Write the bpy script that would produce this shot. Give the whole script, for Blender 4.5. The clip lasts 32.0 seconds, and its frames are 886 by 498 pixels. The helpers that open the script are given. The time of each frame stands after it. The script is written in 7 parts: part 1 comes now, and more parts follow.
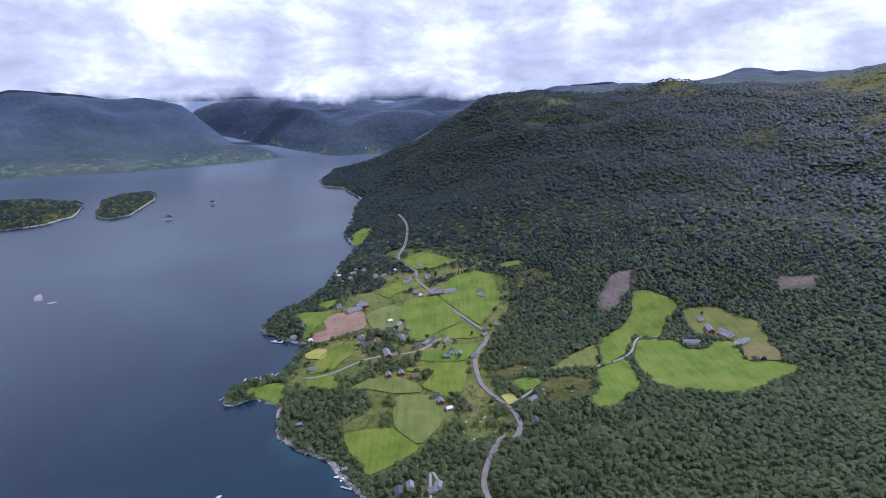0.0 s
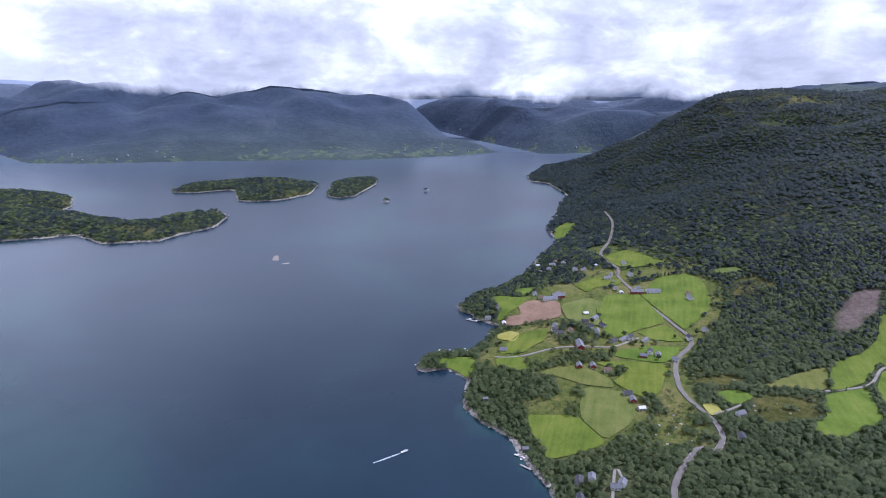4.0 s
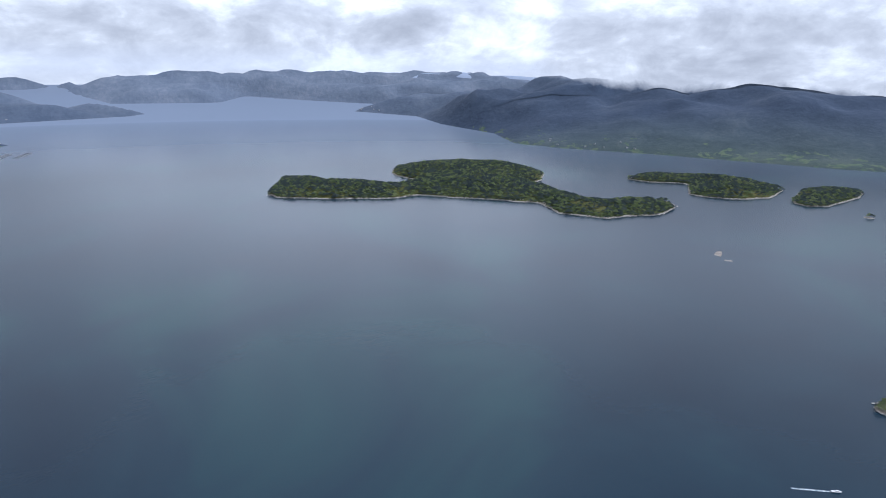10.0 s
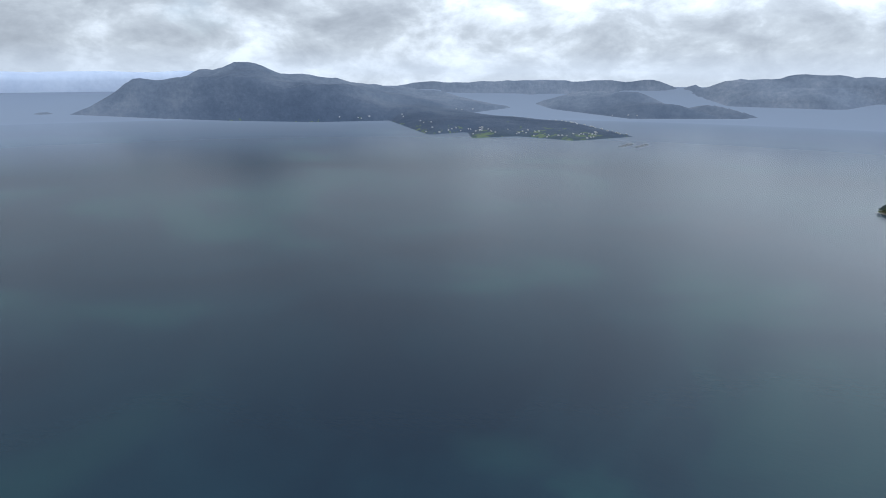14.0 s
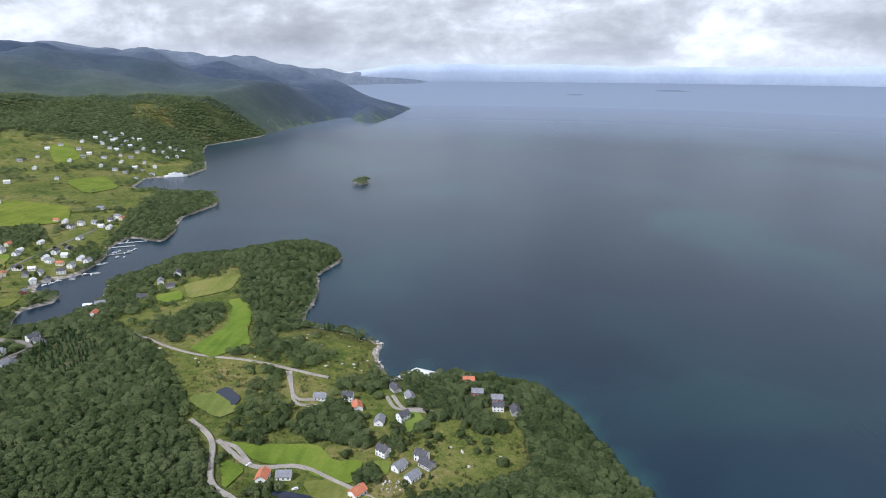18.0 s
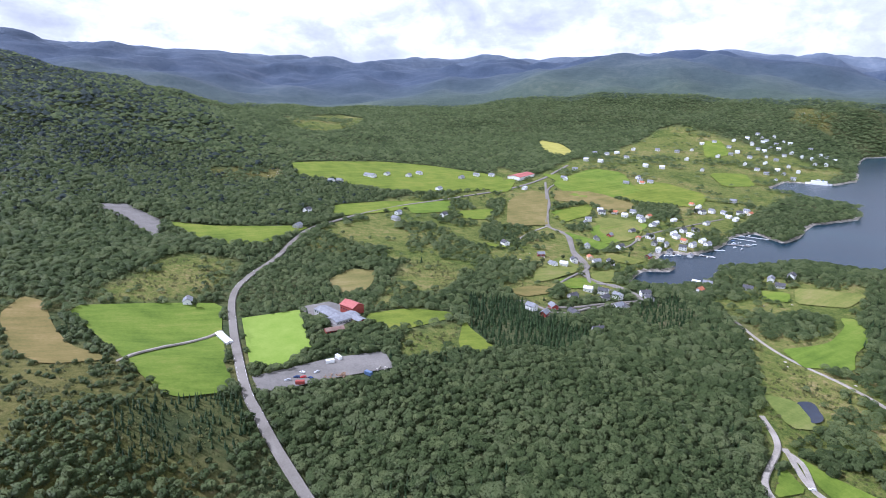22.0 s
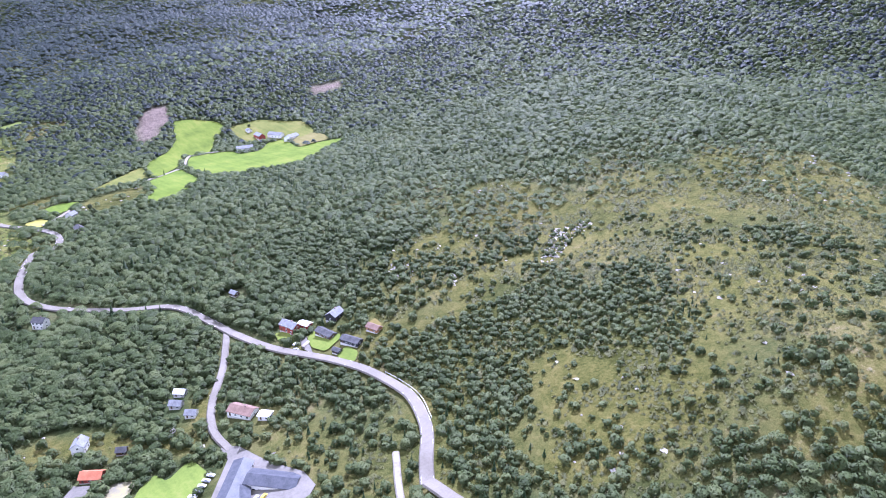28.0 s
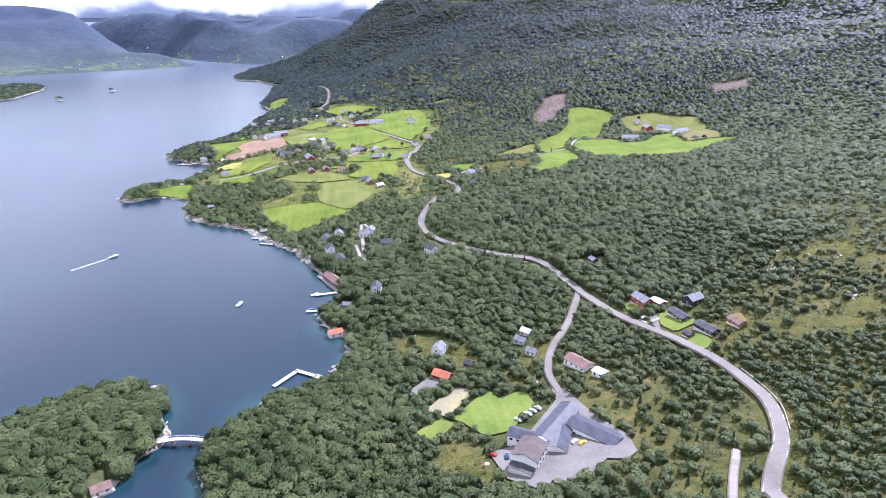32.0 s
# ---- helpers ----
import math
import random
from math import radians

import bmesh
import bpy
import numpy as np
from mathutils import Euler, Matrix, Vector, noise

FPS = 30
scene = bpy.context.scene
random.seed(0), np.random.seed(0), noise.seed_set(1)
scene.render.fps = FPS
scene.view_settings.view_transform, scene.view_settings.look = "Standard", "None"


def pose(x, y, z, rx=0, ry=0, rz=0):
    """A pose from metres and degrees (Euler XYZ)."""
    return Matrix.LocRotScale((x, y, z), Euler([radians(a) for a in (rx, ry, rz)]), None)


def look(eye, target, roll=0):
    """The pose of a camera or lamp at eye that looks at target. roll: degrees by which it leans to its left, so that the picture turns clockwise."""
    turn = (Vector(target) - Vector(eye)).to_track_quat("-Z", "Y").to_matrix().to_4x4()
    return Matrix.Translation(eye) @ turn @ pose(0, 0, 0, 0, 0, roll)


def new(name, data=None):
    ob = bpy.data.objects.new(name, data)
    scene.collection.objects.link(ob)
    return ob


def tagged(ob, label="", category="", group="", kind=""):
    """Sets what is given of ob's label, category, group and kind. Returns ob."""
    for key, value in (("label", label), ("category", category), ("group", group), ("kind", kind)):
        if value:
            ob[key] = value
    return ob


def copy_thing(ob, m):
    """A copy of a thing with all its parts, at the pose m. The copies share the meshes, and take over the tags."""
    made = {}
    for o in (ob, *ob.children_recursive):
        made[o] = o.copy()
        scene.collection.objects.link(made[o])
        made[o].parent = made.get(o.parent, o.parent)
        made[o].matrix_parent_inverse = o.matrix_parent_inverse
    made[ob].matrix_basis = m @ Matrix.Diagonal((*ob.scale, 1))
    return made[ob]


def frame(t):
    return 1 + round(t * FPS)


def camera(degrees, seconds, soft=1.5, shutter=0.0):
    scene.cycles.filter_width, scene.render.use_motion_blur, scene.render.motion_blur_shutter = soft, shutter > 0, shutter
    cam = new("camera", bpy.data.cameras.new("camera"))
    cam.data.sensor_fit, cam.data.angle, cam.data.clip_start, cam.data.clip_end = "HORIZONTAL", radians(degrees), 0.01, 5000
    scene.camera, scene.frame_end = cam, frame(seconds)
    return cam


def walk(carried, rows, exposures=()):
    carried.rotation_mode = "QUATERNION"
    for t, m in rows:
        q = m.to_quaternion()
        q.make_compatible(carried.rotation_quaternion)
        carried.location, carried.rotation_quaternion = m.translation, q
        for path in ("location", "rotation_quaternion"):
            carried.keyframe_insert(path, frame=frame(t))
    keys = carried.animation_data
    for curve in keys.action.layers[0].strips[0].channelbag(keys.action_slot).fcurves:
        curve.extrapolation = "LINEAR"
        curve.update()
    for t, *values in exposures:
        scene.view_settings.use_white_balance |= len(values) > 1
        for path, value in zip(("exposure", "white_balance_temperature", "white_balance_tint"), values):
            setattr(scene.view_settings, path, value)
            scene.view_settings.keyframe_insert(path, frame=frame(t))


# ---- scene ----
from mathutils import geometry

cam = camera(71.05, 32.0, soft=1.0)
PATH = [  # seconds, x, y, z, tilt below the horizon, turn to the left, lean
    (0, -0.0, 0.1, 440.0, 16.47, -0.00, 0.66),
    (0.5, 0.2, 1.8, 435.9, 16.47, 3.18, 0.51),
    (1, 0.7, 3.0, 431.9, 16.47, 7.37, 0.50),
    (1.5, 1.3, 3.3, 428.2, 16.44, 9.17, 0.51),
    (2, 1.7, 3.2, 424.6, 16.45, 10.64, 0.44),
    (2.5, 2.0, 2.7, 421.1, 16.40, 13.51, 0.38),
    (4.5, 0.5, 0.7, 405.7, 16.31, 21.32, 0.49),
    (5, 0.6, 0.7, 401.8, 16.31, 24.19, 0.47),
    (5.5, 0.6, 0.7, 397.9, 16.27, 26.93, 0.51),
    (6, 0.2, 0.6, 393.9, 16.28, 29.73, 0.53),
    (6.5, -0.2, 0.3, 390.1, 16.25, 32.79, 0.56),
    (7, -0.6, -0.0, 386.4, 16.22, 38.13, 0.50),
    (7.5, -0.6, -0.4, 382.7, 16.22, 42.60, 0.54),
    (8, -0.6, -0.9, 379.3, 16.22, 45.84, 0.51),
    (8.5, -0.5, -1.2, 375.9, 16.20, 48.94, 0.47),
    (9, -0.5, -1.4, 372.8, 16.22, 52.37, 0.56),
    (9.5, -0.7, -1.3, 369.7, 16.22, 55.14, 0.49),
    (10, -1.2, -1.1, 366.9, 16.27, 59.65, 0.56),
    (10.5, -1.4, -0.8, 364.3, 16.28, 64.99, 0.47),
    (11, -1.4, -0.5, 362.0, 16.29, 71.22, 0.44),
    (11.5, -1.4, -0.5, 359.7, 16.28, 77.81, 0.54),
    (12, -1.3, -0.6, 357.0, 16.29, 84.19, 0.48),
    (12.5, -1.2, -0.8, 353.6, 16.24, 91.01, 0.42),
    (13, -1.2, -0.8, 349.1, 16.21, 97.25, 0.46),
    (13.5, -1.0, -0.5, 343.0, 16.14, 103.85, 0.45),
    (14, -0.6, 0.4, 335.1, 16.03, 111.35, 0.52),
    (14.5, 0.1, 1.9, 325.3, 15.98, 122.83, 0.54),
    (15, 0.8, 3.9, 314.2, 16.01, 134.62, 0.73),
    (15.5, 1.5, 6.0, 302.8, 16.46, 146.65, 1.45),
    (17.5, -1.3, 1.2, 281.7, 16.49, 174.38, 0.64),
    (18, -1.4, 0.6, 278.4, 16.47, 181.21, 0.55),
    (18.5, -1.5, 0.2, 275.2, 16.43, 188.53, 0.53),
    (19, -1.6, 0.2, 272.3, 16.36, 195.43, 0.57),
    (19.5, -1.9, 0.3, 269.5, 16.32, 201.90, 0.51),
    (20, -2.1, 0.4, 266.7, 16.28, 206.90, 0.41),
    (20.5, -1.9, 0.3, 263.8, 16.21, 212.46, 0.39),
    (21, -1.8, 0.3, 261.0, 16.13, 219.01, 0.37),
    (21.5, -2.2, -0.0, 258.2, 16.09, 227.83, 0.32),
    (22, -2.5, -0.5, 254.9, 16.01, 236.19, 0.35),
    (22.5, -2.2, -1.2, 250.8, 16.57, 244.55, 0.42),
    (23, -1.5, -1.6, 247.2, 18.29, 252.04, 0.30),
    (23.5, -1.1, -2.1, 244.4, 18.74, 260.40, 0.24),
    (24, -1.3, -2.6, 242.1, 18.73, 267.07, 0.18),
    (24.5, -1.5, -3.1, 240.4, 18.75, 272.80, 0.13),
    (26.5, 5.1, -4.6, 244.1, 21.54, 298.14, 0.54),
    (27, 5.0, -4.1, 240.9, 21.47, 304.87, 0.40),
    (27.5, 4.6, -3.7, 237.1, 21.36, 312.29, 0.32),
    (28, 4.3, -3.3, 233.0, 21.20, 318.74, 0.26),
    (28.5, 3.9, -3.2, 229.1, 21.05, 324.75, 0.27),
    (29, 3.3, -3.4, 225.4, 20.93, 326.57, 0.33),
    (29.5, 2.3, -3.8, 221.9, 20.85, 331.45, 0.31),
    (30, 1.4, -3.8, 218.2, 20.74, 337.14, 0.25),
    (30.5, 1.1, -3.8, 214.3, 20.67, 343.01, 0.17),
    (31, 1.1, -3.8, 210.6, 20.55, 347.49, 0.21),
    (31.5, 1.0, -4.1, 206.7, 20.46, 351.16, 0.14),
    (32, 0.5, -4.2, 202.9, 20.35, 353.24, 0.12),
]
walk(cam, [(t, pose(x, y, z, 90 - tilt, 0, turn) @ pose(0, 0, 0, 0, 0, lean)) for t, x, y, z, tilt, turn, lean in PATH],
     exposures=[(0, 0.48, 4980, 31), (1, 0.56, 5000, 31), (6, 0.50, 5120, 27), (9, 0.42, 5200, 21), (13, 0.25, 5450, 13), (15.5, 0.38, 5450, 12), (18, 0.60, 5550, 17), (20, 0.75, 5420, 21), (22, 1.08, 5180, 25), (23, 1.40, 5080, 28), (24.5, 1.74, 5020, 33), (27, 1.95, 4960, 37), (29, 1.87, 5020, 36), (32, 1.64, 5250, 32)])


# ---- daylight: broken cloud, sun ahead of the first view to the right ----
SUN_AZ, SUN_EL = 47.0, 50.0
world = bpy.data.worlds.new("sky")
scene.world = world
world.use_nodes = True


def link(tree, a, b):
    tree.links.new(a, b)


def node(tree, kind, **inputs):
    n = tree.nodes.new(kind)
    for key, value in inputs.items():
        n.inputs[key.replace("_", " ")].default_value = value
    return n


def math_node(tree, op, a, b=0.0, c=0.0, clamp=False):
    n = tree.nodes.new("ShaderNodeMath")
    n.operation, n.use_clamp = op, clamp
    for k, v in enumerate((a, b, c)):
        if isinstance(v, (int, float)):
            n.inputs[k].default_value = v
        else:
            link(tree, v, n.inputs[k])
    return n.outputs[0]


def mix_node(tree, fac, a, b, mode="MIX"):
    n = tree.nodes.new("ShaderNodeMix")
    n.data_type, n.blend_type = "RGBA", mode
    for k, v in ((0, fac), (6, a), (7, b)):
        if isinstance(v, (int, float)):
            n.inputs[k].default_value = v
        elif isinstance(v, tuple):
            n.inputs[k].default_value = (*v, 1) if len(v) == 3 else v
        else:
            link(tree, v, n.inputs[k])
    return n.outputs[2]


def noise_node(tree, vector, scale, detail=4.0, rough=0.55, warp=0.0):
    n = node(tree, "ShaderNodeTexNoise", Scale=scale, Detail=detail, Roughness=rough, Distortion=warp)
    if vector is not None:
        link(tree, vector, n.inputs["Vector"])
    return n.outputs["Fac"]


def ramp_node(tree, fac, *stops):
    n = tree.nodes.new("ShaderNodeValToRGB")
    while len(n.color_ramp.elements) < len(stops):
        n.color_ramp.elements.new(0.5)
    for e, (at, col) in zip(n.color_ramp.elements, stops):
        e.position, e.color = at, (*col, 1) if isinstance(col, tuple) else (col, col, col, 1)
    link(tree, fac, n.inputs[0])
    return n.outputs[0]


def cloud_colour(t, way):
    """Broken cumulus seen along a direction: flat grey bases drawn together towards the horizon, white puffs on them."""
    sep = t.nodes.new("ShaderNodeSeparateXYZ")
    link(t, way, sep.inputs[0])
    drop = math_node(t, "ADD", math_node(t, "ABSOLUTE", sep.outputs[2]), 0.26)
    flat = t.nodes.new("ShaderNodeCombineXYZ")
    link(t, math_node(t, "DIVIDE", sep.outputs[0], drop), flat.inputs[0])
    link(t, math_node(t, "DIVIDE", sep.outputs[1], drop), flat.inputs[1])
    deck = noise_node(t, flat.outputs[0], 0.9, 9.0, 0.52, 0.4)
    puff = node(t, "ShaderNodeMapping")
    link(t, way, puff.inputs[0])
    puff.inputs["Scale"].default_value = (1.0, 1.0, 1.9)
    puff.inputs["Location"].default_value = (0.35, 0.1, 0.2)
    lump = noise_node(t, puff.outputs[0], 7.5, 12.0, 0.58, 0.35)
    fleck = noise_node(t, puff.outputs[0], 26.0, 8.0, 0.6, 0.3)
    body = math_node(t, "ADD", math_node(t, "MULTIPLY", deck, 0.36), math_node(t, "MULTIPLY", lump, 0.50))
    body = math_node(t, "ADD", body, math_node(t, "MULTIPLY", fleck, 0.14))
    return sep, ramp_node(t, body, (0.37, (0.36, 0.37, 0.36)), (0.44, (0.45, 0.46, 0.44)), (0.50, (0.56, 0.57, 0.535)), (0.545, (0.71, 0.72, 0.675)), (0.60, (0.90, 0.91, 0.855)))


def round_gain(t, sep, turn, mean, swing):
    """More light from the side of the sky at that turn to the left of north."""
    a = math_node(t, "MULTIPLY", sep.outputs[0], -math.sin(radians(turn)) * swing)
    b = math_node(t, "MULTIPLY", sep.outputs[1], math.cos(radians(turn)) * swing)
    return math_node(t, "ADD", math_node(t, "ADD", a, b), mean)


def make_sky():
    t = world.node_tree
    back = t.nodes["Background"]
    sky = t.nodes.new("ShaderNodeTexSky")
    sky.sky_type, sky.sun_disc = "NISHITA", False
    sky.sun_elevation, sky.sun_rotation = radians(SUN_EL), radians(SUN_AZ)
    sky.altitude, sky.dust_density = 300.0, 2.0
    way = t.nodes.new("ShaderNodeTexCoord").outputs["Generated"]
    sep, cloud = cloud_colour(t, way)
    gaps = ramp_node(t, noise_node(t, way, 5.0, 8.0, 0.6, 0.4), (0.26, 0.72), (0.37, 1.0))
    veil = mix_node(t, gaps, mix_node(t, 1.0, sky.outputs[0], (0.10, 0.10, 0.10), "MULTIPLY"), cloud)
    low = math_node(t, "SUBTRACT", 1.0, math_node(t, "MULTIPLY", math_node(t, "ABSOLUTE", sep.outputs[2]), 30.0), clamp=True)
    hazy = mix_node(t, math_node(t, "MULTIPLY", low, 0.5), veil, (0.63, 0.66, 0.66))
    high = math_node(t, "MULTIPLY", math_node(t, "SUBTRACT", sep.outputs[2], 0.07), 8.0, clamp=True)
    under = round_gain(t, sep, 70.0, 0.89, 0.14)
    bright = math_node(t, "MAXIMUM", round_gain(t, sep, 55.0, 0.0, 1.0), 0.0)
    over = math_node(t, "MULTIPLY", math_node(t, "ADD", math_node(t, "MULTIPLY", math_node(t, "MULTIPLY", bright, bright), 1.0), 0.72), math_node(t, "MAXIMUM", math_node(t, "SUBTRACT", 1.45, math_node(t, "MULTIPLY", sep.outputs[2], 1.3)), 0.75))
    gain = math_node(t, "ADD", math_node(t, "MULTIPLY", under, math_node(t, "SUBTRACT", 1.0, high)), math_node(t, "MULTIPLY", over, high))
    tone = t.nodes.new("ShaderNodeCombineXYZ")
    for k in range(3):
        link(t, gain, tone.inputs[k])
    link(t, mix_node(t, 1.0, hazy, tone.outputs[0], "MULTIPLY"), back.inputs[0])
    back.inputs[1].default_value = 1.0


make_sky()
sun = new("sun", bpy.data.lights.new("sun", "SUN"))
sun.data.energy, sun.data.angle, sun.data.color = 3.0, radians(0.6), (1.0, 0.965, 0.92)
sun.matrix_world = look((0, 0, 900), Vector((0, 0, 900)) - Vector((math.sin(radians(SUN_AZ)) * math.cos(radians(SUN_EL)), math.cos(radians(SUN_AZ)) * math.cos(radians(SUN_EL)), math.sin(radians(SUN_EL)))))


# ---- materials ----
def material(name, build):
    m = bpy.data.materials.new(name)
    m.use_nodes = True
    t = m.node_tree
    b = t.nodes["Principled BSDF"]
    place = t.nodes.new("ShaderNodeTexCoord").outputs["Object"]
    build(t, b, place)
    return m


def bump(t, b, height, strength, distance):
    n = node(t, "ShaderNodeBump", Strength=strength, Distance=distance)
    link(t, height, n.inputs["Height"])
    link(t, n.outputs[0], b.inputs["Normal"])


def mottled(name, dark, light, size, fine, rough=0.9, lift=0.4, depth=0.3, third=None):
    """A matt surface with patches of that size and a finer grain."""
    def build(t, b, place):
        a = noise_node(t, place, 1.0 / size, 5.0, 0.6)
        c = noise_node(t, place, 1.0 / fine, 6.0, 0.65)
        s = math_node(t, "ADD", math_node(t, "MULTIPLY", a, 0.6), math_node(t, "MULTIPLY", c, 0.4))
        stops = [(0.36, dark), (0.62, light)] if third is None else [(0.34, dark), (0.52, light), (0.66, third)]
        link(t, ramp_node(t, s, *stops), b.inputs["Base Color"])
        b.inputs["Roughness"].default_value = max(rough, 0.75)
        b.inputs["Specular IOR Level"].default_value = 0.15
        bump(t, b, c, lift, depth)
    return material(name, build)


def plain(name, colour, rough=0.6, metal=0.0, grain=0.12, size=0.7):
    def build(t, b, place):
        a = noise_node(t, place, 1.0 / size, 5.0, 0.65)
        d = tuple(max(0.0, c * (1 - grain * 2)) for c in colour)
        l = tuple(min(1.0, c * (1 + grain)) for c in colour)
        link(t, ramp_node(t, a, (0.3, d), (0.7, l)), b.inputs["Base Color"])
        b.inputs["Roughness"].default_value, b.inputs["Metallic"].default_value = rough, metal
    return material(name, build)


def ground_build(t, b, place):
    a = noise_node(t, place, 1 / 90.0, 6.0, 0.62)
    c = noise_node(t, place, 1 / 8.0, 8.0, 0.72)
    s = math_node(t, "ADD", math_node(t, "MULTIPLY", a, 0.45), math_node(t, "MULTIPLY", c, 0.55))
    col = ramp_node(t, s, (0.38, (0.026, 0.040, 0.016)), (0.48, (0.050, 0.066, 0.026)), (0.56, (0.080, 0.090, 0.036)), (0.64, (0.12, 0.11, 0.055)))
    spot = noise_node(t, place, 1 / 6.0, 3.0, 0.6)
    tuft = noise_node(t, place, 1 / 1.6, 5.0, 0.75)
    s = math_node(t, "ADD", s, math_node(t, "MULTIPLY", math_node(t, "SUBTRACT", tuft, 0.5), 0.42))
    att = t.nodes.new("ShaderNodeAttribute")
    att.attribute_name = "cover"
    chan = t.nodes.new("ShaderNodeSeparateColor")
    link(t, att.outputs["Color"], chan.inputs[0])
    heath = ramp_node(t, s, (0.39, (0.048, 0.053, 0.011)), (0.47, (0.086, 0.087, 0.022)), (0.55, (0.122, 0.111, 0.032)), (0.63, (0.158, 0.134, 0.050)), (0.73, (0.24, 0.21, 0.14)))
    grass = ramp_node(t, s, (0.39, (0.050, 0.074, 0.015)), (0.48, (0.100, 0.120, 0.026)), (0.56, (0.150, 0.146, 0.042)), (0.64, (0.22, 0.180, 0.080)))
    felled = ramp_node(t, s, (0.40, (0.105, 0.082, 0.066)), (0.60, (0.215, 0.165, 0.140)))
    col = mix_node(t, chan.outputs[0], col, heath)
    col = mix_node(t, chan.outputs[1], col, grass)
    col = mix_node(t, chan.outputs[2], col, felled)
    geo = t.nodes.new("ShaderNodeNewGeometry")
    sep = t.nodes.new("ShaderNodeSeparateXYZ")
    link(t, geo.outputs["Position"], sep.inputs[0])
    wet = math_node(t, "LESS_THAN", math_node(t, "ADD", sep.outputs[2], math_node(t, "MULTIPLY", spot, -3.2)), 0.35)
    rock = ramp_node(t, spot, (0.3, (0.13, 0.115, 0.095)), (0.62, (0.36, 0.33, 0.28)))
    link(t, mix_node(t, wet, col, rock), b.inputs["Base Color"])
    b.inputs["Roughness"].default_value = 0.95
    b.inputs["Specular IOR Level"].default_value = 0.08
    bump(t, b, math_node(t, "ADD", c, math_node(t, "MULTIPLY", tuft, 0.5)), 0.7, 1.6)


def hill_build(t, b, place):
    """Far wooded hills, with haze put into the colour: bluer, then paler with distance."""
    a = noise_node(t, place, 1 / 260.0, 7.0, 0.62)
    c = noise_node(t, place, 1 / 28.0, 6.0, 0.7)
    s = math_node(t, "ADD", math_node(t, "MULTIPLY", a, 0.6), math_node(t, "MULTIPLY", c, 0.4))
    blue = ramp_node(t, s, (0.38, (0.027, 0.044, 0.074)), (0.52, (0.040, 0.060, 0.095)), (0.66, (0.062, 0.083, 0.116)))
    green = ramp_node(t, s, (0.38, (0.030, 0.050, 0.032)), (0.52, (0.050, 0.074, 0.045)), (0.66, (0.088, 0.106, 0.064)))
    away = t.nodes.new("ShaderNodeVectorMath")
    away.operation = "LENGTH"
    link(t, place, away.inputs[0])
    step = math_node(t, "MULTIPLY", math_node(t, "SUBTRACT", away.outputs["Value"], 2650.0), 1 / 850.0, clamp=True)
    # palest ramp: thicker haze in the base colour, not bare ground
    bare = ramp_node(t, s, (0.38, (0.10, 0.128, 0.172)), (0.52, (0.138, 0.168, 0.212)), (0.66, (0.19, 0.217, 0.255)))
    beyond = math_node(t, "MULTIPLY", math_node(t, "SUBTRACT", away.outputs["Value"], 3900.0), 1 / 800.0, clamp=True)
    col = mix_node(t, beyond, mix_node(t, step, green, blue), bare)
    rise = t.nodes.new("ShaderNodeSeparateXYZ")
    link(t, place, rise.inputs[0])
    farmed = math_node(t, "GREATER_THAN", math_node(t, "SUBTRACT", noise_node(t, place, 1 / 70.0, 5.0, 0.6, 0.6), math_node(t, "MULTIPLY", rise.outputs[2], 0.0028)), 0.52)
    crop = ramp_node(t, c, (0.4, (0.05, 0.085, 0.055)), (0.6, (0.10, 0.13, 0.075)))
    link(t, mix_node(t, math_node(t, "MULTIPLY", farmed, math_node(t, "SUBTRACT", 1.0, beyond)), col, crop), b.inputs["Base Color"])
    b.inputs["Roughness"].default_value = 1.0
    bump(t, b, c, 0.7, 9.0)


def vector_node(t, op, a, b=(0.0, 0.0, 0.0), scale=1.0):
    n = t.nodes.new("ShaderNodeVectorMath")
    n.operation = op
    for k, v in enumerate((a, b)):
        if isinstance(v, tuple):
            n.inputs[k].default_value = v
        else:
            link(t, v, n.inputs[k])
    if op == "SCALE":
        n.inputs["Scale"].default_value = scale
    return n.outputs[0]


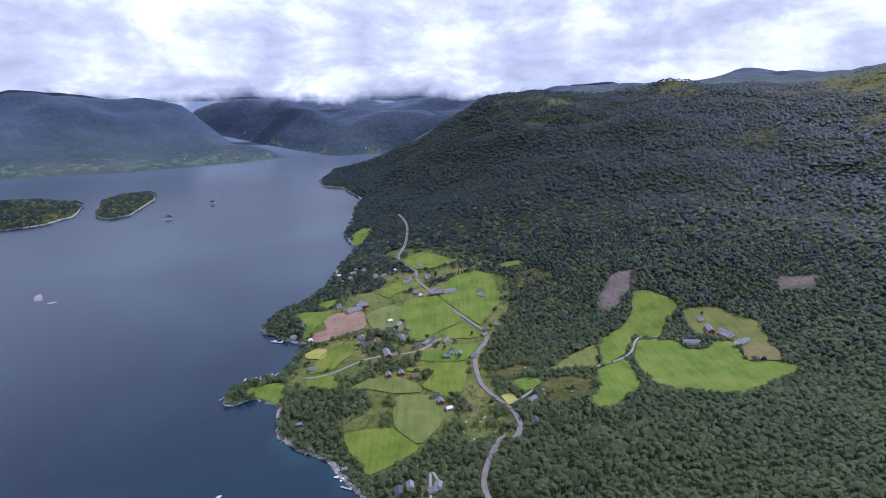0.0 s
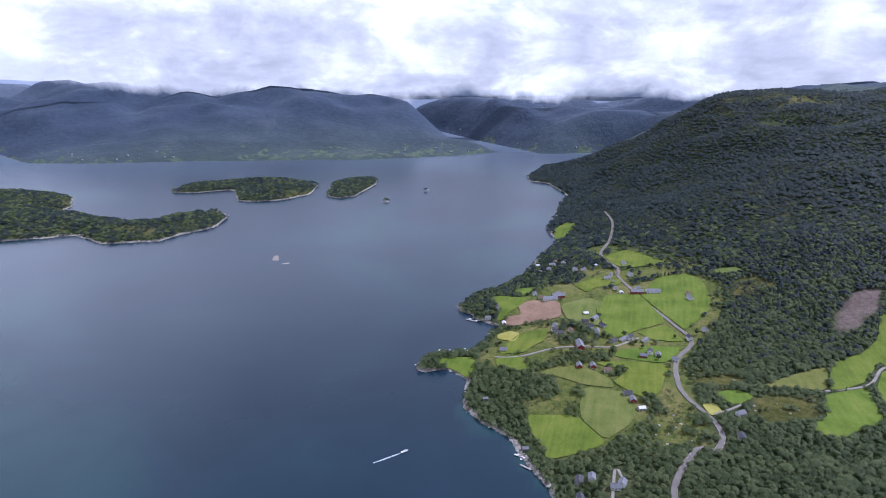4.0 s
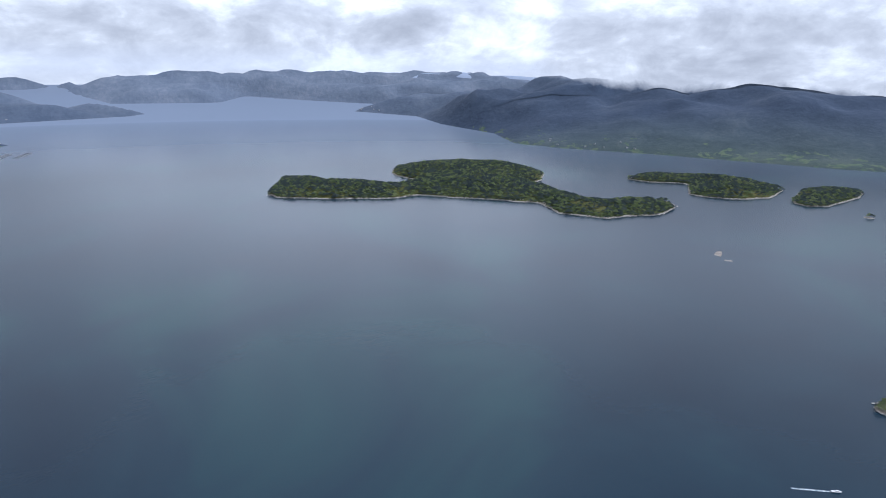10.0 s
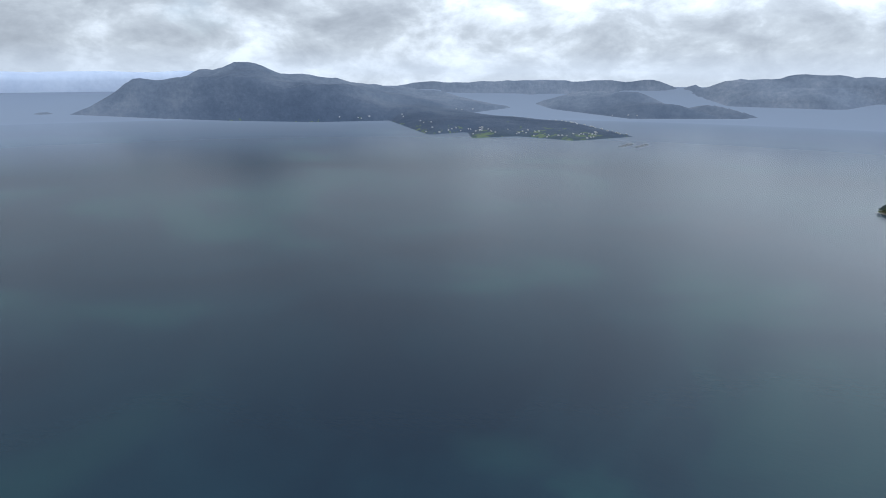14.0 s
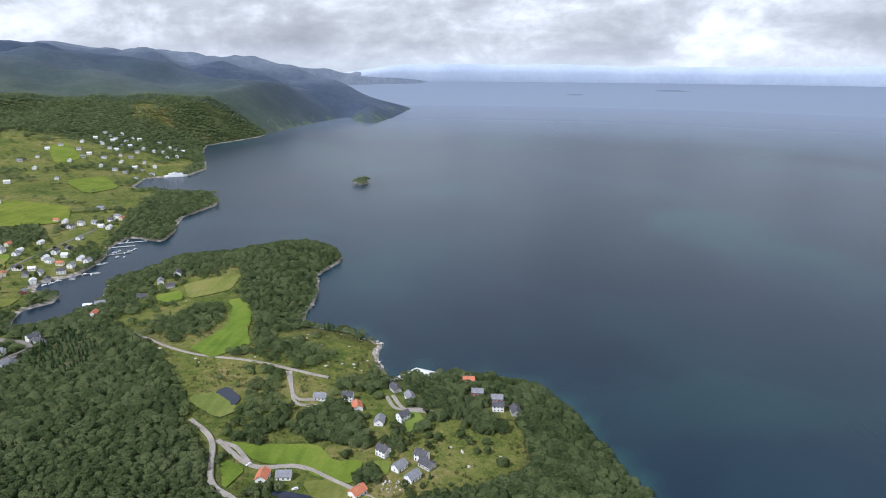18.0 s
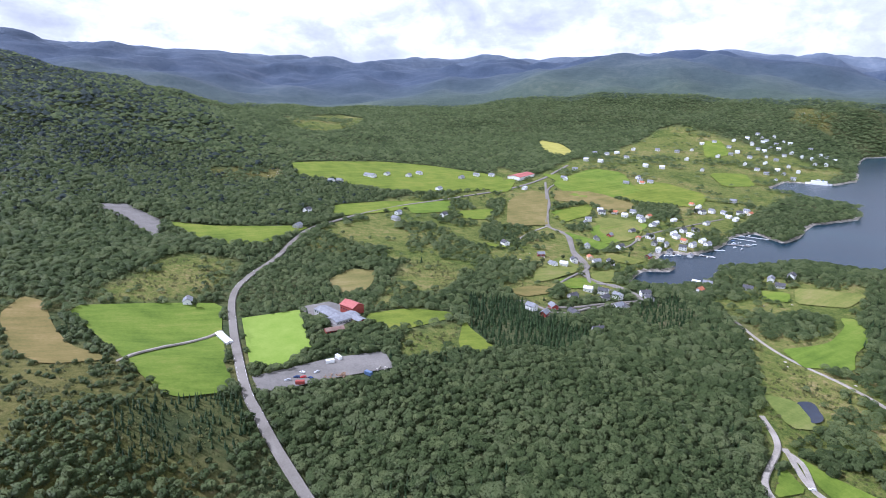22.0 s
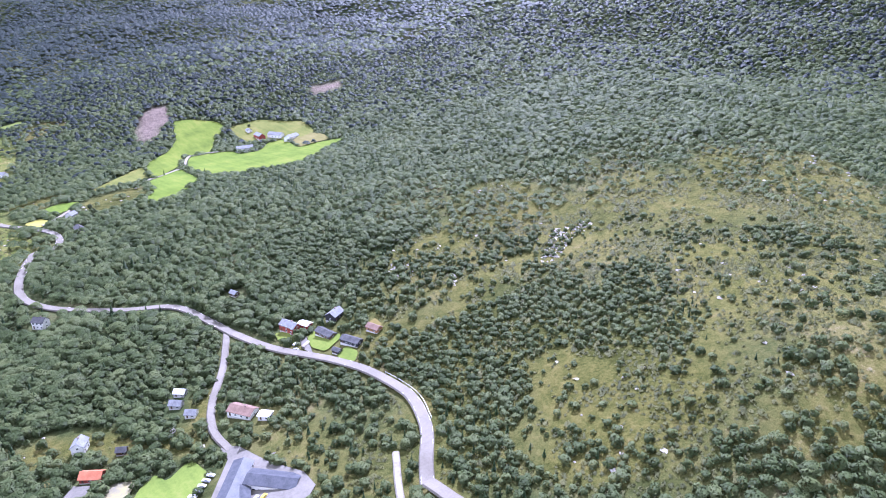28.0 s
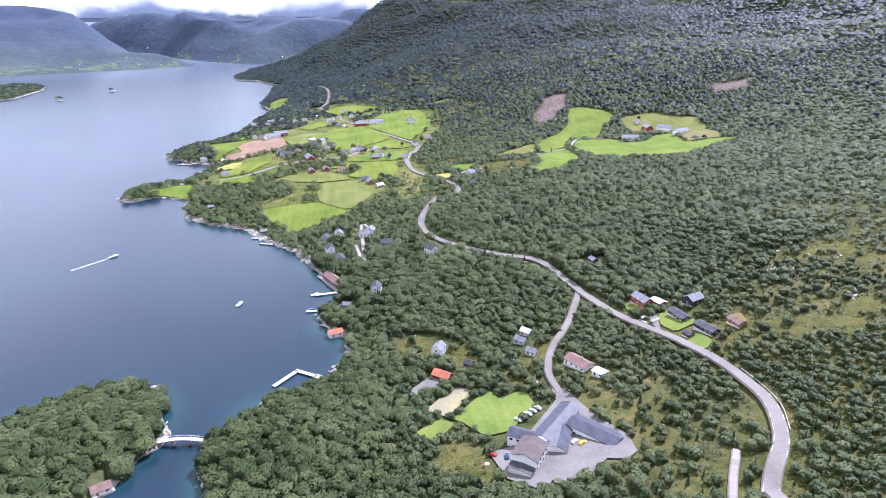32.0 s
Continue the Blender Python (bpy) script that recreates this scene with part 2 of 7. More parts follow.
def leaf_build(dark, light, tip, size=1.0, gaps=0.455, youth=1.5):
    """Leaves: tufts that face every way, most of them upwards, each tree with a tone of its own."""
    def build(t, b, place):
        geo = t.nodes.new("ShaderNodeNewGeometry")
        patch = noise_node(t, place, 1 / 55.0, 4.0, 0.6)
        leafy = noise_node(t, place, 1 / (0.9 * size), 5.0, 0.75)
        s = math_node(t, "ADD", math_node(t, "MULTIPLY", geo.outputs["Random Per Island"], 0.22), math_node(t, "MULTIPLY", patch, 0.34))
        s = math_node(t, "ADD", s, math_node(t, "MULTIPLY", leafy, 0.44))
        own = math_node(t, "MULTIPLY", math_node(t, "SUBTRACT", geo.outputs["Random Per Island"], 0.62), youth, clamp=True)
        young = tuple(c * k for c, k in zip(tip, (0.93, 0.99, 0.72)))
        link(t, mix_node(t, own, ramp_node(t, s, (0.36, dark), (0.5, light), (0.66, tip)), young), b.inputs["Base Color"])
        b.inputs["Roughness"].default_value = 0.55
        b.inputs["Specular IOR Level"].default_value = 0.12
        tuft = node(t, "ShaderNodeTexNoise", Scale=1 / (1.25 * size), Detail=3.0, Roughness=0.7)
        link(t, place, tuft.inputs["Vector"])
        jitter = vector_node(t, "SCALE", vector_node(t, "SUBTRACT", tuft.outputs["Color"], (0.5, 0.5, 0.5)), scale=3.0)
        facing = vector_node(t, "ADD", vector_node(t, "SCALE", geo.outputs["Normal"], scale=0.7), (0.0, 0.0, 1.5))
        facing = vector_node(t, "NORMALIZE", vector_node(t, "ADD", facing, jitter))
        link(t, facing, b.inputs["Normal"])
        thin = t.nodes.new("ShaderNodeBsdfTranslucent")
        link(t, b.inputs["Base Color"].links[0].from_socket, thin.inputs[0])
        link(t, facing, thin.inputs["Normal"])
        mix = t.nodes.new("ShaderNodeMixShader")
        mix.inputs[0].default_value = 0.45
        link(t, b.outputs[0], mix.inputs[1])
        link(t, thin.outputs[0], mix.inputs[2])
        gap = math_node(t, "LESS_THAN", noise_node(t, place, 1 / (0.85 * size), 2.0, 0.6), gaps)
        clear = t.nodes.new("ShaderNodeBsdfTransparent")
        open_leaf = t.nodes.new("ShaderNodeMixShader")
        link(t, gap, open_leaf.inputs[0])
        link(t, mix.outputs[0], open_leaf.inputs[1])
        link(t, clear.outputs[0], open_leaf.inputs[2])
        link(t, open_leaf.outputs[0], t.nodes["Material Output"].inputs[0])
    return build


def water_build(t, b, place):
    wide = noise_node(t, place, 1 / 420.0, 4.0, 0.55, 0.6)
    deep = ramp_node(t, wide, (0.36, (0.006, 0.018, 0.033)), (0.53, (0.009, 0.027, 0.043)), (0.66, (0.014, 0.046, 0.054)))
    away = t.nodes.new("ShaderNodeVectorMath")
    away.operation = "LENGTH"
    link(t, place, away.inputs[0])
    # far out the bright sky reflection is put into the base colour, gloss off
    far_sheen = math_node(t, "MULTIPLY", math_node(t, "SUBTRACT", away.outputs["Value"], 2400.0), 1 / 1700.0, clamp=True)
    shelf = t.nodes.new("ShaderNodeAttribute")
    shelf.attribute_name = "shelf"
    deep = mix_node(t, shelf.outputs["Fac"], deep, (0.026, 0.080, 0.074))
    link(t, mix_node(t, far_sheen, deep, (0.20, 0.24, 0.30)), b.inputs["Base Color"])
    link(t, math_node(t, "MULTIPLY", math_node(t, "SUBTRACT", 1.0, far_sheen), 0.5), b.inputs["Specular IOR Level"])
    b.inputs["Roughness"].default_value = 0.27
    b.inputs["IOR"].default_value = 1.33
    swell = node(t, "ShaderNodeMapping")
    link(t, place, swell.inputs[0])
    swell.inputs["Scale"].default_value = (1.0, 0.35, 1.0)
    swell.inputs["Rotation"].default_value = (0.0, 0.0, 0.5)
    near_by = math_node(t, "SUBTRACT", 1.0, math_node(t, "MULTIPLY", away.outputs["Value"], 1 / 1500.0), clamp=True)
    n = node(t, "ShaderNodeBump", Distance=0.6)
    link(t, noise_node(t, swell.outputs[0], 1 / 7.0, 4.0, 0.65, 0.3), n.inputs["Height"])
    link(t, math_node(t, "MULTIPLY", near_by, 0.35), n.inputs["Strength"])
    link(t, n.outputs[0], b.inputs["Normal"])


GROUND = material("moor_and_forest_floor", ground_build)
HILLS = material("far_woods_hazed", hill_build)
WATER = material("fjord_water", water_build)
# horizon mountains with the haze mixed into their base colour
RANGE = mottled("haze_tinted_range", (0.34, 0.40, 0.50), (0.42, 0.48, 0.57), 260, 30, 1.0, 0.3, 4.0)
LEAF = material("birch_leaves", leaf_build((0.052, 0.077, 0.026), (0.096, 0.130, 0.047), (0.166, 0.193, 0.090)))
# same leaves, darker and bluer: cloud shade and haze put into the colour
LEAF_FAR = material("mountain_woods_shaded", leaf_build((0.019, 0.031, 0.031), (0.034, 0.050, 0.047), (0.062, 0.081, 0.071), 1.7, 0.40, 0.4))
SCRUB = material("scrub_leaves", leaf_build((0.060, 0.070, 0.024), (0.108, 0.116, 0.038), (0.165, 0.162, 0.066)))
SPRUCE = material("spruce_needles", leaf_build((0.022, 0.044, 0.017), (0.044, 0.078, 0.028), (0.080, 0.118, 0.048), 1.0, 0.38))
BARK = plain("bark", (0.14, 0.11, 0.085), 0.9)


def grass_build(dark, light, dry):
    """Mown grass with cutting lines and patches, a little different in each field."""
    def build(t, b, place):
        info = t.nodes.new("ShaderNodeObjectInfo")
        a = noise_node(t, place, 1 / 38.0, 5.0, 0.6)
        c = noise_node(t, place, 1 / 2.5, 6.0, 0.7)
        turned = node(t, "ShaderNodeMapping")
        link(t, place, turned.inputs[0])
        turned.inputs["Rotation"].default_value = (0, 0, 0.6)
        turned.inputs["Scale"].default_value = (0.16, 0.012, 0.16)
        rows = noise_node(t, turned.outputs[0], 1.0, 3.0, 0.6)
        s = math_node(t, "ADD", math_node(t, "MULTIPLY", a, 0.46), math_node(t, "MULTIPLY", c, 0.26))
        s = math_node(t, "ADD", s, math_node(t, "MULTIPLY", rows, 0.28))
        col = ramp_node(t, s, (0.38, dark), (0.52, light), (0.66, dry))
        tint = mix_node(t, math_node(t, "MULTIPLY", info.outputs["Random"], 0.55), col, mix_node(t, 1.0, col, (1.25, 0.92, 0.95), "MULTIPLY"))
        link(t, tint, b.inputs["Base Color"])
        b.inputs["Specular IOR Level"].default_value = 0.1
        b.inputs["Roughness"].default_value = 0.9
        bump(t, b, c, 0.4, 0.3)
    return build


SOIL = {
    "green": material("mown_grass", grass_build((0.070, 0.116, 0.013), (0.122, 0.178, 0.022), (0.182, 0.208, 0.042))),
    "meadow": material("olive_meadow", grass_build((0.082, 0.118, 0.022), (0.140, 0.168, 0.040), (0.205, 0.196, 0.074))),
    "lawn": material("garden_lawn", grass_build((0.080, 0.130, 0.024), (0.135, 0.195, 0.036), (0.200, 0.225, 0.065))),
    "pitch": mottled("pitch_grass", (0.15, 0.23, 0.025), (0.21, 0.28, 0.05), 20, 2.0),
    "pasture": mottled("rough_pasture", (0.085, 0.125, 0.026), (0.17, 0.19, 0.052), 30, 4.0, third=(0.23, 0.20, 0.09)),
    "heath": mottled("heather_and_bracken", (0.072, 0.082, 0.026), (0.15, 0.145, 0.052), 26, 4.0, third=(0.22, 0.18, 0.095), depth=0.8),
    "tan": material("dry_grass", grass_build((0.105, 0.110, 0.030), (0.165, 0.150, 0.050), (0.235, 0.195, 0.085))),
    "concrete": mottled("pale_yard_concrete", (0.42, 0.40, 0.37), (0.58, 0.56, 0.52), 6, 0.8),
    "yellow": mottled("stubble_field", (0.24, 0.23, 0.04), (0.36, 0.33, 0.08), 25, 3.0),
    "ploughed": mottled("bare_soil", (0.19, 0.12, 0.075), (0.30, 0.20, 0.13), 30, 3.0),
    "clearcut": mottled("felled_slope", (0.20, 0.14, 0.12), (0.33, 0.25, 0.22), 25, 3.0, depth=0.8),
    "gravel": mottled("gravel_yard", (0.125, 0.117, 0.104), (0.205, 0.190, 0.168), 16, 1.5),
    "sand": mottled("sand_court", (0.19, 0.18, 0.145), (0.30, 0.265, 0.12), 12, 1.5),
    "rock": mottled("bare_rock", (0.22, 0.20, 0.17), (0.52, 0.49, 0.44), 9, 2.0, depth=0.8),
}
ASPHALT = mottled("worn_asphalt", (0.145, 0.131, 0.110), (0.22, 0.20, 0.172), 22, 1.2, 0.9)
TRACK = mottled("gravel_track", (0.20, 0.18, 0.15), (0.33, 0.30, 0.255), 10, 1.2)


# ---- plan of the land: shores, heights (metres; y is the way the first view looks) ----
SHORE_NORTH = [(-169, 3320), (-150, 3233), (-281, 2909), (-367, 2752), (-475, 2651), (-483, 2394), (-451, 2290), (-378, 2272), (-280, 2084), (-280, 1968), (-283, 1864), (-264, 1763), (-269, 1635), (-254, 1561), (-220, 1505), (-223, 1413), (-237, 1347), (-239, 1268), (-241, 1197), (-256, 1157), (-272, 1102), (-303, 1056), (-314, 987), (-303, 966), (-277, 955), (-263, 936), (-243, 932), (-222, 922), (-230, 897), (-230, 858), (-234, 840), (-236, 822), (-255, 809), (-277, 801), (-290, 790), (-299, 751), (-286, 731), (-268, 743), (-255, 752), (-229, 743), (-213, 729), (-211, 701), (-209, 679)]
SHORE_VILLAGE = [(-191, 652), (-174, 638), (-149, 627), (-122, 609), (-113, 589), (-94, 570), (-70, 541), (-58, 514), (-41, 481), (-33, 465), (-28, 448), (-34, 423), (-44, 410), (-36, 393), (-23, 373), (-17, 346), (-27, 331), (-28, 323), (-43, 314), (-63, 302), (-79, 285), (-89, 268), (-88, 247), (-78, 230), (-88, 150), (-125, 50), (-150, -100), (-155, -250), (-134, -359)]
SHORE_SOUTH = [(-122, -395), (-108, -444), (-96, -472), (-78, -504), (-10, -528), (13, -526), (27, -532), (52, -510), (63, -529), (76, -563), (75, -595), (113, -617), (165, -634), (171, -669), (170, -720), (187, -798), (166, -875), (182, -917), (227, -955), (281, -938), (343, -894), (411, -872), (432, -807), (459, -763), (430, -698), (435, -639), (453, -619), (476, -605)]
SHORE_BAY = [(502, -652), (487, -680), (483, -706), (523, -726), (543, -742), (516, -780), (508, -831), (540, -933), (536, -976), (475, -953), (478, -1018), (513, -1106), (486, -1244), (533, -1340), (635, -1359), (749, -1404), (775, -1518), (689, -1568), (684, -1679), (813, -1973), (884, -2174), (790, -2464), (755, -2880), (649, -3380), (596, -3500), (513, -3208), (412, -3111), (357, -3501), (312, -4255), (553, -4745), (867, -5090), (2122, -8677), (534, -10692), (-2305, -13491)]
LAND = SHORE_NORTH + SHORE_VILLAGE + SHORE_SOUTH + SHORE_BAY + [(-2305, -60000), (60000, -60000), (60000, 30000), (9000, 5200), (1500, 5600), (-1700, 5600), (-1850, 4250), (-1401, 3970), (-967, 3489), (-552, 3095)]
FAR_SHORE = [(-5125, 2105), (-4410, 2337), (-3707, 2153), (-3025, 2117), (-2575, 1925), (-2321, 2013), (-1970, 2235), (-1627, 2406), (-1320, 2559), (-1145, 2680), (-936, 2870), (-773, 3057), (-887, 3192), (-1049, 3243), (-1348, 3816), (-1880, 4090), (-2600, 4700), (-3900, 4600), (-6300, 3300)]
WEST_HEAD = [(-3423, -4394), (-3400, -3414), (-3450, -2900), (-3600, -2332), (-3950, -1949), (-3147, -1320), (-3389, -1182), (-3090, -1050), (-3298, -867), (-3194, -541), (-3545, -283), (-4284, -725), (-4668, -1399), (-4907, -1727), (-5903, -1610), (-6597, -2220), (-7500, -3300), (-5200, -4700)]
WEST_ISLE = [(-6776, -1601), (-5827, -1200), (-4901, -429), (-5300, 419), (-6570, -286), (-8600, -1300)]
WEST_FAR = [(-7174, 328), (-7021, 809), (-6960, 1338), (-8460, 1956), (-7067, 2327), (-6102, 2754), (-5700, 3500), (-7500, 6500), (-16000, 9000), (-16000, -600)]
WEST_SPIT = [(-5450, 480), (-5235, 223), (-6200, -150), (-6500, 200)]
OUTER_COAST = [(-10101, -4453), (-13500, -7500), (-10000, -16000), (-30000, -16000), (-30000, 0), (-12000, 200), (-9500, -2300)]
SOUTH_ISLES = [(-1100, -6480), (-1300, -6480), (-1310, -6640), (-1110, -6640)]
SOUTH_ISLES_2 = [(-2338, -7560), (-2747, -7600), (-2760, -7800), (-2350, -7760)]
HEAD_ISLET = [(-3310, -4540), (-3421, -4520), (-3450, -4640), (-3320, -4660)]
BIG_ISLAND = [(-1817, 457), (-1758, 490), (-1676, 620), (-1606, 759), (-1617, 855), (-1495, 974), (-1361, 1110), (-1229, 1071), (-1125, 1138), (-1118, 1205), (-1088, 1295), (-1139, 1428), (-1213, 1465), (-1272, 1380), (-1282, 1293), (-1334, 1262), (-1404, 1268), (-1627, 1288), (-1648, 1355), (-1767, 1458), (-1925, 1468), (-2098, 1316), (-2146, 1140), (-2126, 1023), (-1994, 951), (-1841, 976), (-1793, 869), (-1890, 797), (-1961, 711), (-2042, 666), (-2107, 589)]
TWIN_ISLAND = [(-1543, 1632), (-1454, 1658), (-1372, 1757), (-1248, 1605), (-1193, 1603), (-1115, 1668), (-1090, 1783), (-1150, 1944), (-1333, 1983), (-1474, 1867), (-1567, 1753)]
ROUND_ISLAND = [(-1022, 1771), (-964, 1749), (-934, 1807), (-967, 2046), (-1006, 2135), (-1089, 2091), (-1116, 1975)]
ISLETS = [[(-816, 1743), (-794, 1737), (-796, 1784), (-821, 1801)], [(-760, 1970), (-744, 1965), (-741, 1997), (-762, 2010)], [(-904, 1682), (-884, 1685), (-881, 1716), (-900, 1714)],
          [(-795, 1111), (-768, 1103), (-772, 1136), (-800, 1143)], [(-751, 1091), (-732, 1096), (-727, 1125), (-747, 1118)], [(252, -1488), (227, -1465), (211, -1510), (240, -1560)]]
BRIDGE_ISLAND = [(-111, 273), (-116, 305), (-124, 323), (-144, 325), (-168, 322), (-188, 308), (-205, 285), (-215, 250), (-195, 215), (-150, 205), (-131, 228), (-124, 236), (-120, 243), (-117, 260)]
LANDS = [LAND, FAR_SHORE, WEST_HEAD, WEST_ISLE, WEST_FAR, WEST_SPIT, OUTER_COAST, SOUTH_ISLES, SOUTH_ISLES_2, HEAD_ISLET, BIG_ISLAND, TWIN_ISLAND, ROUND_ISLAND, BRIDGE_ISLAND] + ISLETS

# heights: x, y, z
HEIGHTS_NEAR = [(68, 910, 23), (-110, 930, 26), (-118, 700, 9), (384, 884, 34), (320, 800, 36), (419, 700, 55), (230, 700, 40), (143, 381, 21), (115, 294, 19), (180, 347, 29), (182, 233, 34), (188, 291, 36), (270, 290, 58), (372, 264, 79), (276, 116, 80), (309, 31, 104), (39, 322, 7), (39, 337, 9), (-40, 260, 14), (-150, 270, 20), (60, 200, 20), (60, 600, 22)]
HEIGHTS_EAST = [(265, -102, 34), (230, -10, 62), (200, 60, 66), (310, -177, 48), (497, -131, 50), (506, -184, 48), (439, -204, 54), (460, -107, 52), (850, -131, 68), (771, -315, 50), (600, 20, 84), (450, 150, 100), (600, 350, 130), (260, -250, 52), (180, -260, 42), (120, -170, 30), (60, 20, 30), (0, -250, 22)]
HEIGHTS_SOUTH = [(186, -450, 13), (125, -351, 13), (411, -398, 27), (725, -693, 12), (1068, -1095, 44), (754, -1606, 8), (86, -459, 11), (165, -550, 16), (10, -480, 12), (240, -820, 32), (250, -720, 14), (400, -800, 14), (560, -620, 9), (600, -880, 12), (1000, -700, 40), (1500, -900, 60), (1500, -1700, 70), (1000, -1900, 50), (420, -1230, 9), (700, -1250, 12)]
HEIGHTS_NORTH = [(480, 1150, 110), (250, 1150, 70), (100, 1300, 45), (-150, 1500, 20), (-50, 1850, 60), (250, 1700, 160), (184, 2600, 290), (108, 2500, 250), (-14, 2300, 170), (-150, 2450, 60), (430, 2700, 300), (760, 2500, 365), (1130, 2500, 400), (1419, 2300, 430), (1000, 1500, 260), (800, 1000, 170), (-330, 2500, 25), (900, 2000, 330)]
HEIGHTS_RIDGE = [(1500, 1700, 470), (1600, 1100, 500), (1450, 700, 420), (1100, 500, 230), (1650, 480, 372), (1650, 300, 300), (1690, 100, 262), (1680, -150, 225), (1660, -350, 160), (1500, -600, 90), (1150, -150, 95), (1050, 150, 130), (900, 500, 175)]
HEIGHTS_INLAND = [(2800, -1300, 110), (2600, -500, 150), (5500, -900, 420), (5200, 300, 520), (5800, -2500, 280), (2300, -2700, 354), (1700, -3000, 300), (1250, -3300, 210), (900, -3100, 195), (600, -3900, 60), (3000, -2200, 250), (4500, -5500, 400), (3000, -6500, 400), (1800, -9500, 250), (400, -12000, 60), (-1500, -13500, 40), (20000, -20000, 200), (9000, -6000, 230), (7000, -4000, 220), (9000, -2500, 260), (12000, -12000, 200), (20000, 0, 700), (20000, 20000, 700), (0, 6500, 60), (-2500, 5200, 100), (-4600, 4600, 100), (5000, 5000, 500)]
HEIGHTS_WEST = [(-600, 4300, 190), (0, 4400, 210), (-1000, 4500, 180), (-3000, 3000, 280), (-3800, 3000, 265), (-2300, 3300, 270), (-1700, 3500, 245), (-1150, 2950, 35), (-4700, 2500, 120), (-2600, 2200, 40), (-1700, 2600, 40), (-4300, -3700, 350), (-4150, -3300, 350), (-4300, -2900, 250), (-4300, -2000, 80), (-3500, -1000, 35), (-5200, -1900, 60), (-6200, -700, 120), (-8600, 1300, 150), (-9500, 3800, 290), (-14000, -6000, 120), (-12000, -1500, 150), (-20000, 0, 200), (-16000, 3000, 300), (-3300, -850, 22), (-3900, -1250, 35), (-4600, -1550, 35), (-5800, -1750, 40)]
HEIGHTS_ISLES = [(-1900, 650, 22), (-1700, 1000, 24), (-1900, 1250, 40), (-1200, 1180, 18), (-1180, 1380, 20), (-1180, 1720, 22), (-1420, 1850, 30), (-1020, 1950, 28), (-806, 1770, 12), (-751, 1988, 9), (-893, 1700, 4), (-785, 1123, 3), (-738, 1108, 3), (232, -1505, 12), (-1200, -6560, 30), (-2550, -7680, 30), (-3370, -4590, 40)]
CONTROL = np.array(HEIGHTS_NEAR + HEIGHTS_EAST + HEIGHTS_SOUTH + HEIGHTS_NORTH + HEIGHTS_RIDGE + HEIGHTS_INLAND + HEIGHTS_WEST + HEIGHTS_ISLES, float)


def kernel(a, b):
    return np.sqrt(((a[:, None, :] - b[None, :, :]) ** 2).sum(2) + 60.0 ** 2)


WEIGHTS = np.linalg.solve(kernel(CONTROL[:, :2], CONTROL[:, :2]) + np.eye(len(CONTROL)) * -8.0, CONTROL[:, 2])


def lattice(ix, iy, seed):
    h = np.sin(ix * 127.1 + iy * 311.7 + seed * 74.7) * 43758.5453
    return h - np.floor(h)


def value_noise(x, y, size, seed=0):
    """Smooth noise from -1 to 1 with lumps of that size."""
    x, y = x / size, y / size
    ix, iy = np.floor(x), np.floor(y)
    u, v = x - ix, y - iy
    u, v = u * u * (3 - 2 * u), v * v * (3 - 2 * v)
    low = lattice(ix, iy, seed) * (1 - u) + lattice(ix + 1, iy, seed) * u
    high = lattice(ix, iy + 1, seed) * (1 - u) + lattice(ix + 1, iy + 1, seed) * u
    return (low * (1 - v) + high * v) * 2 - 1


def inside(x, y, poly):
    """Which of the places lie in the outline."""
    res = np.zeros(x.shape, bool)
    px, py = poly[-1]
    for qx, qy in poly:
        if py != qy:
            res ^= ((qy > y) != (py > y)) & (x < (px - qx) * (y - qy) / (py - qy) + qx)
        px, py = qx, qy
    return res


def edge_distance(x, y, poly, closed=True):
    """The distance of the places from an outline or a line."""
    best = np.full(x.shape, 1e12)
    for k in range(0 if closed else 1, len(poly)):
        (ax, ay), (bx, by) = poly[k - 1], poly[k]
        dx, dy = bx - ax, by - ay
        s = np.clip(((x - ax) * dx + (y - ay) * dy) / max(dx * dx + dy * dy, 1e-9), 0, 1)
        best = np.minimum(best, (x - ax - s * dx) ** 2 + (y - ay - s * dy) ** 2)
    return np.sqrt(best)


def shore_distance(x, y):
    """Distance from the shore, above zero on land and below it in the water."""
    d, land = np.full(x.shape, 1e6), np.zeros(x.shape, bool)
    for poly in LANDS:
        xs, ys = [p[0] for p in poly], [p[1] for p in poly]
        if len(poly) <= 40:
            m = 400.0 + 0.15 * np.hypot(np.mean(xs), np.mean(ys))
            near = (x > min(xs) - m) & (x < max(xs) + m) & (y > min(ys) - m) & (y < max(ys) + m)
        else:
            near = np.ones(x.shape, bool)
        if near.any():
            d[near] = np.minimum(d[near], edge_distance(x[near], y[near], poly))
            land[near] |= inside(x[near], y[near], poly)
    return np.where(land, d, -d)


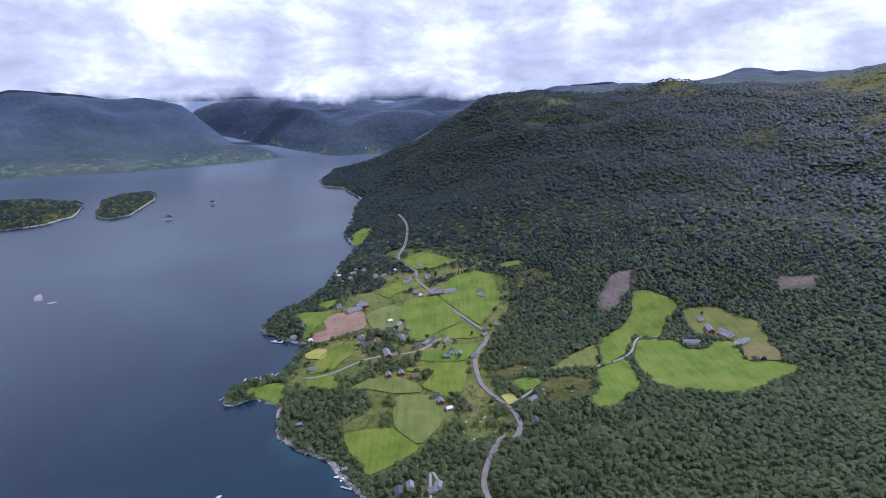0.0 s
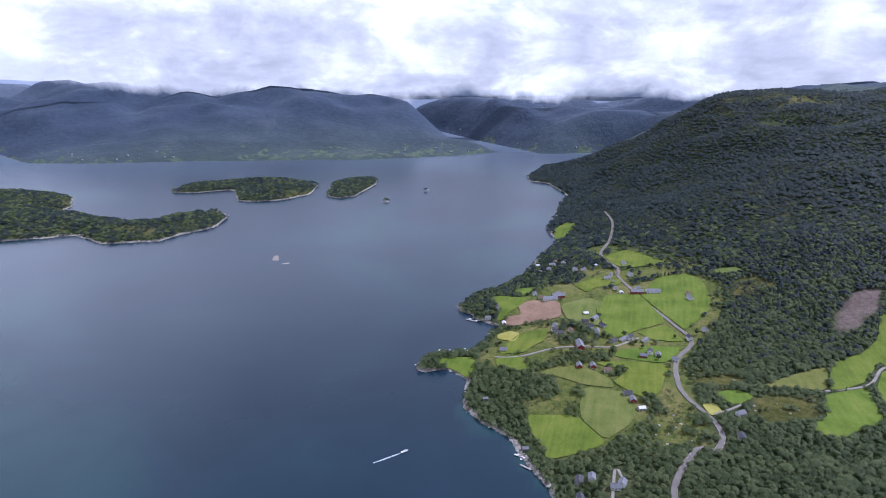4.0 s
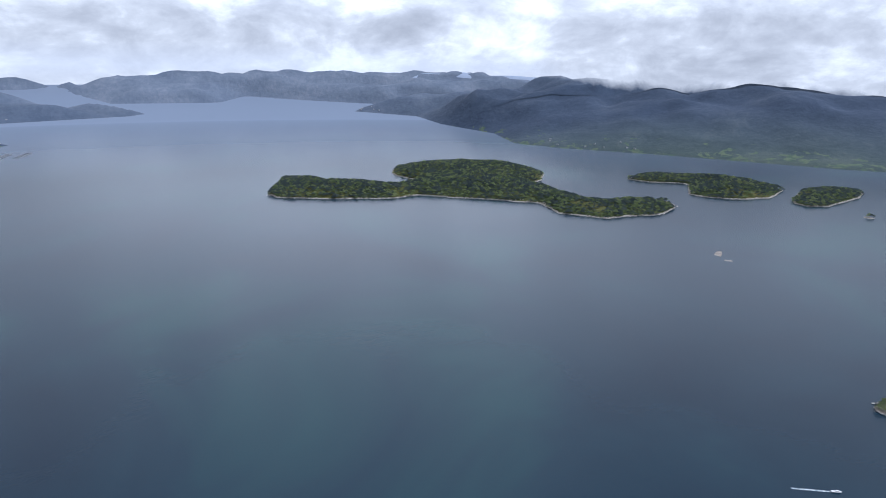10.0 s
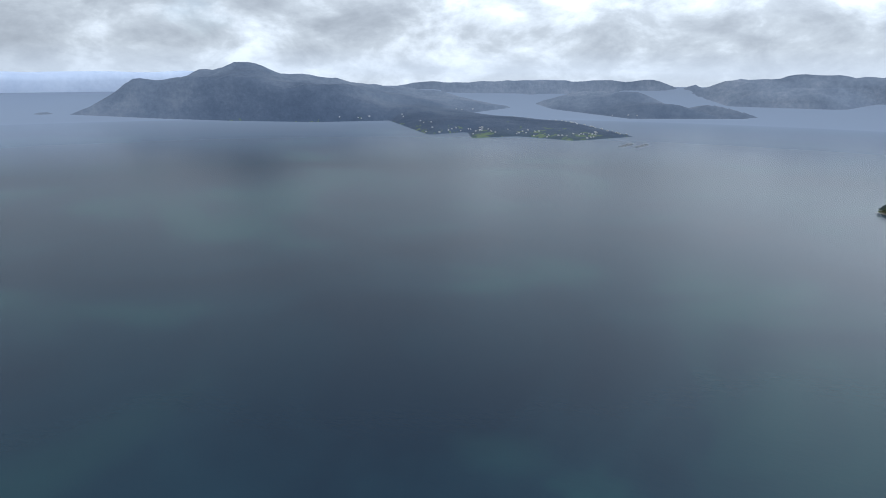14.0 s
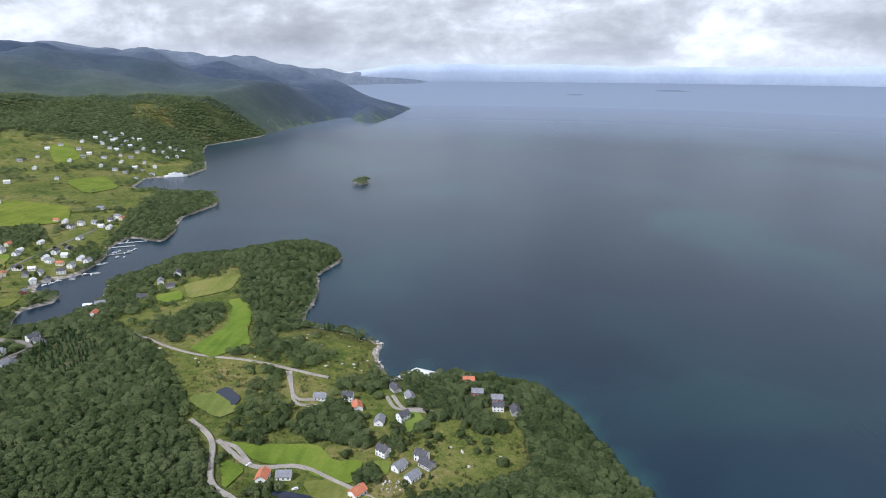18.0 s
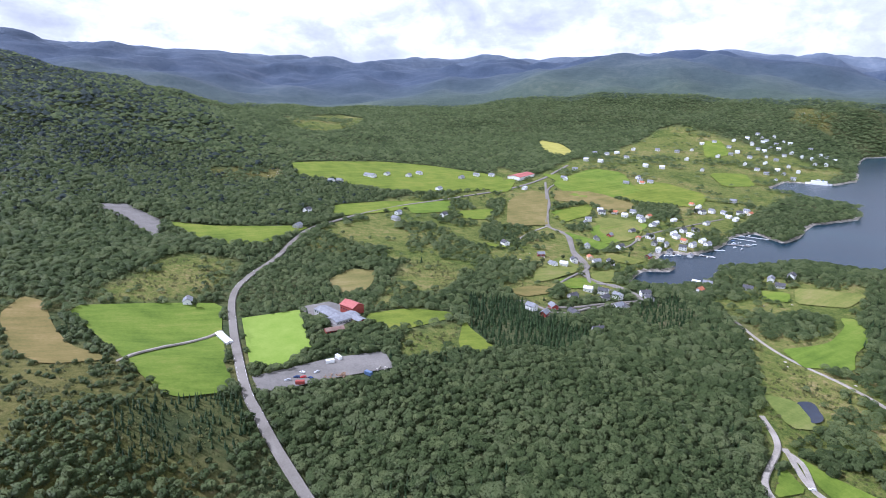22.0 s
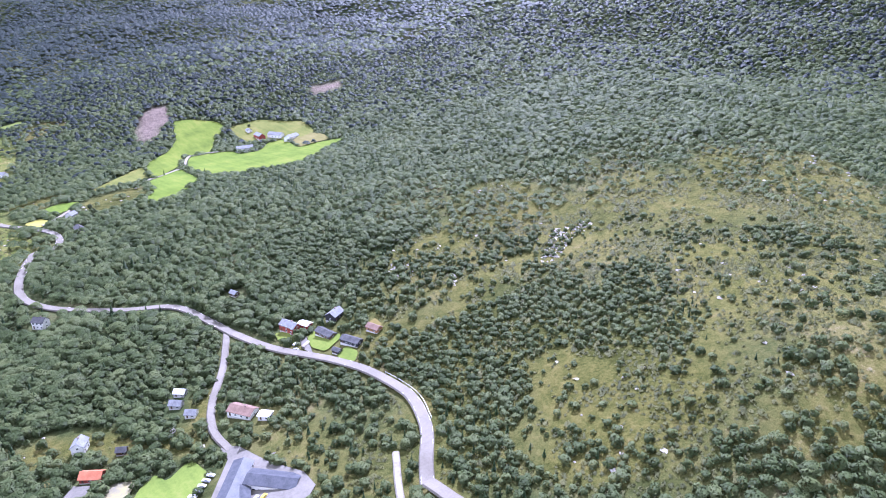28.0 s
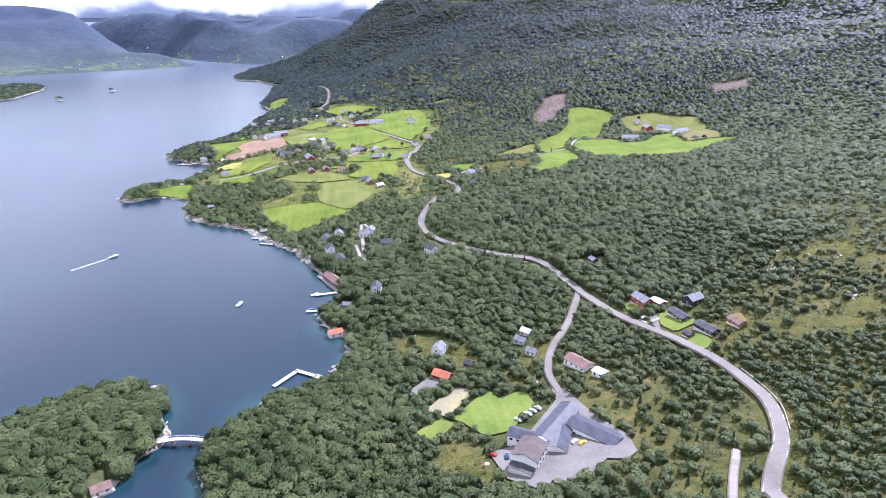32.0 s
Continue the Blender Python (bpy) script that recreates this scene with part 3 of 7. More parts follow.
def ground_height(x, y):
    """The height of the land over the water at true places."""
    x, y = np.atleast_1d(np.asarray(x, float)), np.atleast_1d(np.asarray(y, float))
    base = np.empty(x.shape)
    for k in range(0, len(x), 20000):
        base[k:k + 20000] = kernel(np.stack([x[k:k + 20000], y[k:k + 20000]], 1), CONTROL[:, :2]) @ WEIGHTS
    far = np.clip((np.hypot(x, y) - 1200) / 3000, 0, 1)
    d = shore_distance(x + 4 * value_noise(x, y, 23.0, 5), y + 4 * value_noise(x, y, 23.0, 6))
    base = np.maximum(base, 2.0)
    rough = np.clip(base / 120, 0.0, 1.6)
    base = base + rough * (1 + 2.0 * far) * (9 * value_noise(x, y, 310.0, 1) + 5 * value_noise(x, y, 130.0, 2) + 2.2 * value_noise(x, y, 61.0, 3) * (1 - far))
    base = base + far * rough * 14 * value_noise(x, y, 900.0, 8)
    steep = np.clip((base - 110) / 140, 0, 1) * (np.hypot(x, y) > 700)
    along = x * 0.8 + y * 0.6
    gully = np.abs(value_noise(along * 1.0, (y * 0.8 - x * 0.6) * 0.45, 240.0, 81)) + 0.5 * np.abs(value_noise(x, y, 120.0, 82))
    base = base + steep * (16 * value_noise(x, y, 420.0, 83) - 30 * (0.45 - gully).clip(0, 1))
    base = np.maximum(base, 1.5) + 0.5 * value_noise(x, y, 40.0, 4)
    ramp = 0.9 * np.maximum(d, 0) ** 0.85 * (0.35 + 0.15 * far) + 0.4
    low = base * ramp / (base + ramp)
    w = np.clip(d / (90 + 0.04 * np.hypot(x, y)), 0, 1)
    z = low * (1 - w) + base * w
    return np.where(d > 0, np.minimum(z, base), -np.minimum(18.0, 0.35 * -d + 0.3))


# beyond NEAR metres the place draws together towards RIM metres, the lens's reach, each point kept in its line of sight
NEAR, RIM = 3000.0, 4860.0
TURNS = np.array([p[5] for p in PATH])
TALLS = np.array([p[3] for p in PATH])


def eye_height(x, y):
    turn = np.degrees(np.arctan2(-x, y)) % 360.0
    return np.interp(np.where(turn > 345, 0.0, turn), TURNS, TALLS)


def draw_in(x, y, z):
    d = np.maximum(np.hypot(x, y), 1e-6)
    span = RIM - NEAR
    r = np.where(d > NEAR, NEAR + span * (1 - np.exp(-np.maximum(d - NEAR, 0) / span)), d)
    h = eye_height(x, y)
    return x * r / d, y * r / d, np.where(d > NEAR, h - (h - z) * r / d, z)


def true_distance(r):
    span = RIM - NEAR
    return np.where(r > NEAR, NEAR - span * np.log(np.maximum(1 - (r - NEAR) / span, 1e-4)), r)


def mesh_object(name, verts, faces, mat, parent=None, smooth=False):
    me = bpy.data.meshes.new(name)
    me.from_pydata(verts, [], faces)
    me.materials.append(mat)
    if smooth:
        me.shade_smooth()
    ob = new(name, me)
    if parent is not None:
        ob.parent = parent
    return ob


def fast_mesh(name, verts, faces, mat, smooth=False):
    """A mesh from arrays of corners and of triangles or quads."""
    me = bpy.data.meshes.new(name)
    n, k = faces.shape
    me.vertices.add(len(verts))
    me.vertices.foreach_set("co", np.ascontiguousarray(verts, np.float32).ravel())
    me.loops.add(n * k)
    me.loops.foreach_set("vertex_index", np.ascontiguousarray(faces, np.int32).ravel())
    me.polygons.add(n)
    me.polygons.foreach_set("loop_start", np.arange(0, n * k, k, dtype=np.int32))
    me.update(calc_edges=True)
    me.polygons.foreach_set("use_smooth", np.full(n, smooth))
    me.materials.append(mat)
    return new(name, me)


def ring_sheet(name, radii, spokes, mat, height):
    a = np.linspace(0, 2 * np.pi, spokes, endpoint=False)
    d = true_distance(radii)
    x, y = (d[:, None] * -np.sin(a)).ravel(), (d[:, None] * np.cos(a)).ravel()
    x, y, z = draw_in(x, y, height(x, y))
    i, j = np.meshgrid(np.arange(len(radii) - 1), np.arange(spokes), indexing="ij")
    k = (j + 1) % spokes
    faces = np.stack([i * spokes + j, i * spokes + k, (i + 1) * spokes + k, (i + 1) * spokes + j], -1).reshape(-1, 4)[:, ::-1]
    return fast_mesh(name, np.stack([x, y, z], 1), faces, mat, True)


COVERS, FIELDS = [], []


def cover(kind, poly):
    """Rough ground inside an outline, mixed into the land's own surface."""
    poly = rounded(poly, 1)
    px, py = np.array(poly).T
    COVERS.append((kind, poly, (px.min(), px.max(), py.min(), py.max())))
    FIELDS.append(COVERS[-1])


def wood(poly):
    """A wood of its own inside an outline, closed even where the country round it is open."""
    poly = rounded(poly, 1)
    px, py = np.array(poly).T
    FIELDS.append(("wood", poly, (px.min(), px.max(), py.min(), py.max())))


def moorland(x, y):
    """The open moor on the slope east of the road."""
    copse = np.exp(-(((x - 150) / 95) ** 2 + ((y - 10) / 90) ** 2))
    return np.clip(1.5 * np.exp(-(((x - 330) / 230) ** 2 + ((y - 150) / 230) ** 2)) * (1 - 0.85 * copse), 0, 1)


def upland(x, y, z):
    """Bare rock and heather on the benches high on the mountain."""
    return np.clip((z - 255) / 110 + 0.9 * value_noise(x, y, 210.0, 84) + 0.6 * value_noise(x, y, 70.0, 85) - 0.55, 0, 1)


def rounded(poly, times=2):
    for _ in range(times):
        res = []
        for k in range(len(poly)):
            (ax, ay), (bx, by) = poly[k - 1], poly[k]
            res += [(ax * 0.86 + bx * 0.14, ay * 0.86 + by * 0.14), (ax * 0.14 + bx * 0.86, ay * 0.14 + by * 0.86)]
        poly = res
    return poly


def cover_of(x, y, z):
    """How much heath, pasture and felled slope there is at the places."""
    res = np.zeros((len(x), 4))
    res[:, 3] = 1.0
    wob = 14 * value_noise(x, y, 34.0, 41) + 6 * value_noise(x, y, 12.0, 42)
    for kind, poly, (x0, x1, y0, y1) in COVERS:
        near = (x > x0 - 30) & (x < x1 + 30) & (y > y0 - 30) & (y < y1 + 30)
        if near.any():
            d = edge_distance(x[near], y[near], poly)
            d = np.where(inside(x[near], y[near], poly), d, -d) + wob[near] * 0.6
            k = {"heath": 0, "rock": 0, "pasture": 1, "clearcut": 2}[kind]
            res[near, k] = np.maximum(res[near, k], np.clip(d / 14 + 0.4, 0, 1))
    res[:, 0] = np.maximum(res[:, 0], np.clip(moorland(x, y) * 1.3 - 0.35 + 0.5 * value_noise(x, y, 40.0, 43), 0, 0.9))
    res[:, 0] = np.maximum(res[:, 0], upland(x, y, z))
    isle = np.clip(1.6 * value_noise(x, y, 90.0, 86) + 0.8 * value_noise(x, y, 35.0, 87) - 0.35, 0, 0.6) * (x < -700)
    res[:, 0] = np.maximum(res[:, 0], isle)
    return res


cover("pasture", [(-202, 1327), (-114, 1425), (-31, 1379), (93, 1287), (131, 1174), (122, 1027), (94, 926), (67, 830), (74, 728), (93, 671), (71, 615), (38, 608), (-13, 617), (-49, 584), (-86, 580), (-113, 630), (-130, 697), (-94, 759), (-172, 761), (-221, 771), (-217, 860), (-228, 974), (-208, 1106), (-106, 1179)])
cover("pasture", [(1126, -901), (982, -878), (1098, -1121), (1389, -1861), (1096, -1837), (905, -1780), (757, -1790), (687, -1471), (609, -1138), (549, -939), (515, -779), (500, -650), (442, -551), (436, -474), (428, -408), (472, -403), (585, -442)])
cover("pasture", [(449, -730), (340, -757), (284, -785), (258, -692), (204, -597), (151, -593), (80, -584), (62, -521), (33, -488), (-15, -452), (-61, -442), (-64, -391), (-51, -358), (127, -289), (158, -334), (197, -409), (294, -562), (366, -603)])
cover("pasture", [(785, -328), (936, -525), (929, -751), (1013, -994), (979, -1215), (763, -1052), (539, -770), (510, -653), (465, -538), (495, -490), (567, -412), (619, -354), (656, -297), (699, -262)])
cover("pasture", [(556, -18), (632, -56), (711, -130), (668, -188), (584, -141), (560, -80)])
cover("pasture", [(1340, -1792), (1304, -1833), (1164, -1747), (1143, -1655), (1262, -1711)])
cover("pasture", [(709, -1108), (660, -1208), (595, -1087), (618, -999)])
cover("pasture", [(619, -60), (699, -128), (684, -165), (657, -182), (614, -118), (562, -85), (569, -60), (553, -30), (584, -35)])
cover("pasture", [(398, -228), (416, -301), (375, -280), (349, -281), (357, -248), (356, -203)])
cover("heath", [(865, -720), (902, -844), (730, -692), (743, -609)])
cover("pasture", [(609, -348), (588, -403), (567, -412), (459, -301), (480, -249), (518, -273)])
cover("pasture", [(1959, -665), (2081, -1050), (1757, -870), (1631, -653)])
cover("pasture", [(2818, -1631), (2200, -1768), (2144, -1700), (2342, -1386)])
cover("heath", [(1183, -276), (1206, -411), (1096, -391), (1078, -262)])
cover("heath", [(404, 412), (436, 358), (383, 293), (324, 269), (289, 281), (265, 299), (246, 333), (247, 382), (284, 378), (327, 363)])
cover("heath", [(566, 286), (634, 188), (585, 116), (517, 119), (485, 189), (498, 245)])
cover("heath", [(404, 173), (458, 130), (424, 77), (324, 70), (309, 98), (307, 143), (363, 189)])
cover("heath", [(240, 186), (260, 139), (261, 94), (228, 80), (209, 85), (182, 96), (174, 124), (205, 160)])
cover("heath", [(287, 93), (282, 49), (290, 24), (268, 40), (263, 80)])
cover("rock", [(366, 280), (385, 272), (391, 259), (361, 255), (317, 241), (312, 247)])
cover("rock", [(267, 358), (274, 341), (259, 314), (255, 337)])
cover("rock", [(275, 298), (280, 292), (263, 279), (264, 289)])
cover("heath", [(138, 764), (211, 780), (204, 751), (206, 726), (192, 712), (145, 691), (128, 720)])
cover("heath", [(17, 657), (36, 705), (72, 707), (88, 665), (77, 643), (32, 620), (16, 622)])
cover("heath", [(65, 830), (136, 862), (136, 804), (92, 770), (66, 785)])
cover("clearcut", [(260, 974), (286, 1052), (319, 1104), (357, 1108), (338, 1046), (296, 987)])
cover("clearcut", [(566, 1004), (622, 987), (608, 945), (555, 962)])
cover("heath", [(131, 1119), (152, 1164), (207, 1163), (205, 1113), (143, 1079)])
cover("heath", [(-221, 771), (-193, 791), (-188, 766), (-214, 758)])
cover("heath", [(197, -543), (189, -574), (158, -620), (109, -598), (66, -593), (70, -543), (76, -508), (110, -496), (147, -497), (181, -513)])
cover("heath", [(341, -639), (320, -674), (298, -669), (307, -615), (319, -612)])
cover("heath", [(326, -570), (287, -547), (221, -513), (253, -503)])
cover("heath", [(27, -410), (14, -427), (-19, -439), (-55, -417), (-60, -383), (-55, -361), (-20, -348), (-13, -365), (15, -391)])
cover("heath", [(631, -507), (602, -564), (564, -550), (597, -491)])
cover("heath", [(9, 367), (35, 362), (64, 335), (89, 306), (90, 279), (70, 280), (62, 303), (45, 322), (11, 332)])
cover("heath", [(106, 293), (120, 261), (122, 232), (110, 236), (105, 261)])
cover("heath", [(48, 226), (34, 239), (19, 224), (30, 209), (53, 200)])
cover("heath", [(98, 340), (114, 332), (95, 297), (89, 306)])
wood([(-213, 739), (-186, 755), (-141, 764), (-100, 746), (-90, 726), (-102, 702), (-129, 691), (-133, 673), (-154, 674), (-187, 695), (-208, 705)])
wood([(-179, 659), (-158, 692), (-124, 662), (-109, 630), (-89, 603), (-84, 584), (-99, 582), (-117, 616), (-147, 637), (-172, 644)])
wood([(-84, 584), (-56, 592), (-26, 614), (14, 675), (27, 667), (32, 620), (66, 638), (81, 625), (58, 568), (47, 535), (-47, 549), (-84, 563)])
wood([(-317, 1014), (-300, 1086), (-253, 1141), (-235, 1082), (-259, 1045), (-256, 989), (-270, 964)])
wood([(-251, 1158), (-215, 1217), (-108, 1198), (-130, 1132), (-193, 1117), (-225, 1112)])
wood([(-243, 1306), (-194, 1417), (-108, 1354), (-51, 1220), (-113, 1255), (-171, 1238), (-228, 1221)])
wood([(-32, 1162), (19, 1192), (72, 1221), (122, 1269), (205, 1222), (128, 1145), (98, 1174), (71, 1210), (17, 1178), (-25, 1129)])
wood([(-126, 928), (-86, 946), (-72, 901), (-79, 856), (-123, 869)])
wood([(-115, 803), (-52, 832), (-40, 845), (-28, 866), (-34, 823), (-75, 808), (-133, 763), (-141, 764)])
wood([(79, 907), (104, 985), (151, 979), (147, 822), (96, 809), (67, 830), (62, 850)])
wood([(269, 812), (292, 874), (309, 898), (312, 893), (283, 832), (282, 757), (297, 725), (290, 715), (262, 717), (260, 774)])
wood([(240, 757), (252, 760), (270, 719), (255, 718)])
wood([(347, 906), (367, 941), (389, 965), (406, 947), (397, 921), (363, 900)])
wood([(-21, 786), (-5, 806), (0, 798), (-17, 773)])
wood([(7, 728), (25, 734), (36, 711), (24, 680), (14, 688)])
wood([(455, -741), (452, -800), (395, -736), (364, -669), (378, -645), (418, -692)])
wood([(416, -777), (428, -909), (387, -930), (279, -819), (269, -791), (291, -781), (301, -741), (346, -750)])
wood([(276, -809), (286, -955), (252, -1012), (187, -898), (164, -875), (185, -765), (172, -716), (185, -643), (218, -629), (236, -681), (265, -690), (271, -727)])
wood([(307, -615), (297, -658), (263, -660), (247, -615), (255, -569), (277, -568)])
wood([(193, -544), (209, -604), (201, -630), (182, -599), (175, -521), (187, -529)])
wood([(218, -535), (225, -568), (208, -556), (197, -527), (208, -517)])
wood([(168, -410), (172, -444), (170, -466), (164, -480), (148, -464), (128, -432), (131, -413), (149, -396)])
wood([(121, -425), (113, -447), (91, -456), (73, -438), (59, -387), (68, -393), (92, -402), (118, -406)])
wood([(102, -484), (85, -503), (65, -525), (56, -494), (65, -477), (94, -471)])
wood([(35, -487), (20, -513), (-4, -526), (-14, -512), (-34, -509), (-28, -473), (-19, -444), (-2, -442), (25, -456)])
wood([(-47, -493), (-66, -508), (-80, -468), (-84, -408), (-76, -369), (-62, -363), (-58, -411), (-49, -440)])
wood([(56, -395), (37, -408), (31, -394), (45, -376)])
wood([(380, -577), (283, -540), (229, -466), (201, -418), (211, -396), (253, -368)])
wood([(78, -360), (52, -369), (46, -355), (59, -344)])
wood([(755, -584), (746, -609), (718, -652), (671, -616), (659, -562), (678, -520)])
wood([(876, -687), (867, -717), (809, -669), (756, -601), (776, -602)])
wood([(737, -893), (743, -955), (769, -1016), (715, -1019), (652, -934), (649, -872), (701, -868)])
wood([(794, -760), (805, -831), (783, -824), (763, -744)])
wood([(699, -714), (701, -761), (664, -730), (673, -696)])
wood([(494, -598), (519, -659), (502, -659), (465, -586), (474, -568)])
wood([(503, -667), (515, -696), (486, -718), (485, -689), (484, -657)])
wood([(616, -468), (561, -523), (520, -474), (498, -427), (528, -395)])
wood([(470, -459), (476, -484), (452, -477), (441, -435)])
wood([(408, -559), (399, -596), (306, -558), (255, -462), (310, -440), (356, -471)])
cover("heath", [(960, -2130), (1010, -2200), (1035, -2300), (1150, -2340), (1210, -2270), (1130, -2210), (1120, -2130), (1050, -2150)])
RADII = 1.0 * 2650.0 ** np.linspace(0, 1, 330)[60:]
RADII[0] = 0.05
ground = ring_sheet("ground", RADII, 840, GROUND, ground_height)
gv = np.empty(len(ground.data.vertices) * 3)
ground.data.vertices.foreach_get("co", gv)
ground.data.color_attributes.new("cover", "FLOAT_COLOR", "POINT").data.foreach_set("color", cover_of(gv[0::3], gv[1::3], gv[2::3]).ravel())
tagged(ground, "green and brown coastal hills with moor and rocky shores", "ground", kind="structure")
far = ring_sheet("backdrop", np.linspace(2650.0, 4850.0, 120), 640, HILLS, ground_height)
tagged(far, "wooded mountains and headlands across the fjord with painted blue haze", "mountains", kind="structure")
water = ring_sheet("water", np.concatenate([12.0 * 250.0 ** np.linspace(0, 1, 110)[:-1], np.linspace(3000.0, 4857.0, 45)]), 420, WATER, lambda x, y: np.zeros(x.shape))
water.data.normals_split_custom_set_from_vertices([(0.0, 0.0, 1.0)] * len(water.data.vertices))
wv = np.empty(len(water.data.vertices) * 3)
water.data.vertices.foreach_get("co", wv)
wx, wy = wv[0::3], wv[1::3]
shelf = np.zeros(len(wx))
close = np.hypot(wx, wy) < 700
depth = -shore_distance(wx[close], wy[close]) + 9 * value_noise(wx[close], wy[close], 38.0, 95)
shelf[close] = 0.55 * np.clip(1 - depth / 15, 0, 1) ** 2
shelf = np.maximum(shelf, 0.38 * np.clip(2.2 * value_noise(wx, wy, 120.0, 96) - 0.9, 0, 1) * np.clip(1 - np.hypot(wx + 250, wy + 180) / 420, 0, 1) ** 0.5)
water.data.attributes.new("shelf", "FLOAT", "POINT").data.foreach_set("value", shelf.astype(np.float32))
tagged(water, "dark blue rippled fjord water reflecting the clouds, painted pale far out", "water", kind="structure")


def distant_range():
    """The mountains along the whole horizon, with haze put into their pale colour."""
    n = 720
    a = np.linspace(0, 2 * np.pi, n, endpoint=False)
    ex, ey = -np.sin(a), np.cos(a)
    rise = -62 + 60 * value_noise(ex * 1000, ey * 1000, 190.0, 71) + 16 * value_noise(ex * 1000, ey * 1000, 40.0, 72)
    rise = rise - 320 * np.clip(0.25 - ey, 0, 1)
    outer = np.clip((-ey - 0.35) * 3, 0, 1) * np.clip((0.35 - ex) * 4, 0, 1)
    coast = 2 + 12 * value_noise(ex * 1000, ey * 1000, 150.0, 74) + 6 * value_noise(ex * 1000, ey * 1000, 38.0, 75)
    rise = np.where(outer > 0, coast * outer - 170 * (1 - outer), rise)
    eye = np.mean([np.roll(eye_height(ex * 4800, ey * 4800), k) for k in range(-60, 61, 6)], 0)
    # to the south the pale wall also stands in for the bright far sea
    deep = np.where(outer > 0, 0.45 * eye, 270.0)
    back = np.where(outer > 0, 20.0, 0.0)
    v, rows = [], ((4815.0, 0.0), (4800.0, 0.55), (4812.0, 0.85), (4835.0, 1.0))
    for r, u in rows:
        z = eye - deep + (rise + deep) * u + (u > 0) * (u < 1) * 6 * value_noise(ex * 1000, ey * 1000, 25.0, 73)
        v.append(np.stack([ex * (r + back), ey * (r + back), z], 1))
    k = np.arange(n)
    f = np.concatenate([np.stack([i * n + k, i * n + (k + 1) % n, (i + 1) * n + (k + 1) % n, (i + 1) * n + k], 1) for i in range(len(rows) - 1)])[:, ::-1]
    tagged(fast_mesh("backdrop", np.concatenate(v), f, RANGE, True), "mountain range along the horizon with pale blue painted haze", "mountains", kind="structure")


distant_range()


def bank_build(t, b, place):
    """Low cloud that hides the mountain tops: ragged below, melting into the sky above."""
    from_eye = vector_node(t, "NORMALIZE", vector_node(t, "SUBTRACT", place, (0.0, 0.0, 380.0)))
    sep, cloud = cloud_colour(t, from_eye)
    tone = t.nodes.new("ShaderNodeCombineXYZ")
    under = round_gain(t, sep, 70.0, 0.89, 0.14)
    for k in range(3):
        link(t, under, tone.inputs[k])
    glow = node(t, "ShaderNodeEmission", Strength=1.0)
    link(t, mix_node(t, 1.0, cloud, tone.outputs[0], "MULTIPLY"), glow.inputs[0])
    att = t.nodes.new("ShaderNodeAttribute")
    att.attribute_name = "depth"
    rag = noise_node(t, place, 1 / 260.0, 9.0, 0.6, 0.4)
    s = math_node(t, "ADD", att.outputs["Fac"], math_node(t, "MULTIPLY", math_node(t, "SUBTRACT", rag, 0.5), 2.6))
    solid = ramp_node(t, s, (0.20, 0.0), (0.95, 1.0))
    clear = t.nodes.new("ShaderNodeBsdfTransparent")
    mix = t.nodes.new("ShaderNodeMixShader")
    link(t, solid, mix.inputs[0])
    link(t, clear.outputs[0], mix.inputs[1])
    link(t, glow.outputs[0], mix.inputs[2])
    link(t, mix.outputs[0], t.nodes["Material Output"].inputs[0])


def cloud_bank(r, turns, lows, top):
    """A curtain of low cloud far behind the shores."""
    a = np.linspace(turns[0], turns[-1], 160)
    low = np.interp(a, turns, lows)
    ends = np.clip(np.minimum(a - turns[0], turns[-1] - a) / 14.0, 0, 1)
    levels = ((0.0, -1.1), (0.22, 0.3), (0.4, 1.3), (0.62, 1.5), (1.0, -1.1))
    v, depth = [], []
    for u, d in levels:
        z = low + (top - low) * u
        v.append(np.stack([-np.sin(np.radians(a)) * r, np.cos(np.radians(a)) * r, z], 1))
        depth.append((d + 1.1) * ends - 1.1)
    n = len(a)
    k = np.arange(n - 1)
    f = np.concatenate([np.stack([i * n + k, i * n + k + 1, (i + 1) * n + k + 1, (i + 1) * n + k], 1) for i in range(len(levels) - 1)])
    ob = fast_mesh("backdrop", np.concatenate(v), f, CLOUD, True)
    ob.data.attributes.new("depth", "FLOAT", "POINT").data.foreach_set("value", np.concatenate(depth).astype(np.float32))
    tagged(ob, "low grey-white cloud bank hiding the mountain tops", "cloud", kind="structure")


CLOUD = material("low_cloud", bank_build)
cloud_bank(3760.0, (-48, -20, 0, 12, 25, 40, 61), (230, 195, 150, 135, 120, 150, 215), 620.0)


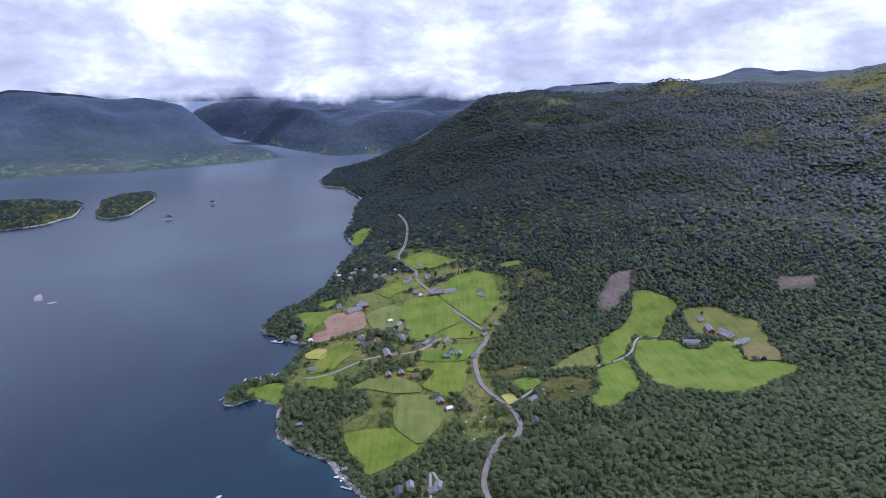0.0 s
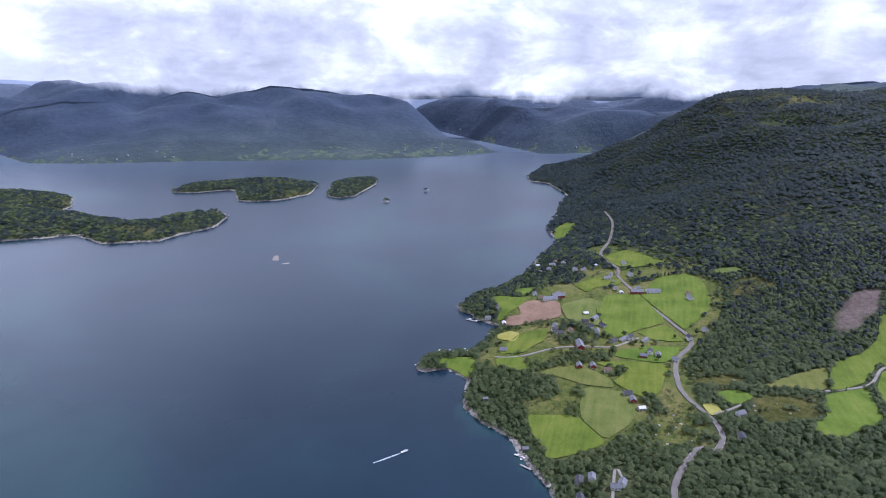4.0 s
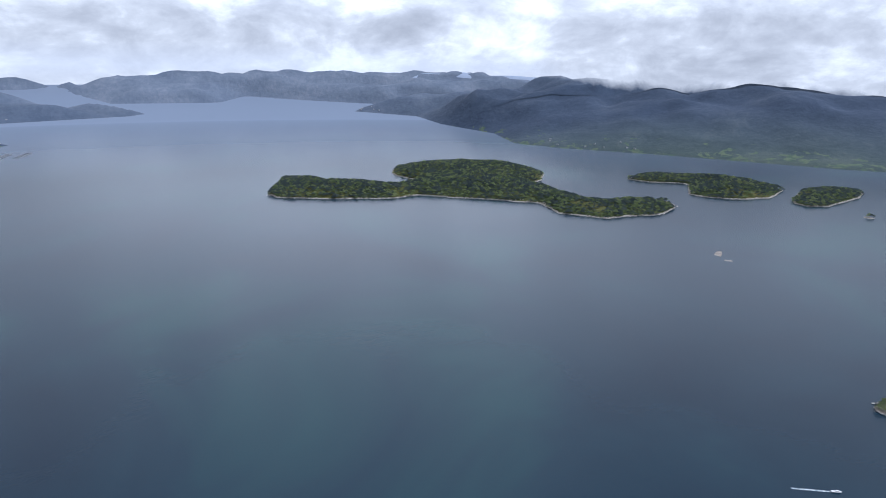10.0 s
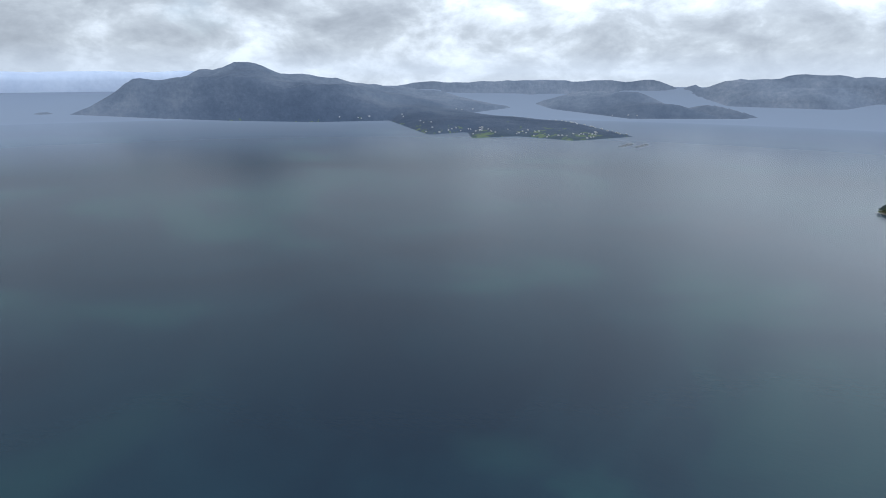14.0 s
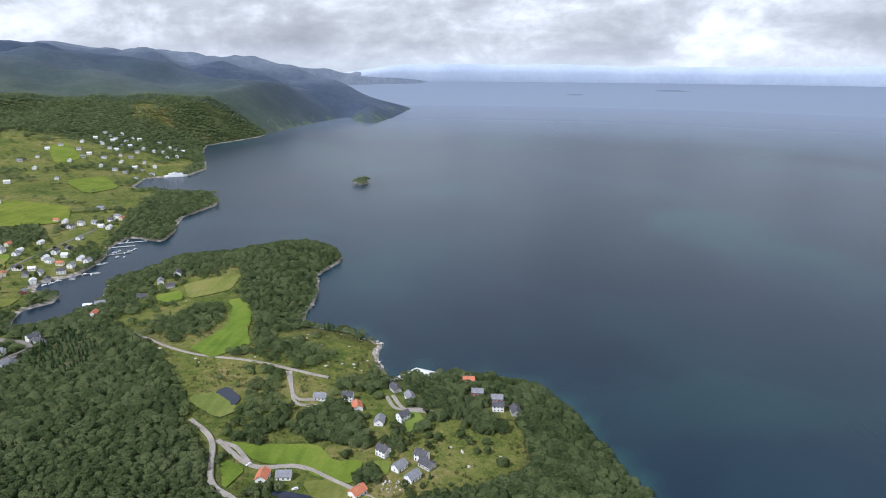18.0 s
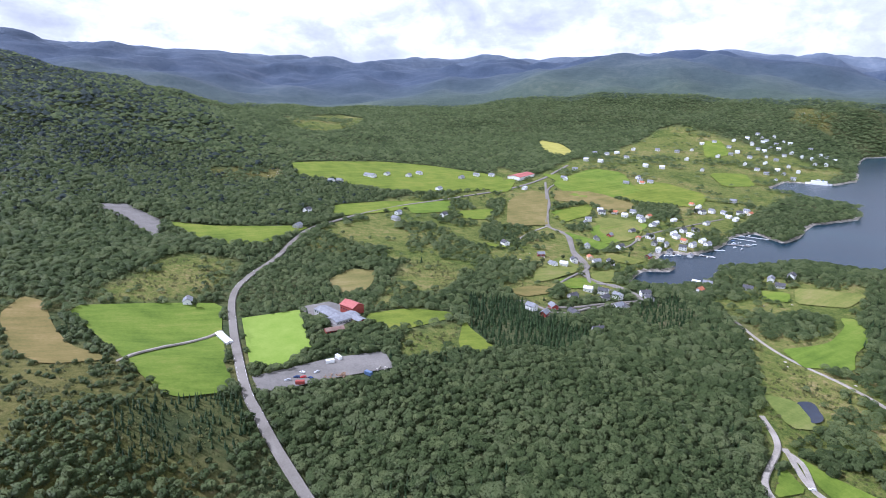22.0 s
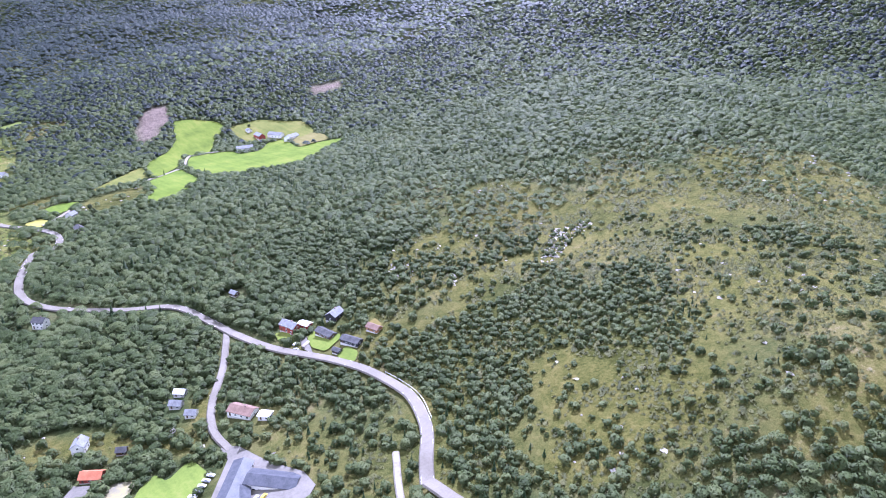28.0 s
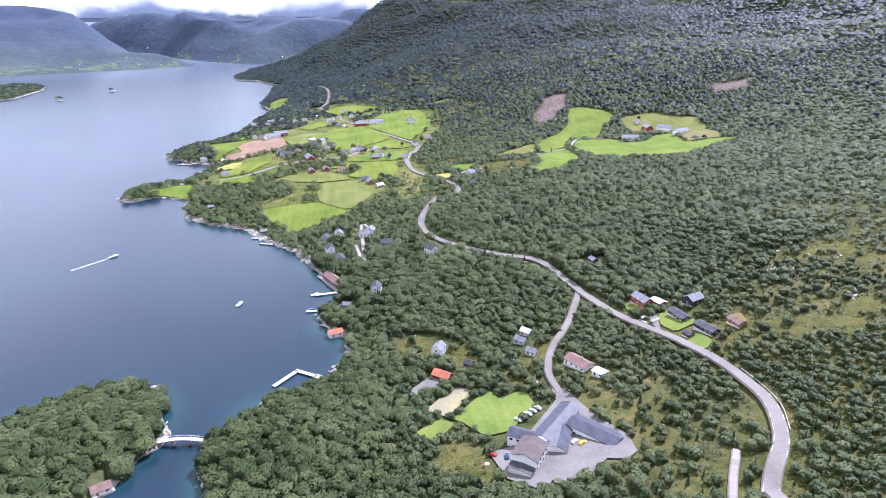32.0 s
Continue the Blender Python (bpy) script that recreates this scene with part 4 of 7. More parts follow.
def far_settlements():
    """White houses scattered along the shores across the fjord, too far off to tell apart."""
    rng = np.random.default_rng(77)
    x, y = rng.uniform(-5200, 300, 16000), rng.uniform(-4600, 3900, 16000)
    far_away = np.hypot(x, y) > 2700
    x, y = x[far_away], y[far_away]
    d = shore_distance(x, y)
    group = value_noise(x, y, 420.0, 91)
    keep = (d > 12) & (d < 130) & (rng.uniform(0, 1, len(x)) < 0.8 * np.clip(group + 0.15, 0, 1))
    x, y = x[keep], y[keep]
    z = ground_height(x, y)
    low = z < 42
    x, y, z = draw_in(x[low], y[low], z[low])
    v, f = [], []
    for k in range(len(x)):
        l, w, h, c = rng.uniform(3, 6), rng.uniform(2.5, 4), rng.uniform(2.5, 4), rng.uniform(0, 3.1)
        ring = [(sx * l * math.cos(c) - sy * w * math.sin(c) + x[k], sx * l * math.sin(c) + sy * w * math.cos(c) + y[k]) for sx, sy in ((-1, -1), (1, -1), (1, 1), (-1, 1))]
        n = len(v)
        v += [(px, py, z[k] - 2) for px, py in ring] + [(px, py, z[k] + h) for px, py in ring]
        v += [((ring[0][0] + ring[3][0]) / 2, (ring[0][1] + ring[3][1]) / 2, z[k] + h + 2), ((ring[1][0] + ring[2][0]) / 2, (ring[1][1] + ring[2][1]) / 2, z[k] + h + 2)]
        f += [(n, n + 1, n + 5, n + 4), (n + 2, n + 3, n + 7, n + 6), (n + 1, n + 2, n + 6, n + 9, n + 5), (n + 3, n, n + 4, n + 8, n + 7), (n + 4, n + 5, n + 9, n + 8), (n + 6, n + 7, n + 8, n + 9)]
    ob = mesh_object("far_houses", v, f, plain("white_far_walls", (0.30, 0.31, 0.31), 0.8))
    tagged(ob, "small white houses scattered along the far shores", "houses", kind="stuff")


far_settlements()
LABELS = {
    "green": ("bright green mown grass field between hedges", "field"), "lawn": ("green mown garden lawn beside the houses", "lawn"), "pitch": ("yellow-green football pitch beside the road", "football pitch"),
    "pasture": ("olive rough pasture with bushes and tussocks", "pasture"), "heath": ("brown and olive heath with heather and stones", "heath"), "tan": ("pale dry grass clearing between trees", "clearing"),
    "yellow": ("yellow cut hay field among green fields", "field"), "ploughed": ("reddish brown ploughed field near the shore", "field"), "clearcut": ("pinkish felled forest slope with stumps", "clearing"),
    "meadow": ("olive and yellow grazed meadow beside the woods", "meadow"), "concrete": ("pale concrete slab beside the ball court", "yard"),
    "gravel": ("grey gravel yard beside the buildings", "yard"), "sand": ("sandy yellow ball court near the school", "court"), "rock": ("bare pale grey rock slab on the hillside", "rock")}


def field(kind, poly, under=False):
    """Ground cover draped over the land inside an outline."""
    poly = rounded(poly, 0 if kind in ("pitch", "sand", "gravel") else 1)
    cx, cy = np.mean(poly, 0)
    span = math.dist(np.min(poly, 0), np.max(poly, 0))
    step = max(span / 22, 3.0)
    px, py = np.array(poly).T
    gx, gy = np.meshgrid(np.arange(px.min(), px.max(), step), np.arange(py.min(), py.max(), step))
    gx, gy = gx.ravel(), gy.ravel()
    keep = inside(gx, gy, poly) & (edge_distance(gx, gy, poly) > step * 0.4)
    co = [Vector((a - cx, b - cy)) for a, b in poly] + [Vector((a - cx, b - cy)) for a, b in zip(gx[keep], gy[keep])]
    v, _, f, *_ = geometry.delaunay_2d_cdt(co, [], [list(range(len(poly)))], 1, 1e-4)
    x, y = np.array([p.x for p in v]) + cx, np.array([p.y for p in v]) + cy
    lift = 0.30 + 0.0005 * math.hypot(cx, cy) + 0.02 * len(FIELDS) % 7 * 0.1 + (0.5 if kind == "rock" else 0.0) - (0.35 if under else 0.0)
    x, y, z = draw_in(x, y, ground_height(x, y))
    ob = mesh_object(LABELS[kind][1].replace(" ", "_"), [(a, b, c + lift) for a, b, c in zip(x, y, z)], f, SOIL[kind], smooth=True)
    FIELDS.append((kind, poly, (px.min(), px.max(), py.min(), py.max())))
    return tagged(ob, *LABELS[kind], kind="structure")


ROADS = []


def spline(pts, step=5.0):
    """Points along a smooth line through the given ones."""
    p = [Vector((*q, 0)) for q in pts]
    p = [p[0] * 2 - p[1]] + p + [p[-1] * 2 - p[-2]]
    res = []
    for k in range(1, len(p) - 2):
        n = max(2, int((p[k + 1] - p[k]).length / step))
        for s in range(n):
            u = s / n
            res.append(0.5 * ((2 * p[k]) + (p[k + 1] - p[k - 1]) * u + (2 * p[k - 1] - 5 * p[k] + 4 * p[k + 1] - p[k + 2]) * u * u + (3 * p[k] - p[k - 1] - 3 * p[k + 1] + p[k + 2]) * u ** 3))
    res.append(p[-2])
    return res


def ribbon(line, offsets, lift):
    """Rows of corners beside a line, draped over the land."""
    rows = []
    for k, q in enumerate(line):
        d = (line[min(k + 1, len(line) - 1)] - line[max(k - 1, 0)]).normalized()
        rows.append([(q.x + d.y * o, q.y - d.x * o) for o in offsets])
    flat = np.array(rows).reshape(-1, 2)
    z = np.full(len(line), -9.0)
    for o in (-3.6, -1.8, 0.0, 1.8, 3.6):
        side = np.array([(q.x + (line[min(k + 1, len(line) - 1)] - line[max(k - 1, 0)]).normalized().y * o, q.y - (line[min(k + 1, len(line) - 1)] - line[max(k - 1, 0)]).normalized().x * o) for k, q in enumerate(line)])
        z = np.maximum(z, ground_height(side[:, 0], side[:, 1]))
    n = len(z)
    z = np.array([z[max(k - 1, 0):k + 2].max() for k in range(n)])
    z = np.array([z[max(k - 3, 0):k + 4].mean() for k in range(n)])
    z = np.repeat(z, len(offsets))
    x, y, z = draw_in(flat[:, 0], flat[:, 1], np.maximum(z, 0.8))
    w = len(offsets)
    faces = [(k * w + i, k * w + i + 1, (k + 1) * w + i + 1, (k + 1) * w + i) for k in range(len(line) - 1) for i in range(w - 1)]
    return [(a, b, c + lift) for a, b, c in zip(x, y, z)], faces


def road(kind, width, pts):
    line = spline(pts)
    h = width / 2
    lift = 0.5 if kind == "road" else 0.4
    v, f = ribbon(line, (-h - 0.6, -h, 0, h, h + 0.6), lift)
    for k in range(0, len(v), 5):
        v[k] = (v[k][0], v[k][1], v[k][2] - 0.7)
        v[k + 4] = (v[k + 4][0], v[k + 4][1], v[k + 4][2] - 0.9)
    ob = mesh_object(kind, v, f, ASPHALT if kind == "road" else TRACK)
    tagged(ob, "grey worn asphalt road with white edge lines" if kind == "road" else "pale narrow gravel track between fields", kind, kind="structure")
    ROADS.append(([(q.x, q.y) for q in line[::2]] + [(line[-1].x, line[-1].y)], width))
    return ob


field("green", [(420, -307), (393, -293), (344, -284), (341, -265), (358, -256)])
field("yellow", [(1439, -1319), (1349, -1329), (1212, -1241), (1133, -1125), (1239, -1152)])
field("green", [(849, -1012), (853, -1142), (724, -1132), (665, -1018), (778, -937)])
field("green", [(1164, -1747), (1139, -1805), (1010, -1656), (1017, -1547)])
field("green", [(886, -1367), (857, -1483), (756, -1360), (764, -1244)])
field("green", [(683, -752), (679, -840), (636, -839), (607, -757), (639, -712)])
field("green", [(783, -749), (786, -822), (753, -822), (730, -748)])
field("green", [(507, -506), (502, -551), (465, -543), (469, -488)])
field("green", [(552, -7), (560, -80), (556, -130), (482, -110), (365, -87), (356, -49), (390, -39), (452, -29)])
field("pitch", [(513, -135), (509, -186), (412, -159), (390, -127), (399, -108)])
field("green", [(841, -132), (804, -194), (784, -314), (719, -217), (727, -176), (789, -145)])
field("green", [(461, -228), (460, -272), (436, -304), (420, -296), (404, -231), (428, -218)])
field("tan", [(531, 35), (575, 20), (563, 6), (504, 2), (458, -5), (420, -27), (409, 11), (445, 26)])
field("gravel", [(382, -104), (388, -162), (377, -202), (351, -196), (360, -150), (357, -101)])
field("tan", [(577, -240), (611, -285), (590, -310), (536, -270), (529, -242)])
field("gravel", [(904, -54), (908, -102), (841, -132), (757, -111), (850, -87)])
field("green", [(1212, -438), (1207, -498), (1213, -660), (1158, -739), (1021, -835), (933, -779), (934, -670), (954, -534), (1054, -470), (1088, -416)])
field("green", [(899, -393), (899, -505), (886, -561), (839, -472), (832, -365)])
field("green", [(876, -513), (890, -618), (825, -565), (819, -491)])
field("green", [(826, -581), (825, -661), (769, -609), (783, -568)])
field("green", [(934, -895), (996, -1080), (938, -1122), (806, -1015), (796, -927), (844, -863)])
field("green", [(761, -741), (795, -865), (735, -793), (723, -728)])
field("green", [(670, -729), (656, -819), (614, -797), (599, -696)])
field("gravel", [(516, -187), (516, -218), (480, -229), (450, -210), (437, -191), (479, -187)])
field("green", [(305, 889), (338, 892), (366, 883), (368, 854), (394, 845), (416, 870), (440, 857), (427, 792), (445, 789), (473, 763), (477, 751), (459, 730), (407, 705), (382, 696), (337, 706), (291, 718), (280, 750), (277, 792), (282, 828)])
field("tan", [(443, 846), (473, 849), (479, 811), (470, 774), (446, 791), (429, 793)])
field("green", [(336, 1039), (367, 1034), (396, 1000), (399, 974), (368, 944), (345, 899), (311, 898), (306, 911), (274, 842), (247, 813), (225, 799), (245, 888), (291, 929), (318, 968)])
field("meadow", [(141, 785), (191, 838), (239, 878), (223, 799), (182, 794)])
field("green", [(219, 788), (271, 824), (267, 783), (263, 720), (236, 703), (212, 678), (187, 684), (194, 712), (208, 726), (207, 751)])
field("meadow", [(399, 969), (448, 964), (475, 920), (493, 893), (481, 836), (457, 839), (423, 876), (393, 898), (394, 926)])
field("green", [(-119, 662), (-108, 666), (-63, 673), (-25, 628), (-29, 618), (-57, 596), (-78, 586), (-84, 589), (-90, 606), (-109, 630)])
field("meadow", [(-61, 743), (-8, 737), (7, 695), (-4, 659), (-25, 630), (-56, 667), (-62, 697)])
field("meadow", [(-125, 762), (-112, 781), (-65, 792), (-32, 768), (-24, 746), (-62, 746), (-97, 759)])
field("green", [(-57, 807), (-18, 822), (40, 831), (31, 748), (14, 727), (3, 733), (-28, 761), (-17, 782), (-9, 806), (-37, 799)])
field("green", [(-31, 849), (16, 883), (56, 892), (50, 859), (32, 831), (-31, 831)])
field("green", [(-75, 990), (-64, 1073), (-30, 1085), (-14, 1097), (38, 974), (-11, 926), (-24, 895), (-51, 893), (-56, 932)])
field("green", [(-9, 1088), (7, 1137), (19, 1184), (71, 1210), (96, 1158), (106, 1077), (100, 1030), (76, 976), (63, 953), (47, 978), (17, 1031)])
field("green", [(-7, 927), (36, 964), (63, 914), (43, 908), (12, 907)])
field("green", [(-90, 1316), (-55, 1368), (-31, 1358), (35, 1284), (-46, 1238), (-72, 1276)])
field("green", [(-127, 1112), (-95, 1176), (-43, 1165), (-47, 1133), (-89, 1107), (-97, 1075)])
field("ploughed", [(-216, 951), (-192, 959), (-209, 1001), (-182, 1018), (-137, 1013), (-124, 948), (-168, 927), (-212, 916)])
field("green", [(-189, 850), (-178, 884), (-137, 905), (-135, 857), (-149, 840), (-158, 817), (-193, 808)])
field("yellow", [(-213, 880), (-198, 895), (-178, 884), (-179, 853), (-209, 864)])
field("green", [(-194, 792), (-163, 810), (-142, 771), (-160, 764), (-185, 771)])
field("green", [(-277, 773), (-226, 791), (-214, 768), (-215, 733), (-239, 750), (-263, 756)])
field("green", [(-235, 1082), (-197, 1108), (-198, 1051), (-217, 1042)])
field("green", [(-257, 1038), (-226, 1036), (-194, 1027), (-199, 1000), (-216, 962), (-218, 939), (-236, 942), (-228, 974), (-265, 1027)])
field("green", [(91, 757), (116, 776), (138, 764), (127, 739), (104, 732)])
field("yellow", [(77, 728), (93, 733), (100, 710), (86, 701)])
field("green", [(-243, 1586), (-223, 1642), (-190, 1621), (-205, 1497), (-226, 1499)])
field("meadow", [(113, 1228), (154, 1229), (167, 1191), (122, 1196)])
field("meadow", [(-134, 995), (-95, 1045), (-63, 1029), (-76, 985), (-57, 922), (-113, 934)])
field("green", [(255, -541), (245, -569), (240, -599), (251, -654), (265, -674), (255, -683), (239, -669), (222, -636), (215, -592), (197, -551), (216, -529), (224, -520)])
field("meadow", [(339, -725), (307, -736), (274, -757), (272, -707), (289, -692), (312, -676)])
field("green", [(360, -692), (334, -705), (316, -675), (344, -661)])
field("meadow", [(219, -445), (199, -460), (168, -435), (181, -418)])
field("green", [(162, -389), (142, -389), (99, -396), (81, -374), (61, -376), (63, -346), (92, -355), (104, -367), (133, -366)])
field("green", [(160, -368), (138, -357), (143, -327)])
field("green", [(139, -317), (118, -323), (95, -323), (81, -313), (121, -293)])
field("meadow", [(99, -348), (76, -353), (45, -328), (78, -315)])
field("lawn", [(39, -443), (26, -442), (18, -421), (33, -409)])
field("lawn", [(55, -374), (41, -374), (42, -359), (49, -354)])
field("tan", [(861, -721), (905, -815), (866, -826), (752, -716), (722, -693), (737, -617)])
field("tan", [(483, -406), (493, -448), (479, -473), (463, -453), (462, -417)])
field("tan", [(883, -855), (847, -932), (740, -935), (707, -847), (795, -858), (833, -811)])
field("green", [(756, -731), (788, -800), (772, -851), (732, -798), (730, -748)])
field("green", [(967, -765), (995, -843), (973, -834), (910, -766), (912, -718)])
field("green", [(1012, -931), (949, -990), (809, -1043), (814, -936), (875, -909)])
field("meadow", [(725, -802), (658, -847), (609, -787), (598, -733), (650, -738)])
field("green", [(687, -690), (636, -698), (594, -704), (574, -668), (615, -662)])
field("meadow", [(574, -668), (520, -685), (519, -659), (553, -641)])
field("meadow", [(514, -569), (519, -620), (481, -581), (488, -552)])
field("green", [(488, -490), (504, -536), (471, -541), (476, -512), (478, -483)])
field("meadow", [(545, -507), (586, -591), (529, -573), (500, -484), (501, -463)])
field("green", [(668, -512), (649, -538), (605, -593), (627, -564), (640, -515)])
field("lawn", [(36, 257), (54, 278), (61, 280), (63, 270), (78, 278), (80, 259), (69, 248), (63, 240), (50, 238), (40, 254)])
field("lawn", [(16, 248), (31, 260), (37, 252), (26, 238)])
field("sand", [(24, 270), (42, 292), (53, 283), (34, 260)])
field("gravel", [(13, 289), (28, 305), (37, 296), (23, 284)])
field("concrete", [(6, 299), (15, 306), (18, 299), (9, 291)])
field("tan", [(12, 309), (19, 323), (25, 317), (17, 306)])
field("gravel", [(72, 238), (91, 261), (92, 273), (99, 267), (104, 242), (112, 220), (111, 207), (105, 203), (97, 206), (88, 198), (65, 193), (53, 204), (49, 224), (60, 227), (62, 237)])
field("lawn", [(164, 352), (171, 347), (167, 325), (161, 341)])
field("lawn", [(174, 325), (184, 330), (189, 304), (173, 300), (170, 312)])
field("lawn", [(176, 292), (184, 292), (185, 281), (178, 275), (174, 287)])
field("gravel", [(172, 333), (175, 329), (167, 305), (166, 317)])
field("tan", [(205, 301), (212, 301), (210, 290), (201, 288)])
road("road", 5.8, [(-128, 1716), (-96, 1578), (-91, 1453), (-100, 1336), (-58, 1241), (-52, 1183), (-25, 1113), (7, 1039), (45, 972), (72, 917), (51, 850), (51, 786), (60, 745), (88, 691), (95, 658), (87, 630), (68, 627), (46, 560), (58, 516), (98, 472), (129, 446), (140, 406), (145, 380), (155, 333), (170, 290), (178, 263), (180, 236), (178, 218), (167, 194), (151, 175), (142, 163)])
road("road", 5.8, [(142, 163), (145, 115), (160, 45), (185, -25), (208, -72), (232, -96), (270, -95), (304, -93), (334, -93), (377, -97), (496, -123), (570, -144), (615, -173), (678, -226), (731, -266), (784, -319), (850, -439), (897, -612), (926, -773), (964, -895), (1049, -1057)])
road("road", 3.6, [(143, 383), (124, 345), (104, 314), (95, 290), (95, 268)])
road("road", 3.6, [(944, -890), (776, -741), (716, -690), (663, -677), (589, -616), (533, -583), (483, -537)])
road("road", 3.0, [(670, -682), (590, -619), (539, -594), (512, -557), (456, -559), (426, -554), (403, -528), (416, -482), (418, -445), (429, -416)])
road("road", 3.0, [(576, -682), (583, -726), (605, -789), (605, -855), (604, -939), (602, -993)])
road("track", 3.2, [(199, -413), (173, -387), (154, -337), (134, -320), (110, -301)])
road("track", 2.4, [(173, -387), (155, -383), (136, -362)])
road("track", 2.4, [(330, -579), (254, -533), (188, -517), (150, -507), (110, -496)])
road("track", 2.4, [(146, -503), (131, -460), (111, -458)])
road("track", 2.4, [(50, -471), (38, -448), (20, -443)])
road("track", 2.8, [(-195, 796), (-160, 805), (-119, 834), (-78, 851)])
road("track", 2.8, [(353, 896), (309, 896), (273, 832), (215, 795)])
road("track", 2.8, [(-78, 851), (-36, 863), (-2, 907)])
road("track", 2.4, [(166, 317), (173, 321)])
road("track", 2.4, [(-16, 533), (-8, 488), (-11, 580), (-3, 569)])
road("track", 2.4, [(418, -28), (449, -63), (485, -111)])
road("track", 2.4, [(90, 705), (110, 723), (128, 744)])
road("track", 2.4, [(147, 193), (130, 167), (105, 120)])
road("road", 3.2, [(518, -567), (549, -601), (599, -629), (666, -683), (719, -688), (753, -715), (815, -782), (891, -848), (933, -917)])
road("road", 2.8, [(488, -490), (514, -542), (518, -567), (488, -547), (468, -564), (444, -563)])
road("road", 2.8, [(409, -458), (412, -503), (410, -536), (433, -553), (456, -540)])
road("road", 2.8, [(453, -396), (450, -406), (410, -415), (409, -458)])
road("track", 2.3, [(149, -502), (139, -478), (128, -451), (108, -449)])
road("track", 2.8, [(169, -389), (136, -362), (104, -366), (75, -349), (45, -328)])
road("track", 2.3, [(55, -469), (45, -449), (27, -448), (11, -442)])
road("track", 2.5, [(719, -688), (697, -632), (671, -585)])



# ---- woods: clumped crowns, joined by stretches of country ----
def open_ground(x, y, margin=0.0):
    """Places kept free of forest by fields, roads and yards."""
    free = np.zeros(x.shape, bool)
    thin = np.zeros(x.shape, bool)
    for kind, poly, (x0, x1, y0, y1) in FIELDS:
        if kind == "wood":
            continue
        near = (x > x0 - 5) & (x < x1 + 5) & (y > y0 - 5) & (y < y1 + 5) & ~free
        if near.any():
            hit = inside(x[near], y[near], poly)
            (thin if kind in ("heath", "pasture", "rock") else free)[near] |= hit
    for line, width in ROADS:
        xs, ys = [p[0] for p in line], [p[1] for p in line]
        near = (x > min(xs) - 12) & (x < max(xs) + 12) & (y > min(ys) - 12) & (y < max(ys) + 12) & ~free
        if near.any():
            free[near] |= edge_distance(x[near], y[near], line, False) < width / 2 + 3.0
    for cx, cy, r in CLEAR:
        free |= (x - cx) ** 2 + (y - cy) ** 2 < r * r
    for kind, poly, (x0, x1, y0, y1) in FIELDS:
        if kind == "wood":
            near = (x > x0) & (x < x1) & (y > y0) & (y < y1)
            if near.any():
                thin[near] &= ~inside(x[near], y[near], poly)
    return free, thin


OCTA = np.array([(1, 0, 0), (0, 1, 0), (-1, 0, 0), (0, -1, 0), (0, 0, 1), (0, 0, -1)], float)
OCTA_FACES = np.array([(0, 1, 4), (1, 2, 4), (2, 3, 4), (3, 0, 4), (1, 0, 5), (2, 1, 5), (3, 2, 5), (0, 3, 5)])


def crown_shape(rng, sides, rings, sprays):
    """A broadleaf crown one metre high: an uneven lumpy dome with loose sprays of leaves on it."""
    vs, lean = [], rng.uniform(-0.06, 0.06, 2)
    for r, z in rings:
        a = np.linspace(0, 6.283, sides, endpoint=False) + rng.uniform(0, 1)
        rr = r * rng.uniform(0.62, 1.32, sides)
        vs.append(np.stack([rr * np.cos(a) + lean[0], rr * np.sin(a) + lean[1], z + rng.uniform(-0.12, 0.12, sides)], 1))
    vs.append(np.array([(lean[0] * 2, lean[1] * 2, rng.uniform(0.95, 1.05))]))
    fs = []
    for k in range(len(rings) - 1):
        for i in range(sides):
            p, q = k * sides + i, k * sides + (i + 1) % sides
            fs += [(p, q, q + sides), (p, q + sides, p + sides)]
    top, last = len(rings) * sides, (len(rings) - 1) * sides
    fs += [(last + i, last + (i + 1) % sides, top) for i in range(sides)]
    v = np.concatenate(vs)
    n, solid = len(v), len(fs)
    extra = []
    for k in range(sprays):
        f = fs[rng.integers(0, solid)]
        w = rng.dirichlet((1, 1, 1))
        c = w @ v[list(f)] * (1.04, 1.04, 1.0)
        size = rng.uniform(0.08, 0.17)
        extra.append(c + rng.normal(0, 1, (3, 3)) * size * (1.0, 1.0, 0.55))
        fs.append((n, n + 1, n + 2))
        n += 3
    return np.concatenate([v] + extra), np.array(fs)


def spruce_shape(rng, tiers):
    vs, fs, n = [], [], 0
    for k in range(tiers):
        low, high = 0.08 + 0.8 * k / tiers, 0.08 + 0.8 * k / tiers + 0.92 / tiers + 0.12
        r = 0.19 * (1 - k / (tiers + 0.4))
        a = np.linspace(0, 6.283, 6, endpoint=False) + rng.uniform(0, 1)
        rr = r * rng.uniform(0.75, 1.2, 6)
        vs.append(np.concatenate([np.stack([rr * np.cos(a), rr * np.sin(a), np.full(6, low) + rng.uniform(-0.03, 0.03, 6)], 1), [(0, 0, high)]]))
        fs.append(np.array([(i, (i + 1) % 6, 6) for i in range(6)]) + n)
        n += 7
    return np.concatenate(vs), np.concatenate(fs)


